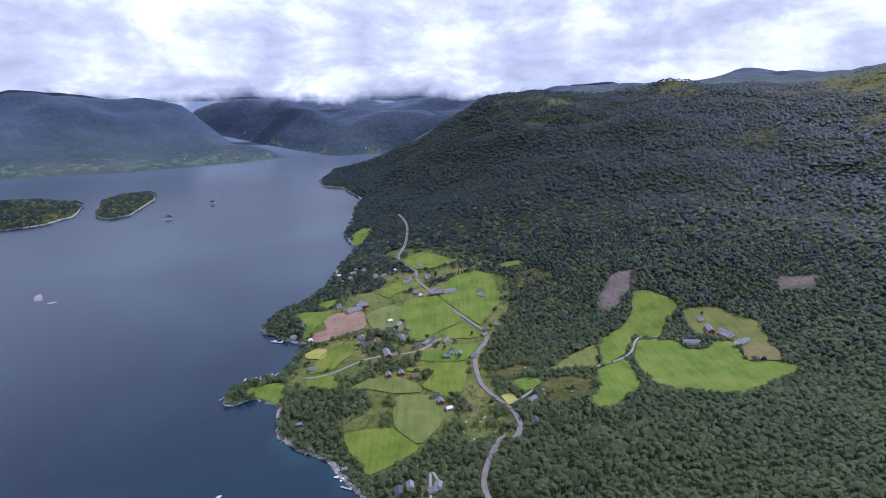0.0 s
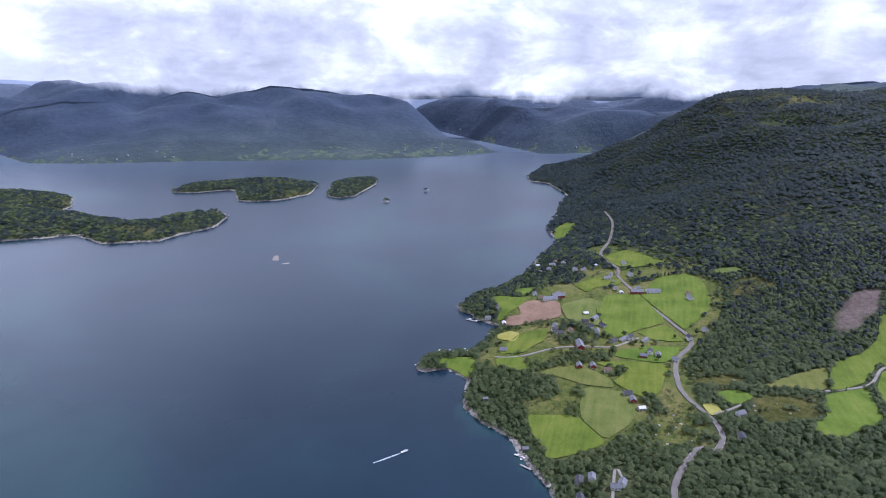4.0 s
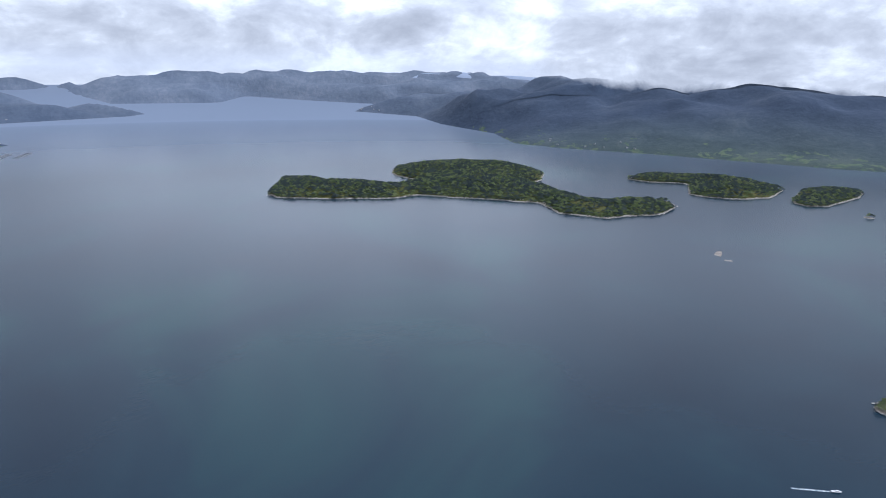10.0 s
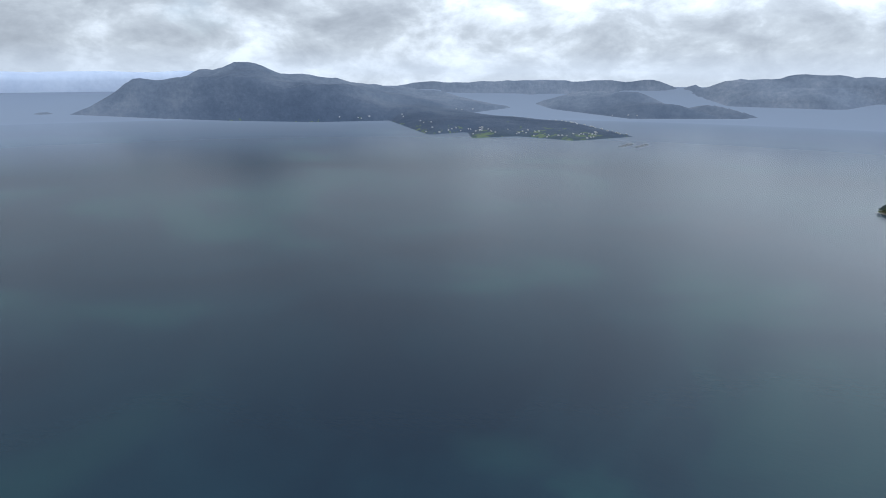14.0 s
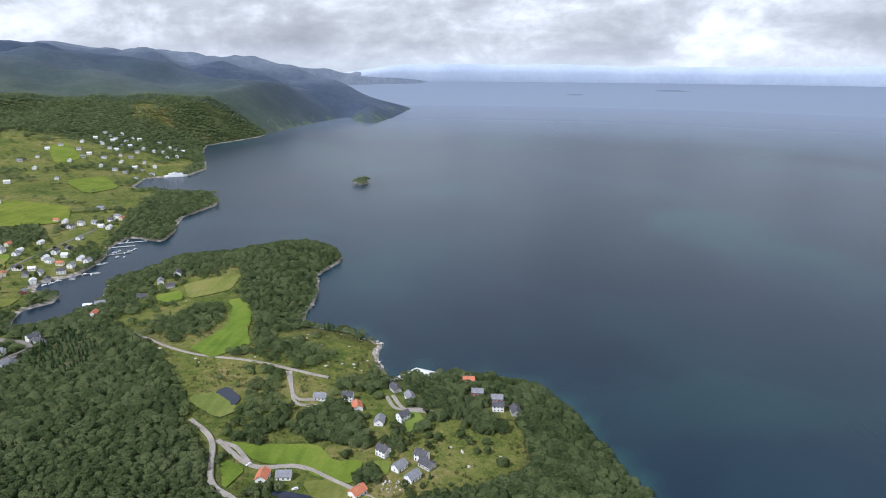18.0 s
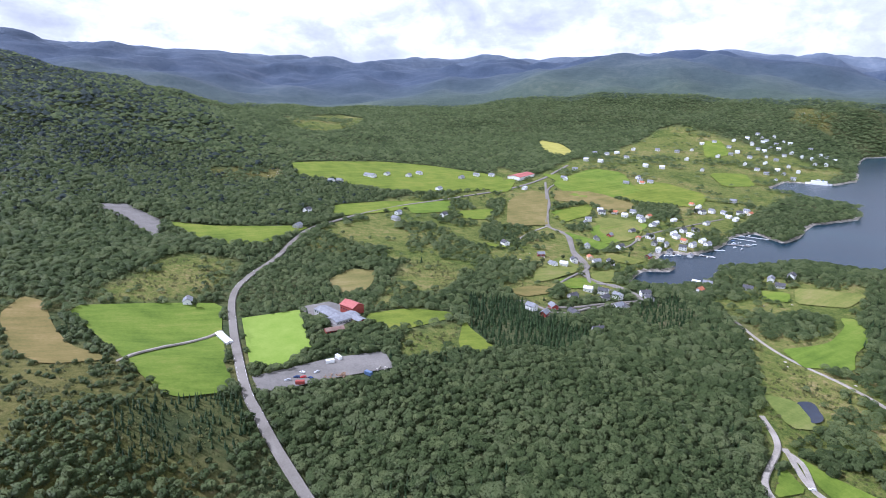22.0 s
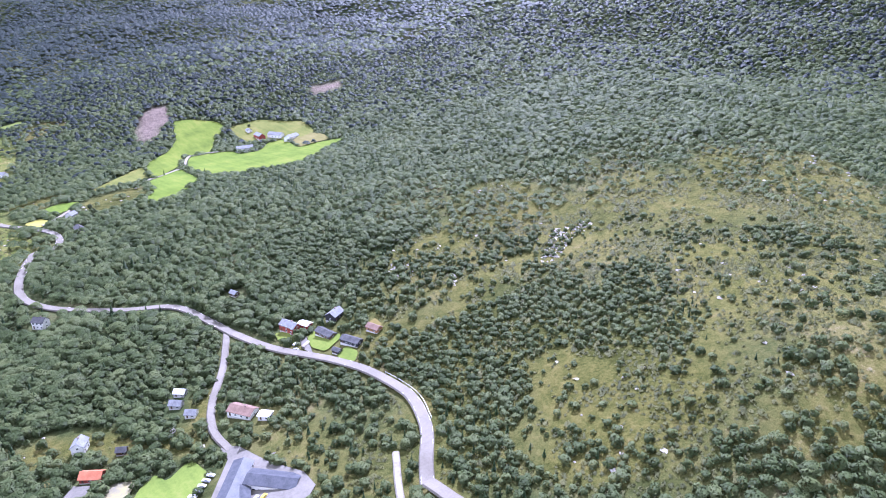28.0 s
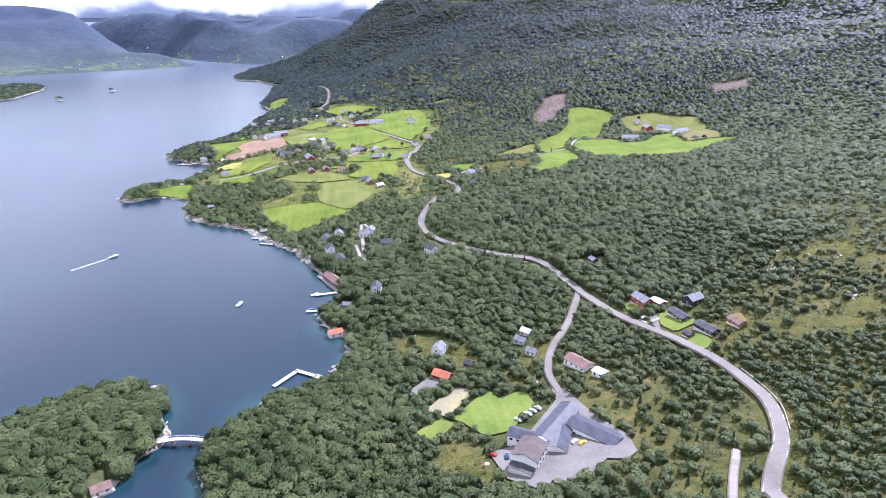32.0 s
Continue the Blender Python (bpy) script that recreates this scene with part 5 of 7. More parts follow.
def plant(name, label, x, y, tall, shapes, mat, rng):
    """Joins many trees into one wood."""
    if not len(x):
        return None
    z = ground_height(x, y)
    pick, turn, wide = rng.integers(0, len(shapes), len(x)), rng.uniform(0, 6.283, len(x)), rng.uniform(0.85, 1.25, len(x))
    vs, fs, n = [], [], 0
    for k, (v, f) in enumerate(shapes):
        m = pick == k
        if not m.any():
            continue
        c, s, t, w = np.cos(turn[m])[:, None], np.sin(turn[m])[:, None], tall[m][:, None], wide[m][:, None]
        px = (v[:, 0] * c - v[:, 1] * s) * t * w + x[m][:, None]
        py = (v[:, 0] * s + v[:, 1] * c) * t * w + y[m][:, None]
        pz = v[:, 2] * t + z[m][:, None] - 0.2
        vs.append(np.stack([px, py, pz], 2).reshape(-1, 3))
        fs.append((f[None] + (np.arange(m.sum()) * len(v))[:, None, None] + n).reshape(-1, 3))
        n += m.sum() * len(v)
    ob = fast_mesh(name, np.concatenate(vs), np.concatenate(fs), mat, True)
    return tagged(ob, label, "forest", kind="stuff")


def scatter(lo, hi, step, rng):
    g = np.arange(-hi - 100, hi + 100, step)
    x, y = np.meshgrid(g, g)
    x, y = x.ravel() + rng.uniform(-0.48, 0.48, x.size) * step, y.ravel() + rng.uniform(-0.48, 0.48, x.size) * step
    d = np.hypot(x, y)
    edge = 60 * value_noise(x, y, 120.0, 61) + 40 * value_noise(x, y, 40.0, 62)
    keep = (d + edge >= lo) & (d + edge * (hi < 2000) < hi)
    return x[keep], y[keep]


def grow_shrubs():
    """Low heather, juniper and birch scrub on the moor and the rough pastures."""
    rng = np.random.default_rng(14)
    x, y = scatter(90, 720, 2.5, rng)
    free, thin = open_ground(x, y)
    patch = value_noise(x, y, 21.0, 51) + 0.7 * value_noise(x, y, 8.0, 52)
    want = np.where(thin, 0.30 + 0.67 * moorland(x, y), 0.85 * moorland(x, y)) * np.clip(0.6 + patch, 0.05, 1.5)
    keep = ~free & (rng.uniform(0, 1, len(x)) < want)
    x, y = x[keep], y[keep]
    keep = shore_distance(x, y) > 3
    x, y = x[keep], y[keep]
    tall = rng.uniform(0.9, 2.4, len(x)) * np.where(rng.uniform(0, 1, len(x)) < 0.1, 1.6, 1.0)
    shapes = []
    for _ in range(10):
        a = np.linspace(0, 6.283, 5, endpoint=False)
        r = rng.uniform(0.4, 0.8, 5)
        shapes.append((np.concatenate([np.stack([r * np.cos(a), r * np.sin(a), rng.uniform(0.0, 0.35, 5)], 1), [(rng.uniform(-0.2, 0.2), rng.uniform(-0.2, 0.2), rng.uniform(0.7, 1.1))]]), np.array([(i, (i + 1) % 5, 5) for i in range(5)])))
    ob = plant("scrub", "low olive scrub and heather on the open moor", x, y, tall, shapes, SCRUB, rng)
    tagged(ob, category="scrub")


def wooded(x, y, rng, edge):
    """Thins the places by open ground, moor and shore."""
    sd = shore_distance(x, y)
    keep = sd > edge
    x, y, sd = x[keep], y[keep], sd[keep]
    free, thin = open_ground(x, y)
    moor = np.clip(0.5 + 0.9 * value_noise(x, y, 75.0, 11) + 0.5 * value_noise(x, y, 28.0, 12), 0, 1)
    hill = moorland(x, y)
    dense = np.clip(1.05 - hill * np.where(moor > 0.46, 0.93, 0.15), 0, 1)
    z = ground_height(x, y)
    isle = np.clip(1.6 * value_noise(x, y, 90.0, 86) + 0.8 * value_noise(x, y, 35.0, 87) - 0.35, 0, 0.6) * (x < -700)
    dense = dense * (1 - 0.94 * upland(x, y, z)) * (1 - 0.9 * isle)
    dense = np.where(thin, np.where(moor > 0.76, 0.6, 0.04 + 0.10 * (hill > 0.3)), dense)
    keep = ~free & (rng.uniform(0, 1, len(x)) < dense)
    return x[keep], y[keep]


def grow_woods():
    rng = np.random.default_rng(4)
    near = [crown_shape(rng, 5, ((0.52, 0.10), (0.64, 0.56), (0.40, 0.86)), 9) for _ in range(28)]
    mid = [crown_shape(rng, 5, ((0.70, 0.42), (0.46, 0.83)), 2) for _ in range(20)]
    wide = [crown_shape(rng, 4, ((0.80, 0.5),), 1) for _ in range(16)]
    firs = [spruce_shape(rng, 5) for _ in range(8)]
    for lo, hi, step, shapes, size, label in (
            (40, 480, 3.8, near, (4.0, 7.2), "dense grey-green birch and oak wood on the slopes"),
            (480, 1300, 5.9, mid, (4.6, 7.6), "mixed green woodland round farms and shores"),
            (1300, 2700, 9.0, wide, (5.0, 10.0), "dark mountain forest above the fjord")):
        x, y = scatter(lo, hi, step, rng)
        x, y = wooded(x, y, rng, 2.0)
        tall = rng.uniform(size[0], size[1], len(x)) * np.clip(1 + 0.25 * value_noise(x, y, 60.0, 21), 0.6, 1.3) * rng.uniform(0.84, 1.12, len(x)) * (1 - 0.42 * moorland(x, y)) * (1 - 0.42 * np.exp(-((x - 45) ** 2 + (y - 250) ** 2) / 55.0 ** 2))
        fir = np.zeros(len(x), bool)
        for poly in PLANTATIONS:
            fir |= inside(x, y, poly)
        fir |= (value_noise(x, y, 45.0, 31) > 0.45) & (rng.uniform(0, 1, len(x)) < 0.16) & (hi < 2000) & (x > -60)
        turn = np.arctan2(x, y)
        # trees given the painted cloud shade and haze, more of them northwards and far out
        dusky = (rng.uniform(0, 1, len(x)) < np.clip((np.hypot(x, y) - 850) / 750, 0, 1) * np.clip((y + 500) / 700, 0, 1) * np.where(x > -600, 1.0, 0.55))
        for part_of, (a, b) in enumerate(((-np.pi, -np.pi / 2), (-np.pi / 2, 0), (0, np.pi / 2), (np.pi / 2, np.pi))):
            m = (turn >= a) & (turn < b)
            plant("forest", label, x[m & ~fir & ~dusky], y[m & ~fir & ~dusky], tall[m & ~fir & ~dusky], shapes, LEAF, rng)
            plant("forest", "wood on the mountain side with painted haze and cloud shade", x[m & ~fir & dusky], y[m & ~fir & dusky], tall[m & ~fir & dusky], shapes, LEAF_FAR, rng)
            if hi < 2000:
                plant("spruce_forest", "dark green spruce plantation in close rows", x[m & fir], y[m & fir], tall[m & fir] * 1.35, firs, SPRUCE, rng)




# ---- things ----
def part(name, shape, mat, parent, label=""):
    """Links one mesh under a thing or a part."""
    ob = mesh_object(name, shape[0], shape[1], mat, parent)
    return tagged(ob, label) if label else ob


def box(cx, cy, cz, sx, sy, sz, bevel=0.0):
    """A block by its middle and size, with its upright edges cut off by bevel."""
    x, y, z, b = sx / 2, sy / 2, sz / 2, bevel
    if b <= 0:
        v = [(cx + i * x, cy + j * y, cz + k * z) for k in (-1, 1) for i, j in ((-1, -1), (1, -1), (1, 1), (-1, 1))]
        return v, [(3, 2, 1, 0), (4, 5, 6, 7), (0, 1, 5, 4), (1, 2, 6, 5), (2, 3, 7, 6), (3, 0, 4, 7)]
    ring = [(-x + b, -y), (x - b, -y), (x, -y + b), (x, y - b), (x - b, y), (-x + b, y), (-x, y - b), (-x, -y + b)]
    v = [(cx + i, cy + j, cz + k * z) for k in (-1, 1) for i, j in ring]
    return v, [tuple(range(7, -1, -1)), tuple(range(8, 16))] + [(k, (k + 1) % 8, (k + 1) % 8 + 8, k + 8) for k in range(8)]


def joined(*shapes):
    v, f = [], []
    for a, b in shapes:
        f += [tuple(i + len(v) for i in q) for q in b]
        v += list(a)
    return v, f


def moved(shape, x=0.0, y=0.0, z=0.0, turn=0.0):
    c, s = math.cos(radians(turn)), math.sin(radians(turn))
    return [(a * c - b * s + x, a * s + b * c + y, d + z) for a, b, d in shape[0]], shape[1]


def gable_walls(l, w, h, peak, deep=2.0):
    """Walls with gable ends; the ridge runs along x."""
    x, y = l / 2, w / 2
    v = [(-x, -y, -deep), (x, -y, -deep), (x, y, -deep), (-x, y, -deep), (-x, -y, h), (x, -y, h), (x, y, h), (-x, y, h), (-x, 0, h + peak), (x, 0, h + peak)]
    return v, [(0, 1, 5, 4), (2, 3, 7, 6), (1, 2, 6, 9, 5), (3, 0, 4, 8, 7)]


def gable_roof(l, w, h, peak, over=0.5, thick=0.28):
    """Two sloping slabs that meet at the ridge."""
    x, y = l / 2 + over, w / 2 + over
    drop = peak * over / (w / 2)
    prof = [(-y, h - drop), (0, h + peak), (y, h - drop)]
    v = [(i, a, b + t) for i in (-x, x) for t in (0.02, thick) for a, b in prof]
    return v, [(0, 1, 4, 3), (1, 2, 5, 4), (3, 4, 10, 9), (4, 5, 11, 10), (6, 9, 10, 7), (7, 10, 11, 8), (0, 3, 9, 6), (2, 8, 11, 5), (0, 6, 7, 1), (1, 7, 8, 2)]


WALL = {"white": plain("white_boards", (0.84, 0.83, 0.80), 0.5, grain=0.06), "red": plain("red_boards", (0.30, 0.055, 0.040), 0.65), "grey": plain("grey_boards", (0.46, 0.45, 0.43), 0.65),
        "brown": plain("brown_boards", (0.10, 0.060, 0.040), 0.7), "black": plain("black_boards", (0.028, 0.028, 0.032), 0.7), "timber": plain("oiled_timber", (0.32, 0.17, 0.075), 0.7),
        "cream": plain("cream_boards", (0.72, 0.64, 0.46), 0.6, grain=0.06), "yellow": plain("yellow_boards", (0.62, 0.50, 0.26), 0.65)}
ROOF = {"slate": mottled("slate_tiles", (0.14, 0.145, 0.155), (0.26, 0.265, 0.28), 3.0, 0.5, 0.42, 0.5, 0.06), "dark": mottled("dark_tiles", (0.045, 0.045, 0.05), (0.11, 0.11, 0.115), 3.0, 0.5, 0.6, 0.5, 0.06),
        "orange": mottled("clay_tiles", (0.36, 0.12, 0.065), (0.52, 0.20, 0.11), 3.0, 0.5, 0.7, 0.5, 0.06), "brown": mottled("brown_sheets", (0.15, 0.095, 0.075), (0.26, 0.175, 0.14), 3.0, 0.6, 0.7, 0.5, 0.06),
        "white": plain("white_sheets", (0.66, 0.67, 0.68), 0.45), "red": mottled("red_sheets", (0.30, 0.085, 0.075), (0.42, 0.15, 0.13), 3.0, 0.6, 0.55, 0.4, 0.05)}
FRAME = plain("white_frames", (0.78, 0.78, 0.76), 0.5, grain=0.04)
STONE = plain("chimney_bricks", (0.30, 0.22, 0.19), 0.85)
WOOD = mottled("weathered_planks", (0.22, 0.20, 0.175), (0.40, 0.37, 0.33), 3.0, 0.3, 0.85, 0.5, 0.03)
CONCRETE = mottled("pale_concrete", (0.50, 0.49, 0.47), (0.66, 0.65, 0.62), 3.0, 0.4, 0.8, 0.3, 0.02)
STEEL = plain("galvanised_steel", (0.52, 0.53, 0.54), 0.4, 0.8)
RUBBER = plain("tyre_rubber", (0.02, 0.02, 0.02), 0.8)


def pane_build(t, b, place):
    b.inputs["Base Color"].default_value = (0.03, 0.04, 0.05, 1)
    b.inputs["Roughness"].default_value = 0.08
    b.inputs["IOR"].default_value = 1.5


PANE = material("window_glass", pane_build)


def land_z(x, y):
    return float(ground_height([x], [y])[0])


def window(parent, x, y, z, w, h, side, panes=True):
    """A framed window on the wall that faces along side (0: +x, 1: +y, 2: -x, 3: -y)."""
    shape = moved(joined(box(0.05, 0, 0, 0.12, w, 0.10), box(0.05, 0, h, 0.12, w, 0.10), box(0.05, -w / 2, h / 2, 0.12, 0.10, h), box(0.05, w / 2, h / 2, 0.12, 0.10, h), box(0.05, 0, h / 2, 0.10, 0.06, h)), x, y, z, 90 * side)
    ob = part("window", shape, FRAME, parent)
    part("pane", moved(box(0.03, 0, h / 2, 0.04, w - 0.1, h - 0.1), x, y, z, 90 * side), PANE, ob)
    return ob


def house_kind(name, label, category, l, w, h, peak, wall, roof, windows=3, storeys=1, chimney=True, group="houses of the settlement"):
    """A wooden house with its parts, at the origin."""
    home = new(name)
    tagged(home, label, category, group)
    part("wall", gable_walls(l, w, h, peak), WALL[wall], home)
    part("roof", gable_roof(l, w, h, peak), ROOF[roof], home)
    part("foundation", box(0, 0, -0.9, l + 0.1, w + 0.1, 2.4), CONCRETE, home)
    for s in range(storeys):
        z = 1.0 + 2.6 * s
        for k in range(windows):
            x = (k + 0.5) / windows * l - l / 2
            for side, y in ((1, w / 2), (3, -w / 2)):
                if not (s == 0 and k == 0 and side == 3):
                    window(home, x, y, z, min(1.3, l / windows * 0.6), 1.25, side)
        for side, x in ((0, l / 2), (2, -l / 2)):
            window(home, x, 0.0, z, 1.2, 1.25, side)
    part("door", box(0.5 / windows * l - l / 2, -w / 2 - 0.04, 1.35, 1.0, 0.10, 2.05, 0.02), WALL["brown"], home)
    if chimney:
        part("chimney", joined(box(l * 0.12, 0.3, h + peak + 0.1, 0.7, 0.7, 1.6), box(l * 0.12, 0.3, h + peak + 0.95, 0.85, 0.85, 0.14)), STONE, home)
    return home


def along_road(x, y):
    """The direction of the nearest stretch of road."""
    best, turn = 1e9, 22.0
    for line, width in ROADS:
        for (ax, ay), (bx, by) in zip(line, line[1:]):
            d = math.hypot((ax + bx) / 2 - x, (ay + by) / 2 - y)
            if d < best:
                best, turn = d, math.degrees(math.atan2(by - ay, bx - ax))
    return turn if best < 90 else 22.0


def put_all(first, places, seed, lift=0.0):
    """Sets the first at the first place and copies of it at the others, each turned its own way."""
    rng = random.Random(seed)
    for k, (x, y) in enumerate(places):
        turn = along_road(x, y) + 90 * (rng.random() < 0.3) + rng.uniform(-9, 9)
        m = pose(x, y, land_z(x, y) + lift, 0, 0, turn)
        if k:
            copy_thing(first, m)
        else:
            first.matrix_basis = m
        CLEAR.append((x, y, 11.0))


CLEAR = []
NEAR_WHITE = [(418, 932), (69, 923), (118, 710), (-238, 975), (-189, 821), (15, 856), (26, 853), (-74, 912), (-63, 901), (-126, 892), (-24, 889), (-15, 897), (-2, 558), (1, 433), (-32, 562), (-39, 528), (-8, 552), (49, 492), (110, -460), (87, -462), (56, -426), (38, -431), (35, -466), (48, -383), (35, -366), (20, -377), (25, -354), (-38, -449), (111, -352)]
BAY_WHITE = [(373, -736), (360, -758), (415, -671), (444, -517), (401, -492), (421, -561), (546, -617), (535, -632), (555, -545), (559, -587), (652, -545), (579, -702), (604, -660), (592, -785), (556, -775), (532, -784), (511, -773), (585, -857), (596, -935), (642, -990), (621, -1024), (602, -1043), (632, -841), (730, -828), (700, -755), (649, -542), (559, -101), (801, -540), (825, -470), (858, -334)]
FAR_WHITE = [(-72, 947), (73, 1075), (-30, 1189), (-71, 1164), (-191, 1256), (-139, 1220), (-47, 1270), (851, -1109), (890, -1116), (1001, -1033), (1098, -1935), (1045, -1896), (1006, -1881), (1005, -1919), (1062, -1844), (1008, -1789), (943, -1722), (919, -1770), (848, -1664), (925, -1923), (963, -1674), (873, -1559), (786, -1491), (771, -1545), (1103, -1609), (1136, -1766), (1069, -1739), (1180, -1289), (1152, -1306), (1096, -1319), (1156, -1523), (907, -1375), (859, -1881), (826, -1755), (1061, -629), (1080, -590), (1047, -456), (1076, -663), (1037, -780), (1025, -811), (954, -631)]
GREY = [(114, 659), (-85, 930), (-57, 926), (-37, 879), (-116, 884), (-8, 733), (-44, 556), (-29, 506), (12, 524), (16, -369), (49, -483), (373, -687), (-52, -446), (353, -720), (403, -429), (356, -412), (427, -500), (399, -499), (408, -552), (445, -470), (569, -766), (537, -761), (579, -881), (655, -991), (630, -788), (628, -705)]
FAR_GREY = [(-169, 1267), (664, -1120), (866, -1049), (950, -949), (1072, -1915), (998, -1837), (908, -1710), (813, -1578), (1013, -1662), (1109, -1549), (838, -1543), (780, -289), (796, -449), (1050, -474), (1024, -732)]
put_all(house_kind("house", "white wooden house with a dark slate roof", "house", 9.5, 7.2, 3.4, 2.6, "white", "slate", 3), NEAR_WHITE[::2], 1)
put_all(house_kind("house", "white two-storey wooden house with a dark roof", "house", 9.0, 7.0, 5.4, 2.6, "white", "dark", 3, 2), NEAR_WHITE[1::2], 2)
put_all(house_kind("house", "white wooden house near the sheltered bay", "house", 10.5, 7.4, 3.8, 2.5, "white", "slate", 3), BAY_WHITE[::2], 3)
put_all(house_kind("house", "white wooden villa near the sheltered bay", "house", 11.0, 8.0, 5.2, 2.4, "white", "dark", 3, 2), BAY_WHITE[1::2], 4)
put_all(house_kind("house", "white wooden house on a far green slope", "house", 11.5, 8.5, 4.6, 2.7, "white", "slate", 2), FAR_WHITE, 5)
put_all(house_kind("house", "grey wooden house with a dark tiled roof", "house", 10.5, 7.5, 3.4, 2.4, "grey", "dark", 3), GREY, 6)
put_all(house_kind("house", "grey house with a pale slate roof far off", "house", 12.0, 8.5, 4.2, 2.6, "grey", "slate", 2), FAR_GREY, 7)
put_all(house_kind("house", "red painted wooden house with a slate roof", "house", 9.5, 7.0, 3.6, 2.5, "red", "slate", 3), [(7, 842), (-57, 795), (-75, 791), (-1, 718), (-22, -475), (-38, -465), (424, -421), (409, -395), (591, -557), (531, -706), (631, -738)], 8)
put_all(house_kind("house", "white house with an orange clay tile roof", "house", 10.0, 7.5, 3.6, 2.5, "white", "orange", 3), [(77, -448), (403, -637), (124, -348), (853, -1085), (722, -851), (59, -335), (-15, -500)], 9)
put_all(house_kind("cabin", "small dark wooden cabin among the trees", "cabin", 6.0, 4.6, 2.4, 1.5, "brown", "slate", 2, 1, False), [(-178, 684), (-108, 598), (-209, 1215), (-59, 1145), (168, 425), (-21, 417), (332, 33)], 11)
put_all(house_kind("barn", "long red barn with a grey sheet roof", "barn", 22.0, 10.0, 5.0, 3.4, "red", "slate", 3, 1, False), [(419, 898), (-144, 1035), (-82, 848), (-14, 1091)], 13)
put_all(house_kind("barn", "long white barn with a grey sheet roof", "barn", 24.0, 10.5, 4.6, 3.2, "white", "slate", 4, 1, False), [(437, 879), (-155, 1022), (13, 1099), (1075, -550), (381, 870), (447, 848)], 14)

MORE_NORTH = [(-187, 1047), (-172, 1028), (-146, 1050), (-88, 965), (-128, 909), (-101, 892), (7, 897), (-222, 1257), (-193, 1227), (-189, 1281), (-122, 1222), (-100, 1251), (-67, 1187), (-56, 1202), (-51, 1103), (-40, 1086), (-14, 1111), (71, 1095), (92, 955), (-215, 931), (-246, 943), (-37, 788), (49, 846), (10, 701)]
MORE_BAY = [(937, -941), (867, -1094), (686, -1022), (668, -1016), (637, -1011), (601, -1007), (585, -1002), (605, -1068), (592, -1058), (744, -838), (673, -860), (638, -857), (564, -846), (569, -818), (550, -811), (537, -838), (523, -831), (573, -786), (548, -749), (711, -774), (562, -621), (458, -508), (428, -395), (430, -670), (914, -807), (658, -847), (671, -880), (698, -850), (704, -879), (635, -900), (582, -829), (532, -807), (596, -762), (550, -560), (425, -519)]
MORE_FAR = [(1110, -1827), (1096, -1875), (1050, -1828), (983, -1779), (971, -1833), (922, -1814), (885, -1799), (861, -1808), (980, -1910), (1048, -1941), (1044, -1874), (1016, -1698), (918, -1577), (900, -1643), (842, -1600), (803, -1628), (1142, -1713), (1024, -1476), (1012, -1598), (1193, -1462), (1162, -1357), (978, -1250), (952, -1279), (1042, -1161), (1069, -1139), (878, -1889), (829, -1867), (807, -1775)]
put_all(house_kind("house", "small white house with a pale grey roof", "house", 8.5, 6.8, 4.2, 2.3, "white", "slate", 2), MORE_NORTH[::2], 21)
put_all(house_kind("house", "cream wooden house with a brown roof", "house", 9.0, 7.0, 3.6, 2.4, "cream", "brown", 2), MORE_NORTH[1::4], 22)
put_all(house_kind("shed", "weathered grey farm shed with a sheet roof", "shed", 8.0, 6.0, 3.0, 1.9, "grey", "white", 2, 1, False), MORE_NORTH[3::4], 23)
put_all(house_kind("house", "white house with pale roof above the bay", "house", 9.5, 7.5, 4.6, 2.2, "white", "white", 2), MORE_BAY[::3], 24)
put_all(house_kind("house", "white wooden house with a grey roof near the quay", "house", 10.0, 7.5, 5.2, 2.4, "white", "slate", 2, 2), MORE_BAY[1::3], 25)
put_all(house_kind("house", "cream house with a red-brown roof near the bay", "house", 9.0, 7.0, 4.0, 2.3, "cream", "orange", 2), MORE_BAY[2::6], 26)
put_all(house_kind("boathouse", "white boathouse with a pale sheet roof", "boathouse", 9.0, 6.5, 3.6, 2.0, "white", "white", 2, 1, False), MORE_BAY[5::6], 27)
put_all(house_kind("house", "white house of the distant village", "house", 11.5, 9.0, 5.4, 2.4, "white", "white", 2, 1, False), MORE_FAR, 28)


def at(ob, x, y, turn=0.0, z=None):
    ob.matrix_basis = pose(x, y, land_z(x, y) if z is None else z, 0, 0, turn)
    CLEAR.append((x, y, 9.0))
    return ob


at(house_kind("barn", "bright red boarded barn with an orange tile roof", "barn", 10.5, 6.5, 2.8, 2.1, "red", "orange", 3, 1, False), 37, 304, -38)
at(house_kind("house", "tall white wooden house with a grey roof", "house", 8.0, 6.5, 5.0, 2.4, "white", "slate", 2, 2), 38, 334, 60)
at(house_kind("cabin", "small black cabin beside the ball court", "cabin", 5.0, 4.2, 2.4, 1.5, "brown", "dark", 2, 1, False), 54, 314, -35)
at(house_kind("cabin", "small grey cabin with a pale roof beside the lane", "cabin", 7.0, 5.2, 2.6, 1.8, "grey", "slate", 2, 1, False), 89, 330, -46)
at(house_kind("cabin", "small white cabin under a slate roof below the lane", "cabin", 6.0, 5.0, 2.5, 1.7, "white", "slate", 2, 1, False), 92, 314, -42)
at(house_kind("cabin", "pale cabin among birches above the lane", "cabin", 6.5, 5.0, 2.5, 1.7, "grey", "white", 2, 1, False), 95, 340, -46)
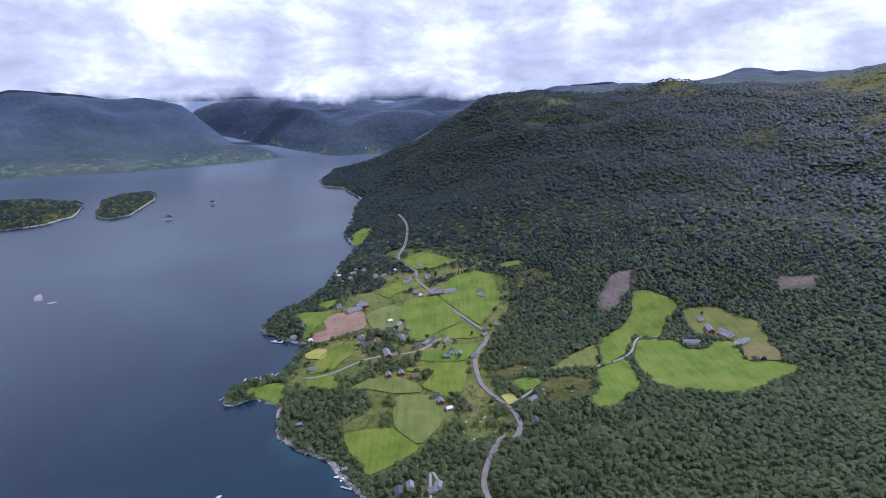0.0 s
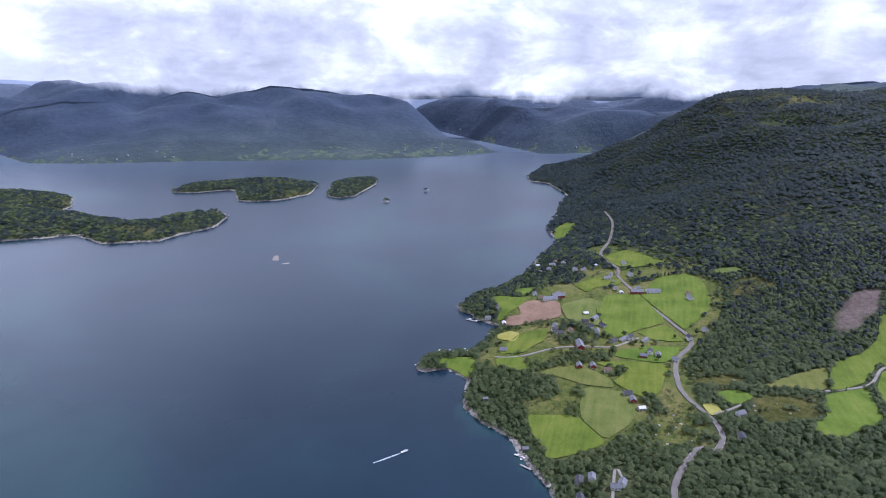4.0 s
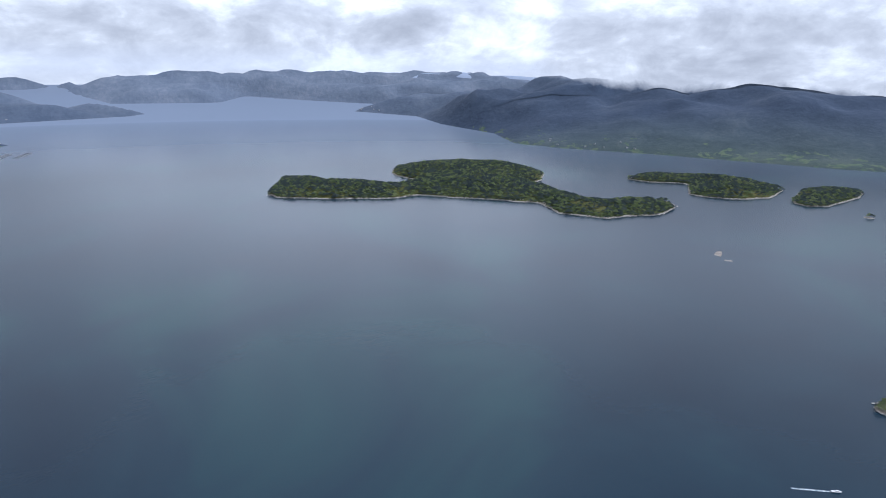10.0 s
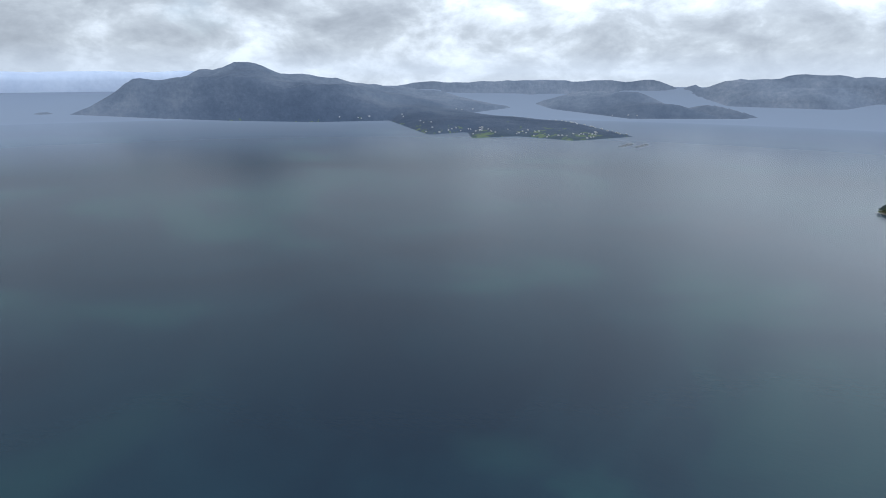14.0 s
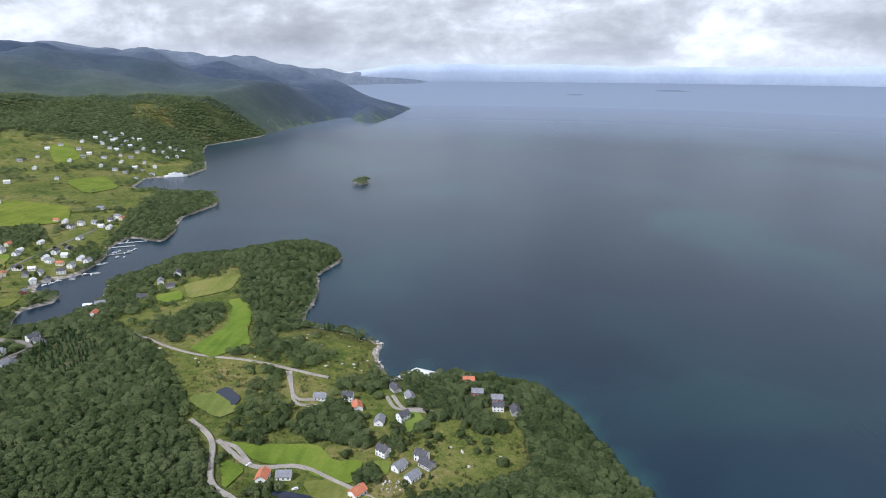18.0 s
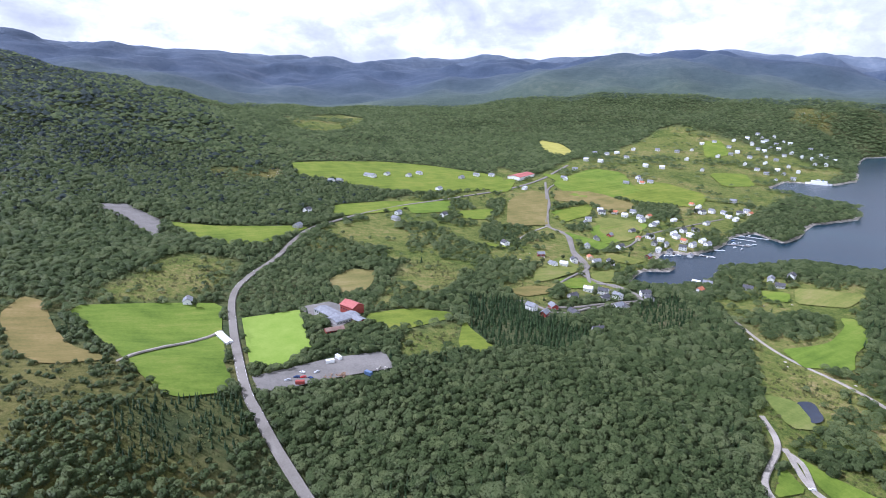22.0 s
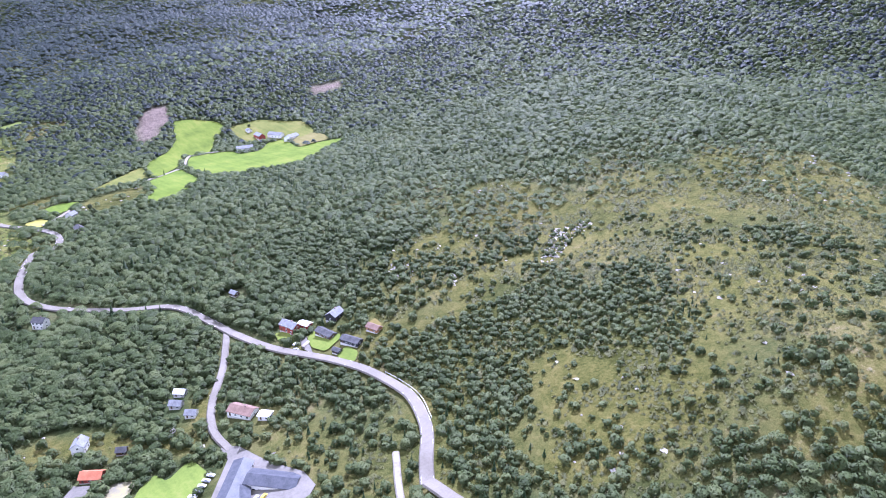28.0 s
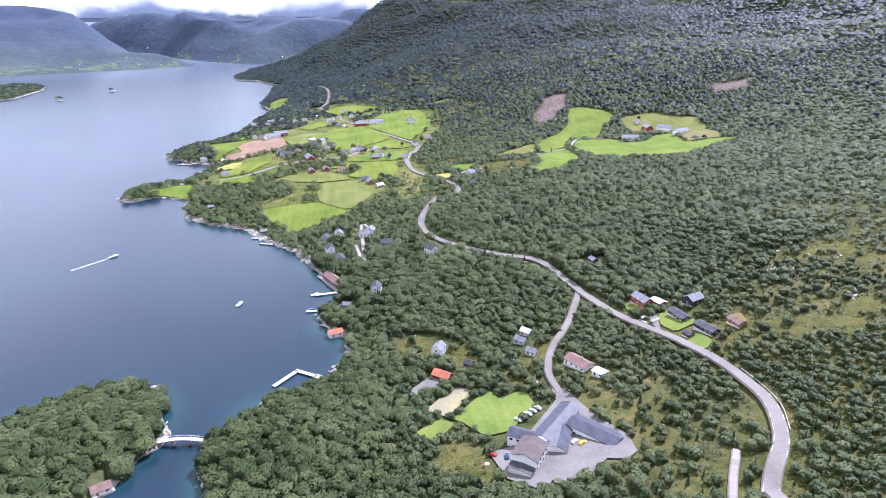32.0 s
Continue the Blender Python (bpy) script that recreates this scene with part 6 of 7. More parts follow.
at(house_kind("house", "long white house with a brown-grey low roof", "house", 15.0, 8.5, 3.0, 2.0, "white", "brown", 4), 113, 291, -60)
at(house_kind("garage", "white garage with a pale low roof", "garage", 6.5, 5.5, 2.6, 0.6, "white", "white", 2, 1, False), 120, 277, -52)
at(house_kind("house", "dark red wooden house with a slate roof", "house", 13.0, 7.5, 4.6, 2.4, "red", "slate", 3, 2), 173, 346, -74)
at(house_kind("garage", "red annexe with a white sheet roof", "garage", 8.0, 6.0, 2.8, 0.9, "red", "white", 2, 1, False), 181, 340, -68)
at(house_kind("house", "black wooden house with a grey slate roof", "house", 11.0, 7.5, 4.0, 2.4, "black", "slate", 3), 198, 329, 25)
at(house_kind("bungalow", "dark brown bungalow on a green lawn", "house", 14.0, 6.5, 2.6, 1.5, "brown", "dark", 4, 1, False), 183, 316, -80)
at(house_kind("bungalow", "black bungalow with a white porch end", "house", 13.0, 6.5, 2.6, 1.5, "black", "dark", 4, 1, False), 188, 293, -70)
at(house_kind("shed", "small black garden shed on a lawn", "shed", 5.0, 3.6, 2.2, 1.1, "black", "dark", 1, 1, False), 177, 293, -72)
at(house_kind("cabin", "orange-brown timber cabin in a dry clearing", "cabin", 9.0, 5.5, 2.5, 1.6, "timber", "brown", 2, 1, False), 204, 291, -76)
at(house_kind("boathouse", "long brown boathouse on the quay", "boathouse", 32.0, 9.0, 3.6, 2.6, "brown", "brown", 6, 1, False), -31, 466, 118, 0.8)
at(house_kind("boathouse", "small white boathouse with a red roof at the water", "boathouse", 9.0, 6.0, 2.8, 1.8, "white", "orange", 2, 1, False), -28, 378, 20, 0.6)
at(house_kind("boathouse", "white boathouse with a brown roof on the island shore", "boathouse", 8.0, 5.5, 2.6, 1.6, "white", "brown", 2, 1, False), -127, 239, 30, 0.7)
at(house_kind("boathouse", "long white boathouses at the southern cove", "boathouse", 20.0, 6.5, 3.0, 1.6, "white", "white", 5, 1, False), 24, -520, -38, 0.7)
at(house_kind("shed", "long white open shed beside the road", "shed", 24.0, 5.0, 2.8, 0.8, "white", "white", 5, 1, False), 467, -108, 5)
at(house_kind("factory_hall", "wide hall with a broad red sheet roof", "hall", 62.0, 30.0, 5.0, 3.0, "white", "red", 8, 1, False), 996, -868, -70)


def school_building():
    """The long school by the wood: wings under grey and brown roofs, glare painted on some slopes."""
    ob = new("school_building")
    tagged(ob, "large white school with grey and brown roofs, glare painted on some slopes", "school")
    def slope(l, w, h, peak, side, thick=0.28, over=0.45):
        x, y = l / 2 + over, (w / 2 + over) * side
        z = h - peak * over / (w / 2)
        v = [(i, a, b + t) for t in (0.02, thick) for i, a, b in ((-x, 0.0, h + peak), (x, 0.0, h + peak), (x, y, z), (-x, y, z))]
        return v, [(3, 2, 1, 0), (4, 5, 6, 7), (0, 1, 5, 4), (1, 2, 6, 5), (2, 3, 7, 6), (3, 0, 4, 7)]
    for name, x, y, l, w, h, peak, turn, roofs, rows in (
            ("wing", 84, 236.5, 32, 9.4, 3.4, 1.6, 48.8, ("white", "slate"), 1), ("wing", 99, 226, 25, 10.5, 4.6, 1.7, -50, ("slate", "slate"), 1),
            ("wing", 81.5, 224.5, 17, 9.0, 3.2, 1.5, 65, ("slate", "white"), 1), ("hall", 65, 214.5, 14, 11.5, 6.2, 1.9, 54, ("brown", "brown"), 2),
            ("porch", 59.6, 206.8, 4.0, 10.5, 2.9, 0.5, 54, ("dark", "dark"), 1), ("wing", 64.5, 229.5, 10, 7.5, 3.3, 1.8, -31, ("slate", "slate"), 1)):
        block = part(name, moved(gable_walls(l, w, h, peak, 4.0), x - 80, y - 230, 0, turn), WALL["white"], ob)
        for side, roof in zip((-1, 1), roofs):
            part("roof", moved(slope(l, w, h, peak, side), x - 80, y - 230, 0, turn), SCHOOL_ROOF[roof], block)
        n = int(l // 3)
        for r in range(rows):
            for k in range(n):
                for s in (-1, 1):
                    q = moved(box((k + 0.5) / n * l - l / 2, s * (w / 2 + 0.03), 1.7 + 2.6 * r, 1.5, 0.08, 1.2), x - 80, y - 230, 0, turn)
                    part("window", q, PANE, block)
    ob.matrix_basis = pose(80, 230, land_z(80, 230) + 0.6)
    for q in ((97, 221), (103, 212), (91, 231), (86, 246), (76, 238), (96, 254), (94, 240), (85, 231), (67, 219), (62, 233), (60, 210)):
        CLEAR.append((*q, 11.0))


# the white entry is a paler slate: roof glare put into the colour
SCHOOL_ROOF = dict(ROOF, slate=mottled("dark_slate", (0.050, 0.054, 0.066), (0.095, 0.10, 0.118), 3.0, 0.5, 0.5, 0.5, 0.06), white=mottled("glare_paled_slate", (0.12, 0.125, 0.132), (0.18, 0.185, 0.192), 5.0, 0.6, 0.6, 0.3, 0.03),
                   brown=mottled("brown_grey_sheets", (0.085, 0.070, 0.060), (0.135, 0.115, 0.102), 3.0, 0.6, 0.6, 0.5, 0.05))


def valley_school():
    ob = new("school_building")
    tagged(ob, "low grey school with a bright red roofed hall", "school")
    for name, x, y, l, w, h, peak, turn, wall, roof in (("wing", 470, -200, 34, 12, 3.4, 1.2, 10, "grey", "slate"), ("wing", 455, -205, 24, 14, 3.6, 1.3, 100, "grey", "slate"), ("hall", 474, -222, 17, 13, 5.0, 3.0, 15, "red", "red"), ("wing", 436, -188, 15, 7, 3.2, 1.4, 80, "red", "brown"), ("wing", 445, -214, 12, 8, 3.2, 1.2, 10, "red", "slate")):
        block = part(name, moved(gable_walls(l, w, h, peak, 4.0), x - 460, y + 205, 0, turn), WALL[wall], ob)
        part("roof", moved(gable_roof(l, w, h, peak), x - 460, y + 205, 0, turn), ROOF[roof], block)
        n = int(l // 3)
        for k in range(n):
            for s in (-1, 1):
                part("window", moved(box((k + 0.5) / n * l - l / 2, s * (w / 2 + 0.03), 1.7, 1.5, 0.08, 1.2), x - 460, y + 205, 0, turn), PANE, block)
    ob.matrix_basis = pose(460, -205, land_z(460, -205) + 0.8)
    for q in ((470, -200), (485, -198), (455, -205), (474, -222), (436, -188), (445, -214)):
        CLEAR.append((*q, 13.0))


school_building()
valley_school()


# ---- boats, jetties, bridge ----
def boat(label, l, colour, cabin=True):
    ob = new("motorboat")
    tagged(ob, label, "boat", "boats on the fjord")
    w = l * 0.17
    st = [(-0.5, 0.85, 0.0), (-0.1, 1.0, 0.02), (0.25, 0.85, 0.10), (0.42, 0.45, 0.22), (0.5, 0.0, 0.32)]
    v, f = [], []
    for t, b, up in st:
        v += [(t * l, -b * w, 0.75 + up), (t * l, -b * w * 0.55, -0.25), (t * l, b * w * 0.55, -0.25), (t * l, b * w, 0.75 + up), (t * l, b * w * 0.82, 0.70 + up), (t * l, -b * w * 0.82, 0.70 + up)]
    for k in range(4):
        f += [(k * 6 + i, (k + 1) * 6 + i, (k + 1) * 6 + (i + 1) % 6, k * 6 + (i + 1) % 6) for i in range(6)]
    f += [(0, 1, 2, 3, 4, 5)]
    part("hull", (v, f), colour, ob)
    if cabin:
        part("cabin", box(l * 0.06, 0, 1.15, l * 0.30, w * 1.2, 1.0, 0.2), FRAME, ob)
        part("windscreen", box(l * 0.06, 0, 1.35, l * 0.305, w * 1.22, 0.35, 0.2), PANE, ob)
    part("outboard_motor", box(-l * 0.53, 0, 0.6, 0.4, 0.35, 0.9, 0.1), RUBBER, ob)
    return ob


HULL_WHITE = plain("white_hull", (0.80, 0.80, 0.78), 0.3, grain=0.03)
HULL_BLUE = plain("blue_hull", (0.10, 0.16, 0.28), 0.3)


def moor(first, rows):
    for k, (x, y, turn) in enumerate(rows):
        m = pose(x, y, 0.05, 0, 0, turn)
        if k:
            copy_thing(first, m)
        else:
            first.matrix_basis = m


rb = random.Random(12)
BAY_BOATS = [(508, -834), (503, -839), (505, -790), (495, -790), (490, -795), (518, -892), (515, -901), (501, -890), (499, -902), (496, -911), (503, -871), (492, -871), (524, -763), (527, -753), (532, -746), (531, -956), (535, -943)]
moor(boat("white motorboat moored at a pontoon", 8.0, HULL_WHITE), [(-102, 436, 70), (-46, 447, 20), (-107, 584, 40)] + [(-284 + 7 * k, 806 + 3.2 * k + rb.uniform(-2, 2), rb.uniform(60, 110)) for k in range(8)] + [(-276, 938, 30), (-262, 938, 40)]
     + [(x, y, 35 + 25 * (k % 4) + rb.uniform(-8, 8)) for k, (x, y) in enumerate(BAY_BOATS)])
moor(boat("small blue open boat beside a jetty", 5.5, HULL_BLUE, False), [(-43, 478, 110), (-48, 421, 10), (-96, 570, 60), (34, -521, 30), (44, -512, 80), (-62, 538, 40), (515, -890, 15), (528, -905, 40)])
runner = boat("white motorboat speeding with a foaming wake", 9.0, HULL_WHITE)
runner.matrix_basis = pose(-234, 552, 0.2, -4, 0, 52)


def foam_build(t, b, place):
    a = noise_node(t, place, 1 / 2.2, 6.0, 0.7)
    link(t, ramp_node(t, a, (0.42, (0.03, 0.09, 0.11)), (0.58, (0.82, 0.86, 0.87))), b.inputs["Base Color"])
    b.inputs["Roughness"].default_value = 0.6


FOAM = material("wake_foam", foam_build)


def wake(x, y, turn, length):
    v, f = [], []
    for k in range(24):
        u = k / 23
        w = 0.4 + 1.5 * u ** 0.6 * (1 - 0.8 * u) + 0.25 * math.sin(k * 2.1)
        v += [(-u * length, -w, 0.0), (-u * length, w, 0.0)]
    f = [(2 * k, 2 * k + 1, 2 * k + 3, 2 * k + 2) for k in range(23)]
    ob = mesh_object("wake", v, f, FOAM)
    ob.matrix_basis = pose(x, y, 0.12, 0, 0, turn)
    tagged(ob, "white foaming wake trailing behind the speeding boat", "wake", kind="structure")


wake(-237, 548, 52, 34)


def deck(name, label, pts, width, mat, height=0.9, posts=True):
    """A plank deck on posts along a line over the water."""
    ob = new(name)
    tagged(ob, label, "jetty")
    for k in range(len(pts) - 1):
        a, b = Vector(pts[k]), Vector(pts[k + 1])
        l, turn, mid = (b - a).length, math.degrees(math.atan2(b.y - a.y, b.x - a.x)), (a + b) / 2
        part("deck", moved(box(0, 0, height, l + (width if k else 0.0), width, 0.3), mid.x, mid.y, 0, turn), mat, ob)
        n = max(2, int(l // 6))
        for i in range(n + 1 if posts else 0):
            for s in (-1, 1):
                part("post", moved(box(-l / 2 + l * i / n, s * width * 0.42, height - 1.2, 0.3, 0.3, 3.2, 0.06), mid.x, mid.y, 0, turn), WOOD, ob)
    return ob


deck("jetty", "white concrete breakwater jetty bent at an angle", [(-61, 318), (-49, 334), (-38, 327)], 2.6, CONCRETE)
deck("jetty", "weathered wooden jetty with a wide landing", [(-38, 327), (-26, 320)], 4.2, WOOD)
deck("jetty", "pale floating pontoon off the boathouse quay", [(-46, 445), (-28, 449)], 2.4, CONCRETE)
deck("jetty", "short white pontoon at a rocky point", [(-51, 417), (-42, 417)], 2.2, CONCRETE)
deck("jetty", "wooden quay along the long boathouse", [(-46, 484), (-36, 462), (-30, 452)], 3.0, WOOD)
deck("jetty", "small wooden jetty below the green field", [(-108, 572), (-95, 567)], 2.4, WOOD)
deck("jetty", "small white pontoon with a moored boat", [(-118, 588), (-104, 586)], 2.4, CONCRETE)
deck("jetty", "long pontoon of the northern marina", [(-284, 800), (-252, 812), (-236, 830)], 2.4, CONCRETE)
deck("jetty", "wooden jetty below the wooded cape", [(-282, 936), (-262, 932)], 3.0, WOOD)
deck("jetty", "long marina pontoon with rows of boats", [(536, -918), (505, -930)], 2.4, CONCRETE)
deck("jetty", "second marina pontoon with rows of boats", [(530, -945), (500, -958)], 2.4, CONCRETE)
deck("jetty", "outer marina pontoon with rows of boats", [(534, -975), (504, -990)], 2.4, CONCRETE)
deck("jetty", "wooden pier reaching into the bay", [(522, -876), (494, -896)], 3.0, WOOD)
deck("jetty", "wooden pier with a boat landing in the bay", [(522, -778), (490, -798)], 3.0, WOOD)
deck("jetty", "quay of the boathouses in the southern cove", [(10, -524), (34, -534), (50, -516)], 3.2, CONCRETE)


def footbridge():
    """A low arched bridge from the wooded islet to the shore."""
    ob = new("footbridge")
    tagged(ob, "pale arched footbridge across the narrow sound", "bridge")
    n, l = 14, 24.0
    v, f = [], []
    for k in range(n + 1):
        x, z = -l / 2 + l * k / n, 2.0 + 1.6 * math.sin(math.pi * k / n)
        v += [(x, -1.2, z), (x, 1.2, z), (x, 1.2, z - 0.35), (x, -1.2, z - 0.35)]
    for k in range(n):
        f += [(4 * k + i, 4 * k + (i + 1) % 4, 4 * k + 4 + (i + 1) % 4, 4 * k + 4 + i) for i in range(4)]
    part("deck", (v, f), CONCRETE, ob)
    for s in (-1.15, 1.15):
        rail = [moved(box(0, 0, 0, l / n + 0.1, 0.10, 0.12), -l / 2 + l * (k + 0.5) / n, s, 3.05 + 1.6 * math.sin(math.pi * (k + 0.5) / n)) for k in range(n)]
        part("handrail", joined(*rail), FRAME, ob)
        for k in range(0, n + 1, 2):
            part("post", box(-l / 2 + l * k / n, s, 2.5 + 1.6 * math.sin(math.pi * k / n), 0.1, 0.1, 1.1), FRAME, ob)
    for x in (-l / 2, l / 2, -4.0, 4.0):
        part("pier", box(x, 0, 0.4, 1.4, 2.6, 4.0, 0.3), STONE, ob)
    ob.matrix_basis = pose(-100.5, 270.5, 0, 0, 0, -3)


footbridge()


def ferry():
    ob = new("ferry")
    tagged(ob, "white car ferry lying at the far quay", "ferry")
    hull = joined(box(0, 0, 1.6, 44, 12, 4.2, 2.0), box(0, 0, 1.6, 56, 8, 4.0, 3.5))
    part("hull", hull, HULL_WHITE, ob)
    part("superstructure", box(0, 0, 6.0, 34, 10.5, 4.6, 0.8), FRAME, ob)
    part("bridge", box(2, 0, 9.6, 9, 9, 2.6, 0.6), FRAME, ob)
    part("windows", box(2, 0, 9.9, 9.1, 9.1, 0.9, 0.6), PANE, ob)
    part("funnel", box(-8, 0, 10, 3, 3, 3.4, 0.6), HULL_BLUE, ob)
    ob.matrix_basis = pose(716, -1556, 0.3, 0, 0, 23)


ferry()


def fish_pen():
    ob = new("fish_pen")
    tagged(ob, "square floating fish farm pen with a walkway", "fish pen", "pens of the fish farm")
    for k in range(4):
        part("walkway", moved(box(0, 11.5, 0.7, 25, 2.0, 0.9), 0, 0, 0, 90 * k), STEEL, ob)
        part("railing", moved(box(0, 10.6, 1.9, 23, 0.25, 0.25), 0, 0, 0, 90 * k), STEEL, ob)
    return ob


pen = fish_pen()
for k in range(12):
    x, y = -3040 - 27 * (k % 6), -290 + 68 * (k // 6) + 6 * (k % 6)
    px, py, pz = (float(q[0]) for q in draw_in(np.array([x], float), np.array([y], float), np.array([0.0])))
    if k:
        copy_thing(pen, pose(px, py, pz + 0.4, 0, 0, -12))
    else:
        pen.matrix_basis = pose(px, py, pz + 0.4, 0, 0, -12)


# ---- ponds ----
def pond(label, cx, cy, rx, ry, turn, wave):
    z = min(land_z(cx + rx * math.cos(a), cy + ry * math.sin(a)) for a in np.linspace(0, 6.28, 12)) + 1.3
    pts = []
    for k in range(40):
        a = k / 40 * 2 * math.pi
        r = 1 + wave * math.sin(3 * a + 1) + wave * 0.6 * math.sin(5 * a)
        pts.append((rx * r * math.cos(a), ry * r * math.sin(a), 0.0))
    ob = mesh_object("pond", pts, [tuple(range(40))], POND)
    ob.matrix_basis = pose(cx, cy, z, 0, 0, turn)
    tagged(ob, label, "pond", kind="structure")
    CLEAR.append((cx, cy, max(rx, ry)))


def pond_build(t, b, place):
    a = noise_node(t, place, 1 / 5.0, 4.0, 0.6)
    link(t, ramp_node(t, a, (0.35, (0.006, 0.010, 0.022)), (0.65, (0.014, 0.022, 0.040))), b.inputs["Base Color"])
    b.inputs["Roughness"].default_value = 0.07
    bump(t, b, noise_node(t, place, 2.0, 3.0), 0.05, 0.1)


POND = material("still_dark_water", pond_build)
pond("dark still pond in the rough pasture", 186, -453, 9, 16, 35, 0.08)
pond("dark stream pool between green lawns", 98, -328, 16, 5, -20, 0.16)


# ---- cars, guard rail, yard things ----
def car(label, paint):
    ob = new("car")
    tagged(ob, label, "car", "parked cars")
    prof = [(-2.1, 0.35), (2.1, 0.35), (2.15, 0.75), (1.0, 0.95), (0.45, 1.42), (-1.2, 1.45), (-2.0, 0.98), (-2.15, 0.7)]
    v = [(x, s * (0.86 if z < 1.2 else 0.70), z) for s in (-1, 1) for x, z in prof]
    f = [tuple(range(7, -1, -1)), tuple(range(8, 16))] + [(k, (k + 1) % 8, (k + 1) % 8 + 8, k + 8) for k in range(8)]
    part("body", (v, f), paint, ob)
    part("windows", box(-0.35, 0, 1.18, 2.0, 1.60, 0.36, 0.25), PANE, ob)
    ring = [(0.33 * math.cos(a), 0.33 * math.sin(a)) for a in np.linspace(0, 2 * math.pi, 12, endpoint=False)]
    for x in (-1.35, 1.35):
        for y in (-0.82, 0.82):
            w = ([(x + a, y + s * 0.11, 0.33 + b) for s in (-1, 1) for a, b in ring], [tuple(range(12)), tuple(range(23, 11, -1))] + [(k, k + 12, (k + 1) % 12 + 12, (k + 1) % 12) for k in range(12)])
            wheel = part("wheel", w, RUBBER, ob)
            part("rim", box(x, y * 1.07, 0.33, 0.36, 0.22, 0.36, 0.1), STEEL, wheel)
    return ob


def park(first, rows):
    for k, (x, y, turn) in enumerate(rows):
        m = pose(x, y, land_z(x, y) + 0.5, 0, 0, turn)
        if k:
            copy_thing(first, m)
        else:
            first.matrix_basis = m


def paint(name, colour):
    return plain(name, colour, 0.25, 0.2, 0.03)


park(car("white car parked on the gravel", paint("white_paint", (0.75, 0.75, 0.74))), [(68, 248, 130), (74, 252, 130), (80, 256, 130), (88, 222, 40), (66, 210, 60), (166, 326, 20), (357, -150, 80), (376, -137, 30), (240, -104, 90), (138, -362, 40), (100, -338, 20)])
park(car("silver car parked on the gravel", paint("silver_paint", (0.45, 0.46, 0.48))), [(71, 250, 130), (77, 254, 130), (163, 320, 110), (369, -124, 70), (372, -146, 100), (490, -205, 10), (495, -200, 10)])
park(car("dark blue car parked on the yard", paint("blue_paint", (0.03, 0.06, 0.16))), [(56, 219, 80), (371, -131, 60), (366, -139, 20)])
park(car("red car parked beside the school lawn", paint("red_paint", (0.42, 0.03, 0.03))), [(50, 222, 150), (369, -135, 70)])
park(car("yellow car parked before the school wing", paint("yellow_paint", (0.70, 0.52, 0.05))), [(91, 220, 30)])


def container(label, mat, x, y, turn):
    ob = new("container")
    tagged(ob, label, "container", "containers in the yard")
    ring = [(-3 + 0.25 * k, -1.2 - 0.05 * (k % 2)) for k in range(25)] + [(3 - 0.25 * k, 1.2 + 0.05 * (k % 2)) for k in range(25)]
    n = len(ring)
    part("body", ([(a, b, z) for z in (0.0, 2.6) for a, b in ring], [tuple(range(n - 1, -1, -1)), tuple(range(n, 2 * n))] + [(k, (k + 1) % n, (k + 1) % n + n, k + n) for k in range(n)]), mat, ob)
    part("door", joined(box(3.04, -0.6, 1.3, 0.08, 1.1, 2.4), box(3.04, 0.6, 1.3, 0.08, 1.1, 2.4)), STEEL, ob)
    at(ob, x, y, turn, land_z(x, y) + 0.5)


container("blue steel container at the yard's edge", HULL_BLUE, 352, -176, 20)
container("white steel container in the gravel yard", FRAME, 381, -160, 75)
container("white steel container beside the timber", FRAME, 384, -168, 10)
container("rusty red container in the gravel yard", WALL["red"], 362, -130, 60)


def heap(label, mat, x, y, r, h, seed):
    """A pile of stones or timber."""
    rng = random.Random(seed)
    bm = bmesh.new()
    for k in range(26):
        a, d = rng.uniform(0, 6.28), r * math.sqrt(rng.random())
        s = rng.uniform(0.4, 1.1)
        m = Matrix.Translation((d * math.cos(a), d * math.sin(a), h * (1 - d / r) * rng.random())) @ Euler((rng.random(), rng.random(), rng.random() * 3)).to_matrix().to_4x4() @ Matrix.Diagonal((s, s * 0.8, s * 0.6, 1))
        bmesh.ops.create_icosphere(bm, subdivisions=1, radius=1.0, matrix=m)
    me = bpy.data.meshes.new("rubble_heap")
    bm.to_mesh(me)
    bm.free()
    me.materials.append(mat)
    at(tagged(new("rubble_heap", me), label, "heap"), x, y, 0, land_z(x, y) + 0.4)


heap("pale heap of quarried stones on the yard", SOIL["rock"], 353, -188, 5, 2.5, 1)
heap("brown heap of soil and stones on the yard", SOIL["ploughed"], 362, -152, 5, 2.0, 2)
heap("reddish heap of gravel beside parked machines", SOIL["ploughed"], 360, -160, 4, 1.6, 3)
heap("grey heap of boulders below the houses", SOIL["rock"], 38, -345, 7, 2.0, 4)


def guard_rail(pts, side):
    line = spline(pts, 4.0)
    ob = new("guard_rail")
    tagged(ob, "galvanised steel guard rail along the road bend", "guard rail")
    v, f = ribbon(line, (side, side + 0.12), 1.25)
    w, g = ribbon(line, (side, side + 0.12), 0.90)
    n = len(line)
    f = f + [tuple(i + 2 * n for i in q) for q in g] + [(2 * k, 2 * k + 2, 2 * n + 2 * k + 2, 2 * n + 2 * k) for k in range(n - 1)] + [(2 * k + 1, 2 * n + 2 * k + 1, 2 * n + 2 * k + 3, 2 * k + 3) for k in range(n - 1)]
    part("rail", (v + w, f), STEEL, ob)
    for x, y, z in v[::2]:
        part("post", box(x, y, z - 0.7, 0.12, 0.12, 1.5), STEEL, ob)


guard_rail([(179, 250), (180, 236), (178, 218), (170, 200)], -4.2)


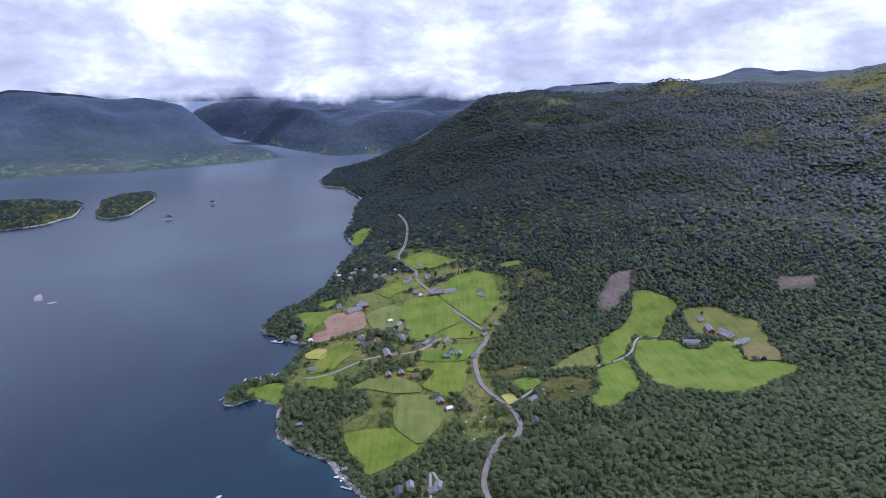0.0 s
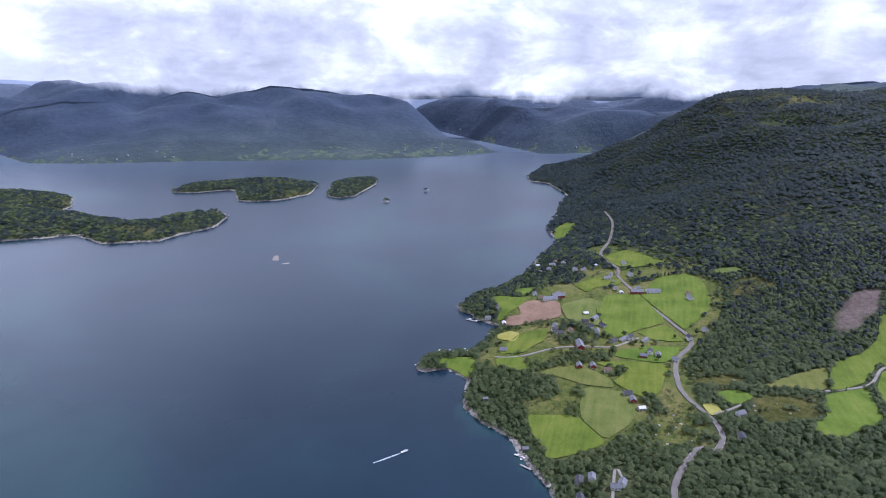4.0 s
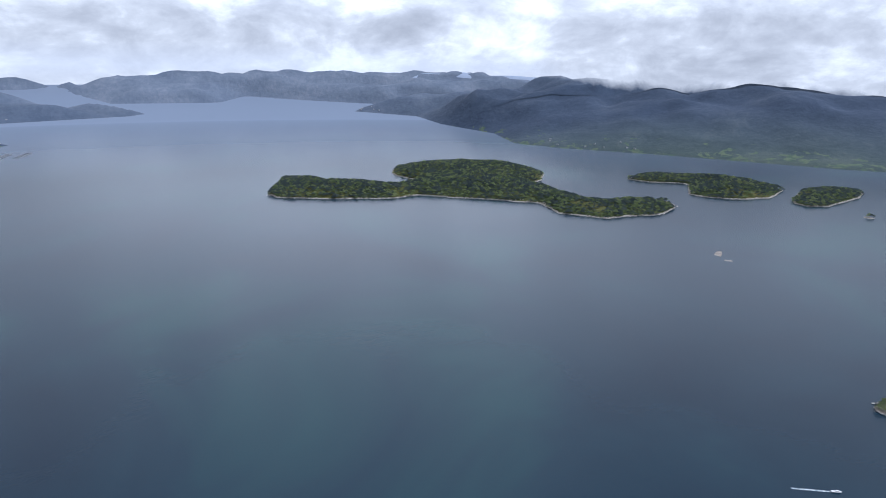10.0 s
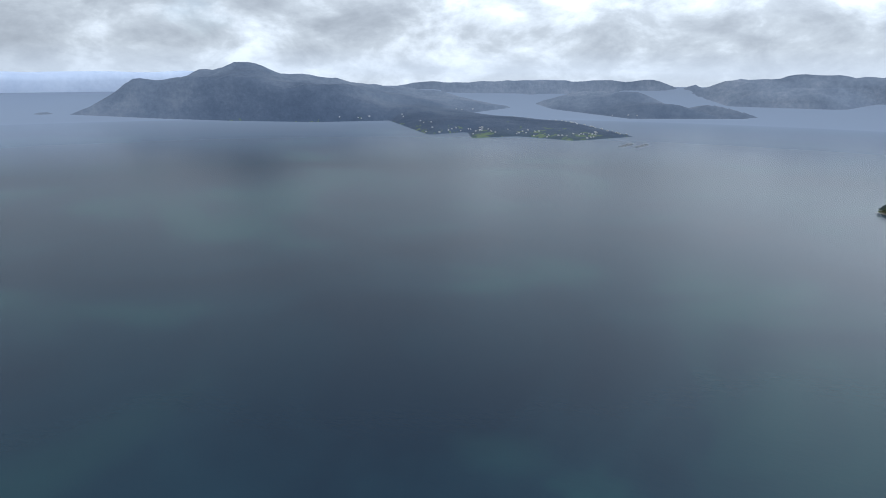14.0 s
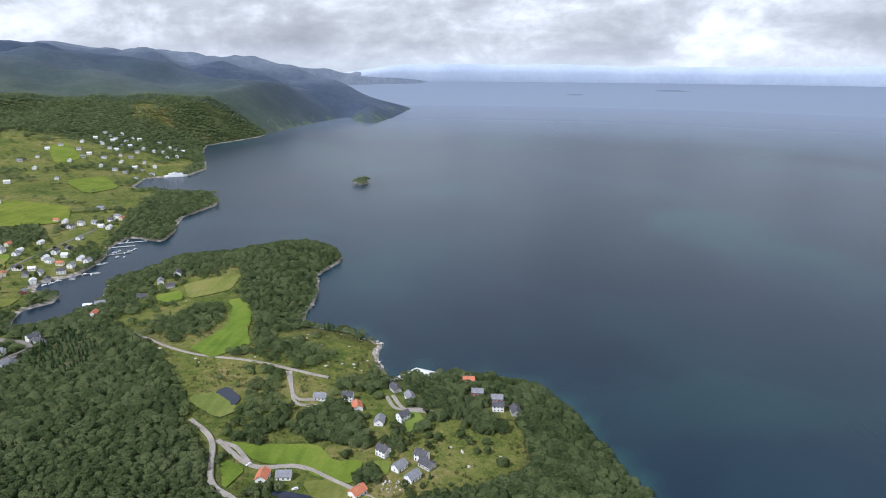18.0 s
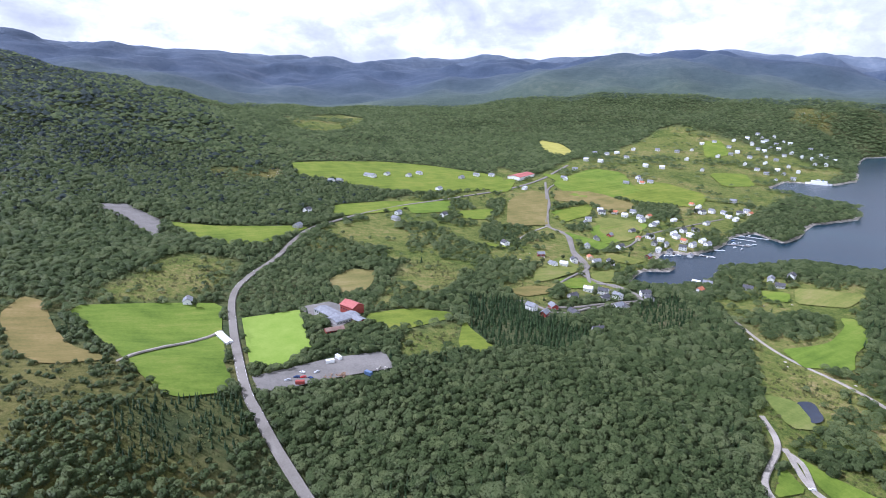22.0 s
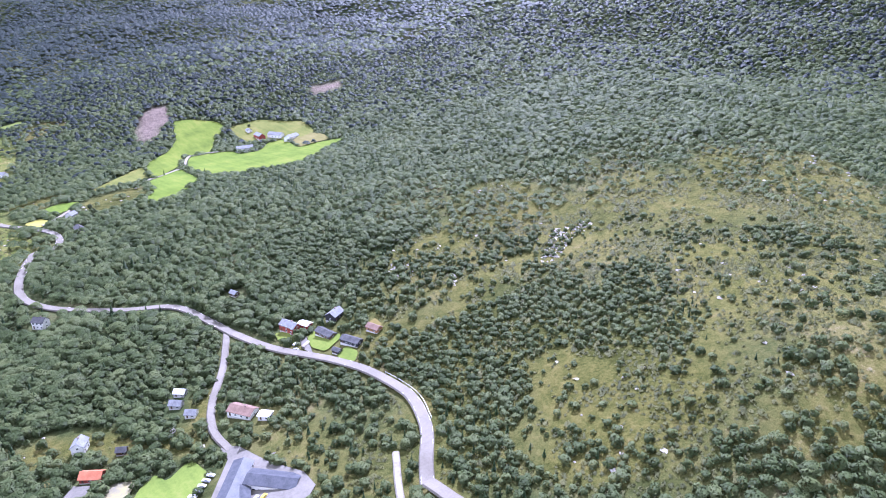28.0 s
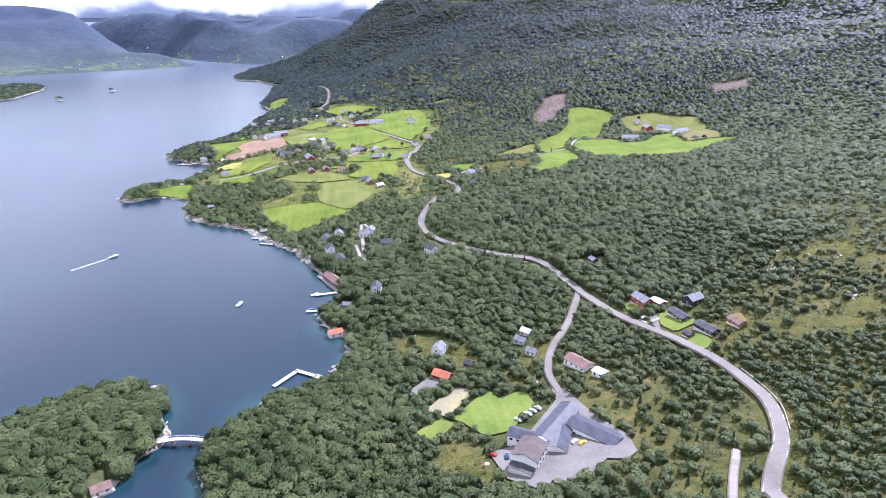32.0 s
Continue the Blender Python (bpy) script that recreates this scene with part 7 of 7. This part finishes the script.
def edge_lines(pts, width):
    """White dashes along both edges of the main road."""
    line = spline(pts, 4.0)
    shapes = []
    for k in range(0, len(line) - 1, 2):
        for o in (-width / 2 + 0.35, width / 2 - 0.5):
            shapes.append(ribbon(line[k:k + 2], (o, o + 0.16), 0.56))
    ob = mesh_object("road_marking", *joined(*shapes), FRAME)
    tagged(ob, "white dashed edge lines on the asphalt road", "road marking", kind="stuff")


edge_lines([(-25, 1113), (7, 1039), (45, 972), (72, 917), (51, 850), (51, 786), (60, 745), (88, 691), (95, 658), (87, 630), (68, 627)], 6.4)
edge_lines([(68, 627), (46, 560), (58, 516), (98, 472), (129, 446), (140, 406), (145, 380), (155, 333), (170, 290), (178, 263), (180, 236), (178, 218), (167, 194), (151, 175), (142, 163)], 6.4)
edge_lines([(232, -96), (270, -95), (304, -93), (334, -93), (377, -97), (496, -123), (570, -144), (615, -173), (678, -226), (731, -266)], 6.4)


# ---- rock slabs on the moor and along the shores ----
def outcrops():
    rng = np.random.default_rng(9)
    spots = []
    for kind, poly, (x0, x1, y0, y1) in COVERS:
        if kind in ("rock", "heath"):
            n = int((x1 - x0) * (y1 - y0) * (0.10 if kind == "rock" else 0.0022))
            x, y = rng.uniform(x0, x1, n), rng.uniform(y0, y1, n)
            k = inside(x, y, poly)
            spots.append(np.stack([x[k], y[k], np.full(k.sum(), 1.0)], 1))
    for line, step in ((SHORE_VILLAGE, 3.0), (SHORE_SOUTH, 3.5), (SHORE_NORTH[12:], 4.0), (BRIDGE_ISLAND + BRIDGE_ISLAND[:1], 2.5), (BIG_ISLAND[:12], 7.0)):
        p = np.array([(q.x, q.y) for q in spline(line, step)])
        p = np.concatenate([p + rng.normal(0, 2.6, p.shape) for _ in range(2)])
        spots.append(np.stack([p[:, 0], p[:, 1], np.full(len(p), 1.2)], 1))
    s = np.concatenate(spots)
    z = ground_height(s[:, 0], s[:, 1])
    keep = z > -1.2
    s, z = s[keep], z[keep]
    n = len(s)
    size = rng.uniform(0.7, 2.3, (n, 1, 1)) * s[:, 2][:, None, None] * np.stack([rng.uniform(0.7, 1.5, n), rng.uniform(0.6, 1.2, n), rng.uniform(0.35, 0.6, n)], 1)[:, None, :]
    a = rng.uniform(0, 6.28, n)
    v = OCTA[None] * rng.uniform(0.7, 1.2, (n, 6, 1)) * size
    x = v[..., 0] * np.cos(a)[:, None] - v[..., 1] * np.sin(a)[:, None] + s[:, :1]
    y = v[..., 0] * np.sin(a)[:, None] + v[..., 1] * np.cos(a)[:, None] + s[:, 1:2]
    zz = v[..., 2] + z[:, None] + 0.1
    ob = fast_mesh("rocks", np.stack([x, y, zz], 2).reshape(-1, 3), (OCTA_FACES[None] + (np.arange(n) * 6)[:, None, None]).reshape(-1, 3), SOIL["rock"])
    tagged(ob, "pale grey boulders on the moor and shore", "rocks", kind="stuff")


outcrops()


# ---- single trees beside the fields ----
def single_tree(seed, tall):
    rng = np.random.default_rng(seed)
    ob = new("tree")
    tagged(ob, "broad leafy green tree at a field's edge", "tree", "trees between the fields")
    v, f = [], []
    limbs = [((0, 0, -0.5), (0.05, 0, tall * 0.62), 0.26, 0.09)] + [((0, 0, tall * 0.3), (tall * 0.2 * math.cos(k * 1.7), tall * 0.2 * math.sin(k * 1.7), tall * (0.5 + 0.06 * k)), 0.12, 0.04) for k in range(5)]
    for a, b, r, q in limbs:
        n = len(v)
        for p, s in ((a, r), (b, q)):
            v += [(p[0] + s * math.cos(i * 1.257), p[1] + s * math.sin(i * 1.257), p[2]) for i in range(5)]
        f += [(n + i, n + (i + 1) % 5, n + 5 + (i + 1) % 5, n + 5 + i) for i in range(5)]
    part("trunk", (v, f), BARK, ob)
    cv, cf = [], []
    for k in range(60):
        a, u = rng.uniform(0, 6.283), rng.uniform(-1, 1)
        d = rng.uniform(0.55, 1.0)
        c = np.array([math.cos(a) * math.sqrt(1 - u * u) * d * tall * 0.33, math.sin(a) * math.sqrt(1 - u * u) * d * tall * 0.33, tall * (0.62 + 0.32 * u * d)])
        q = OCTA * rng.uniform(0.7, 1.3, (6, 1)) * tall * rng.uniform(0.06, 0.11)
        cf += [tuple(int(i) + len(cv) for i in t) for t in OCTA_FACES]
        cv += [tuple(p) for p in q + c]
    part("crown", (cv, cf), LEAF, ob)
    return ob


def plant_singles():
    rng = random.Random(5)
    spots = [(x + rng.uniform(-22, 22), y + rng.uniform(-22, 22)) for x, y in NEAR_WHITE + BAY_WHITE + GREY for _ in range(2)]
    spots = [q for q in spots if land_z(*q) > 1.5 and min(math.dist(q, c[:2]) for c in CLEAR) > 8.5]
    free = open_ground(np.array([q[0] for q in spots]), np.array([q[1] for q in spots]))[0]
    firsts = [single_tree(k, (8.0, 9.5, 11.0, 7.0)[k]) for k in range(4)]
    used = set()
    for k, (q, shut) in enumerate(zip(spots, free)):
        if shut and k % 3:
            continue
        m = pose(q[0], q[1], land_z(*q), 0, 0, rng.uniform(0, 360))
        if k % 4 in used:
            copy_thing(firsts[k % 4], m)
        else:
            firsts[k % 4].matrix_basis = m
            used.add(k % 4)


plant_singles()
PLANTATIONS = [[(478, -354), (453, -396), (344, -394), (333, -343), (344, -302), (342, -287), (393, -293)], [(288, -15), (335, -14), (360, -56), (357, -89), (309, -82), (296, -51)], [(456, -331), (473, -365), (406, -382), (350, -402), (324, -338), (358, -288)], [(391, -511), (406, -595), (345, -544), (326, -482), (351, -473)]]
CLEAR += [(-893, 1700, 30.0), (-785, 1123, 34.0), (-738, 1108, 34.0)]
grow_woods()
grow_shrubs()
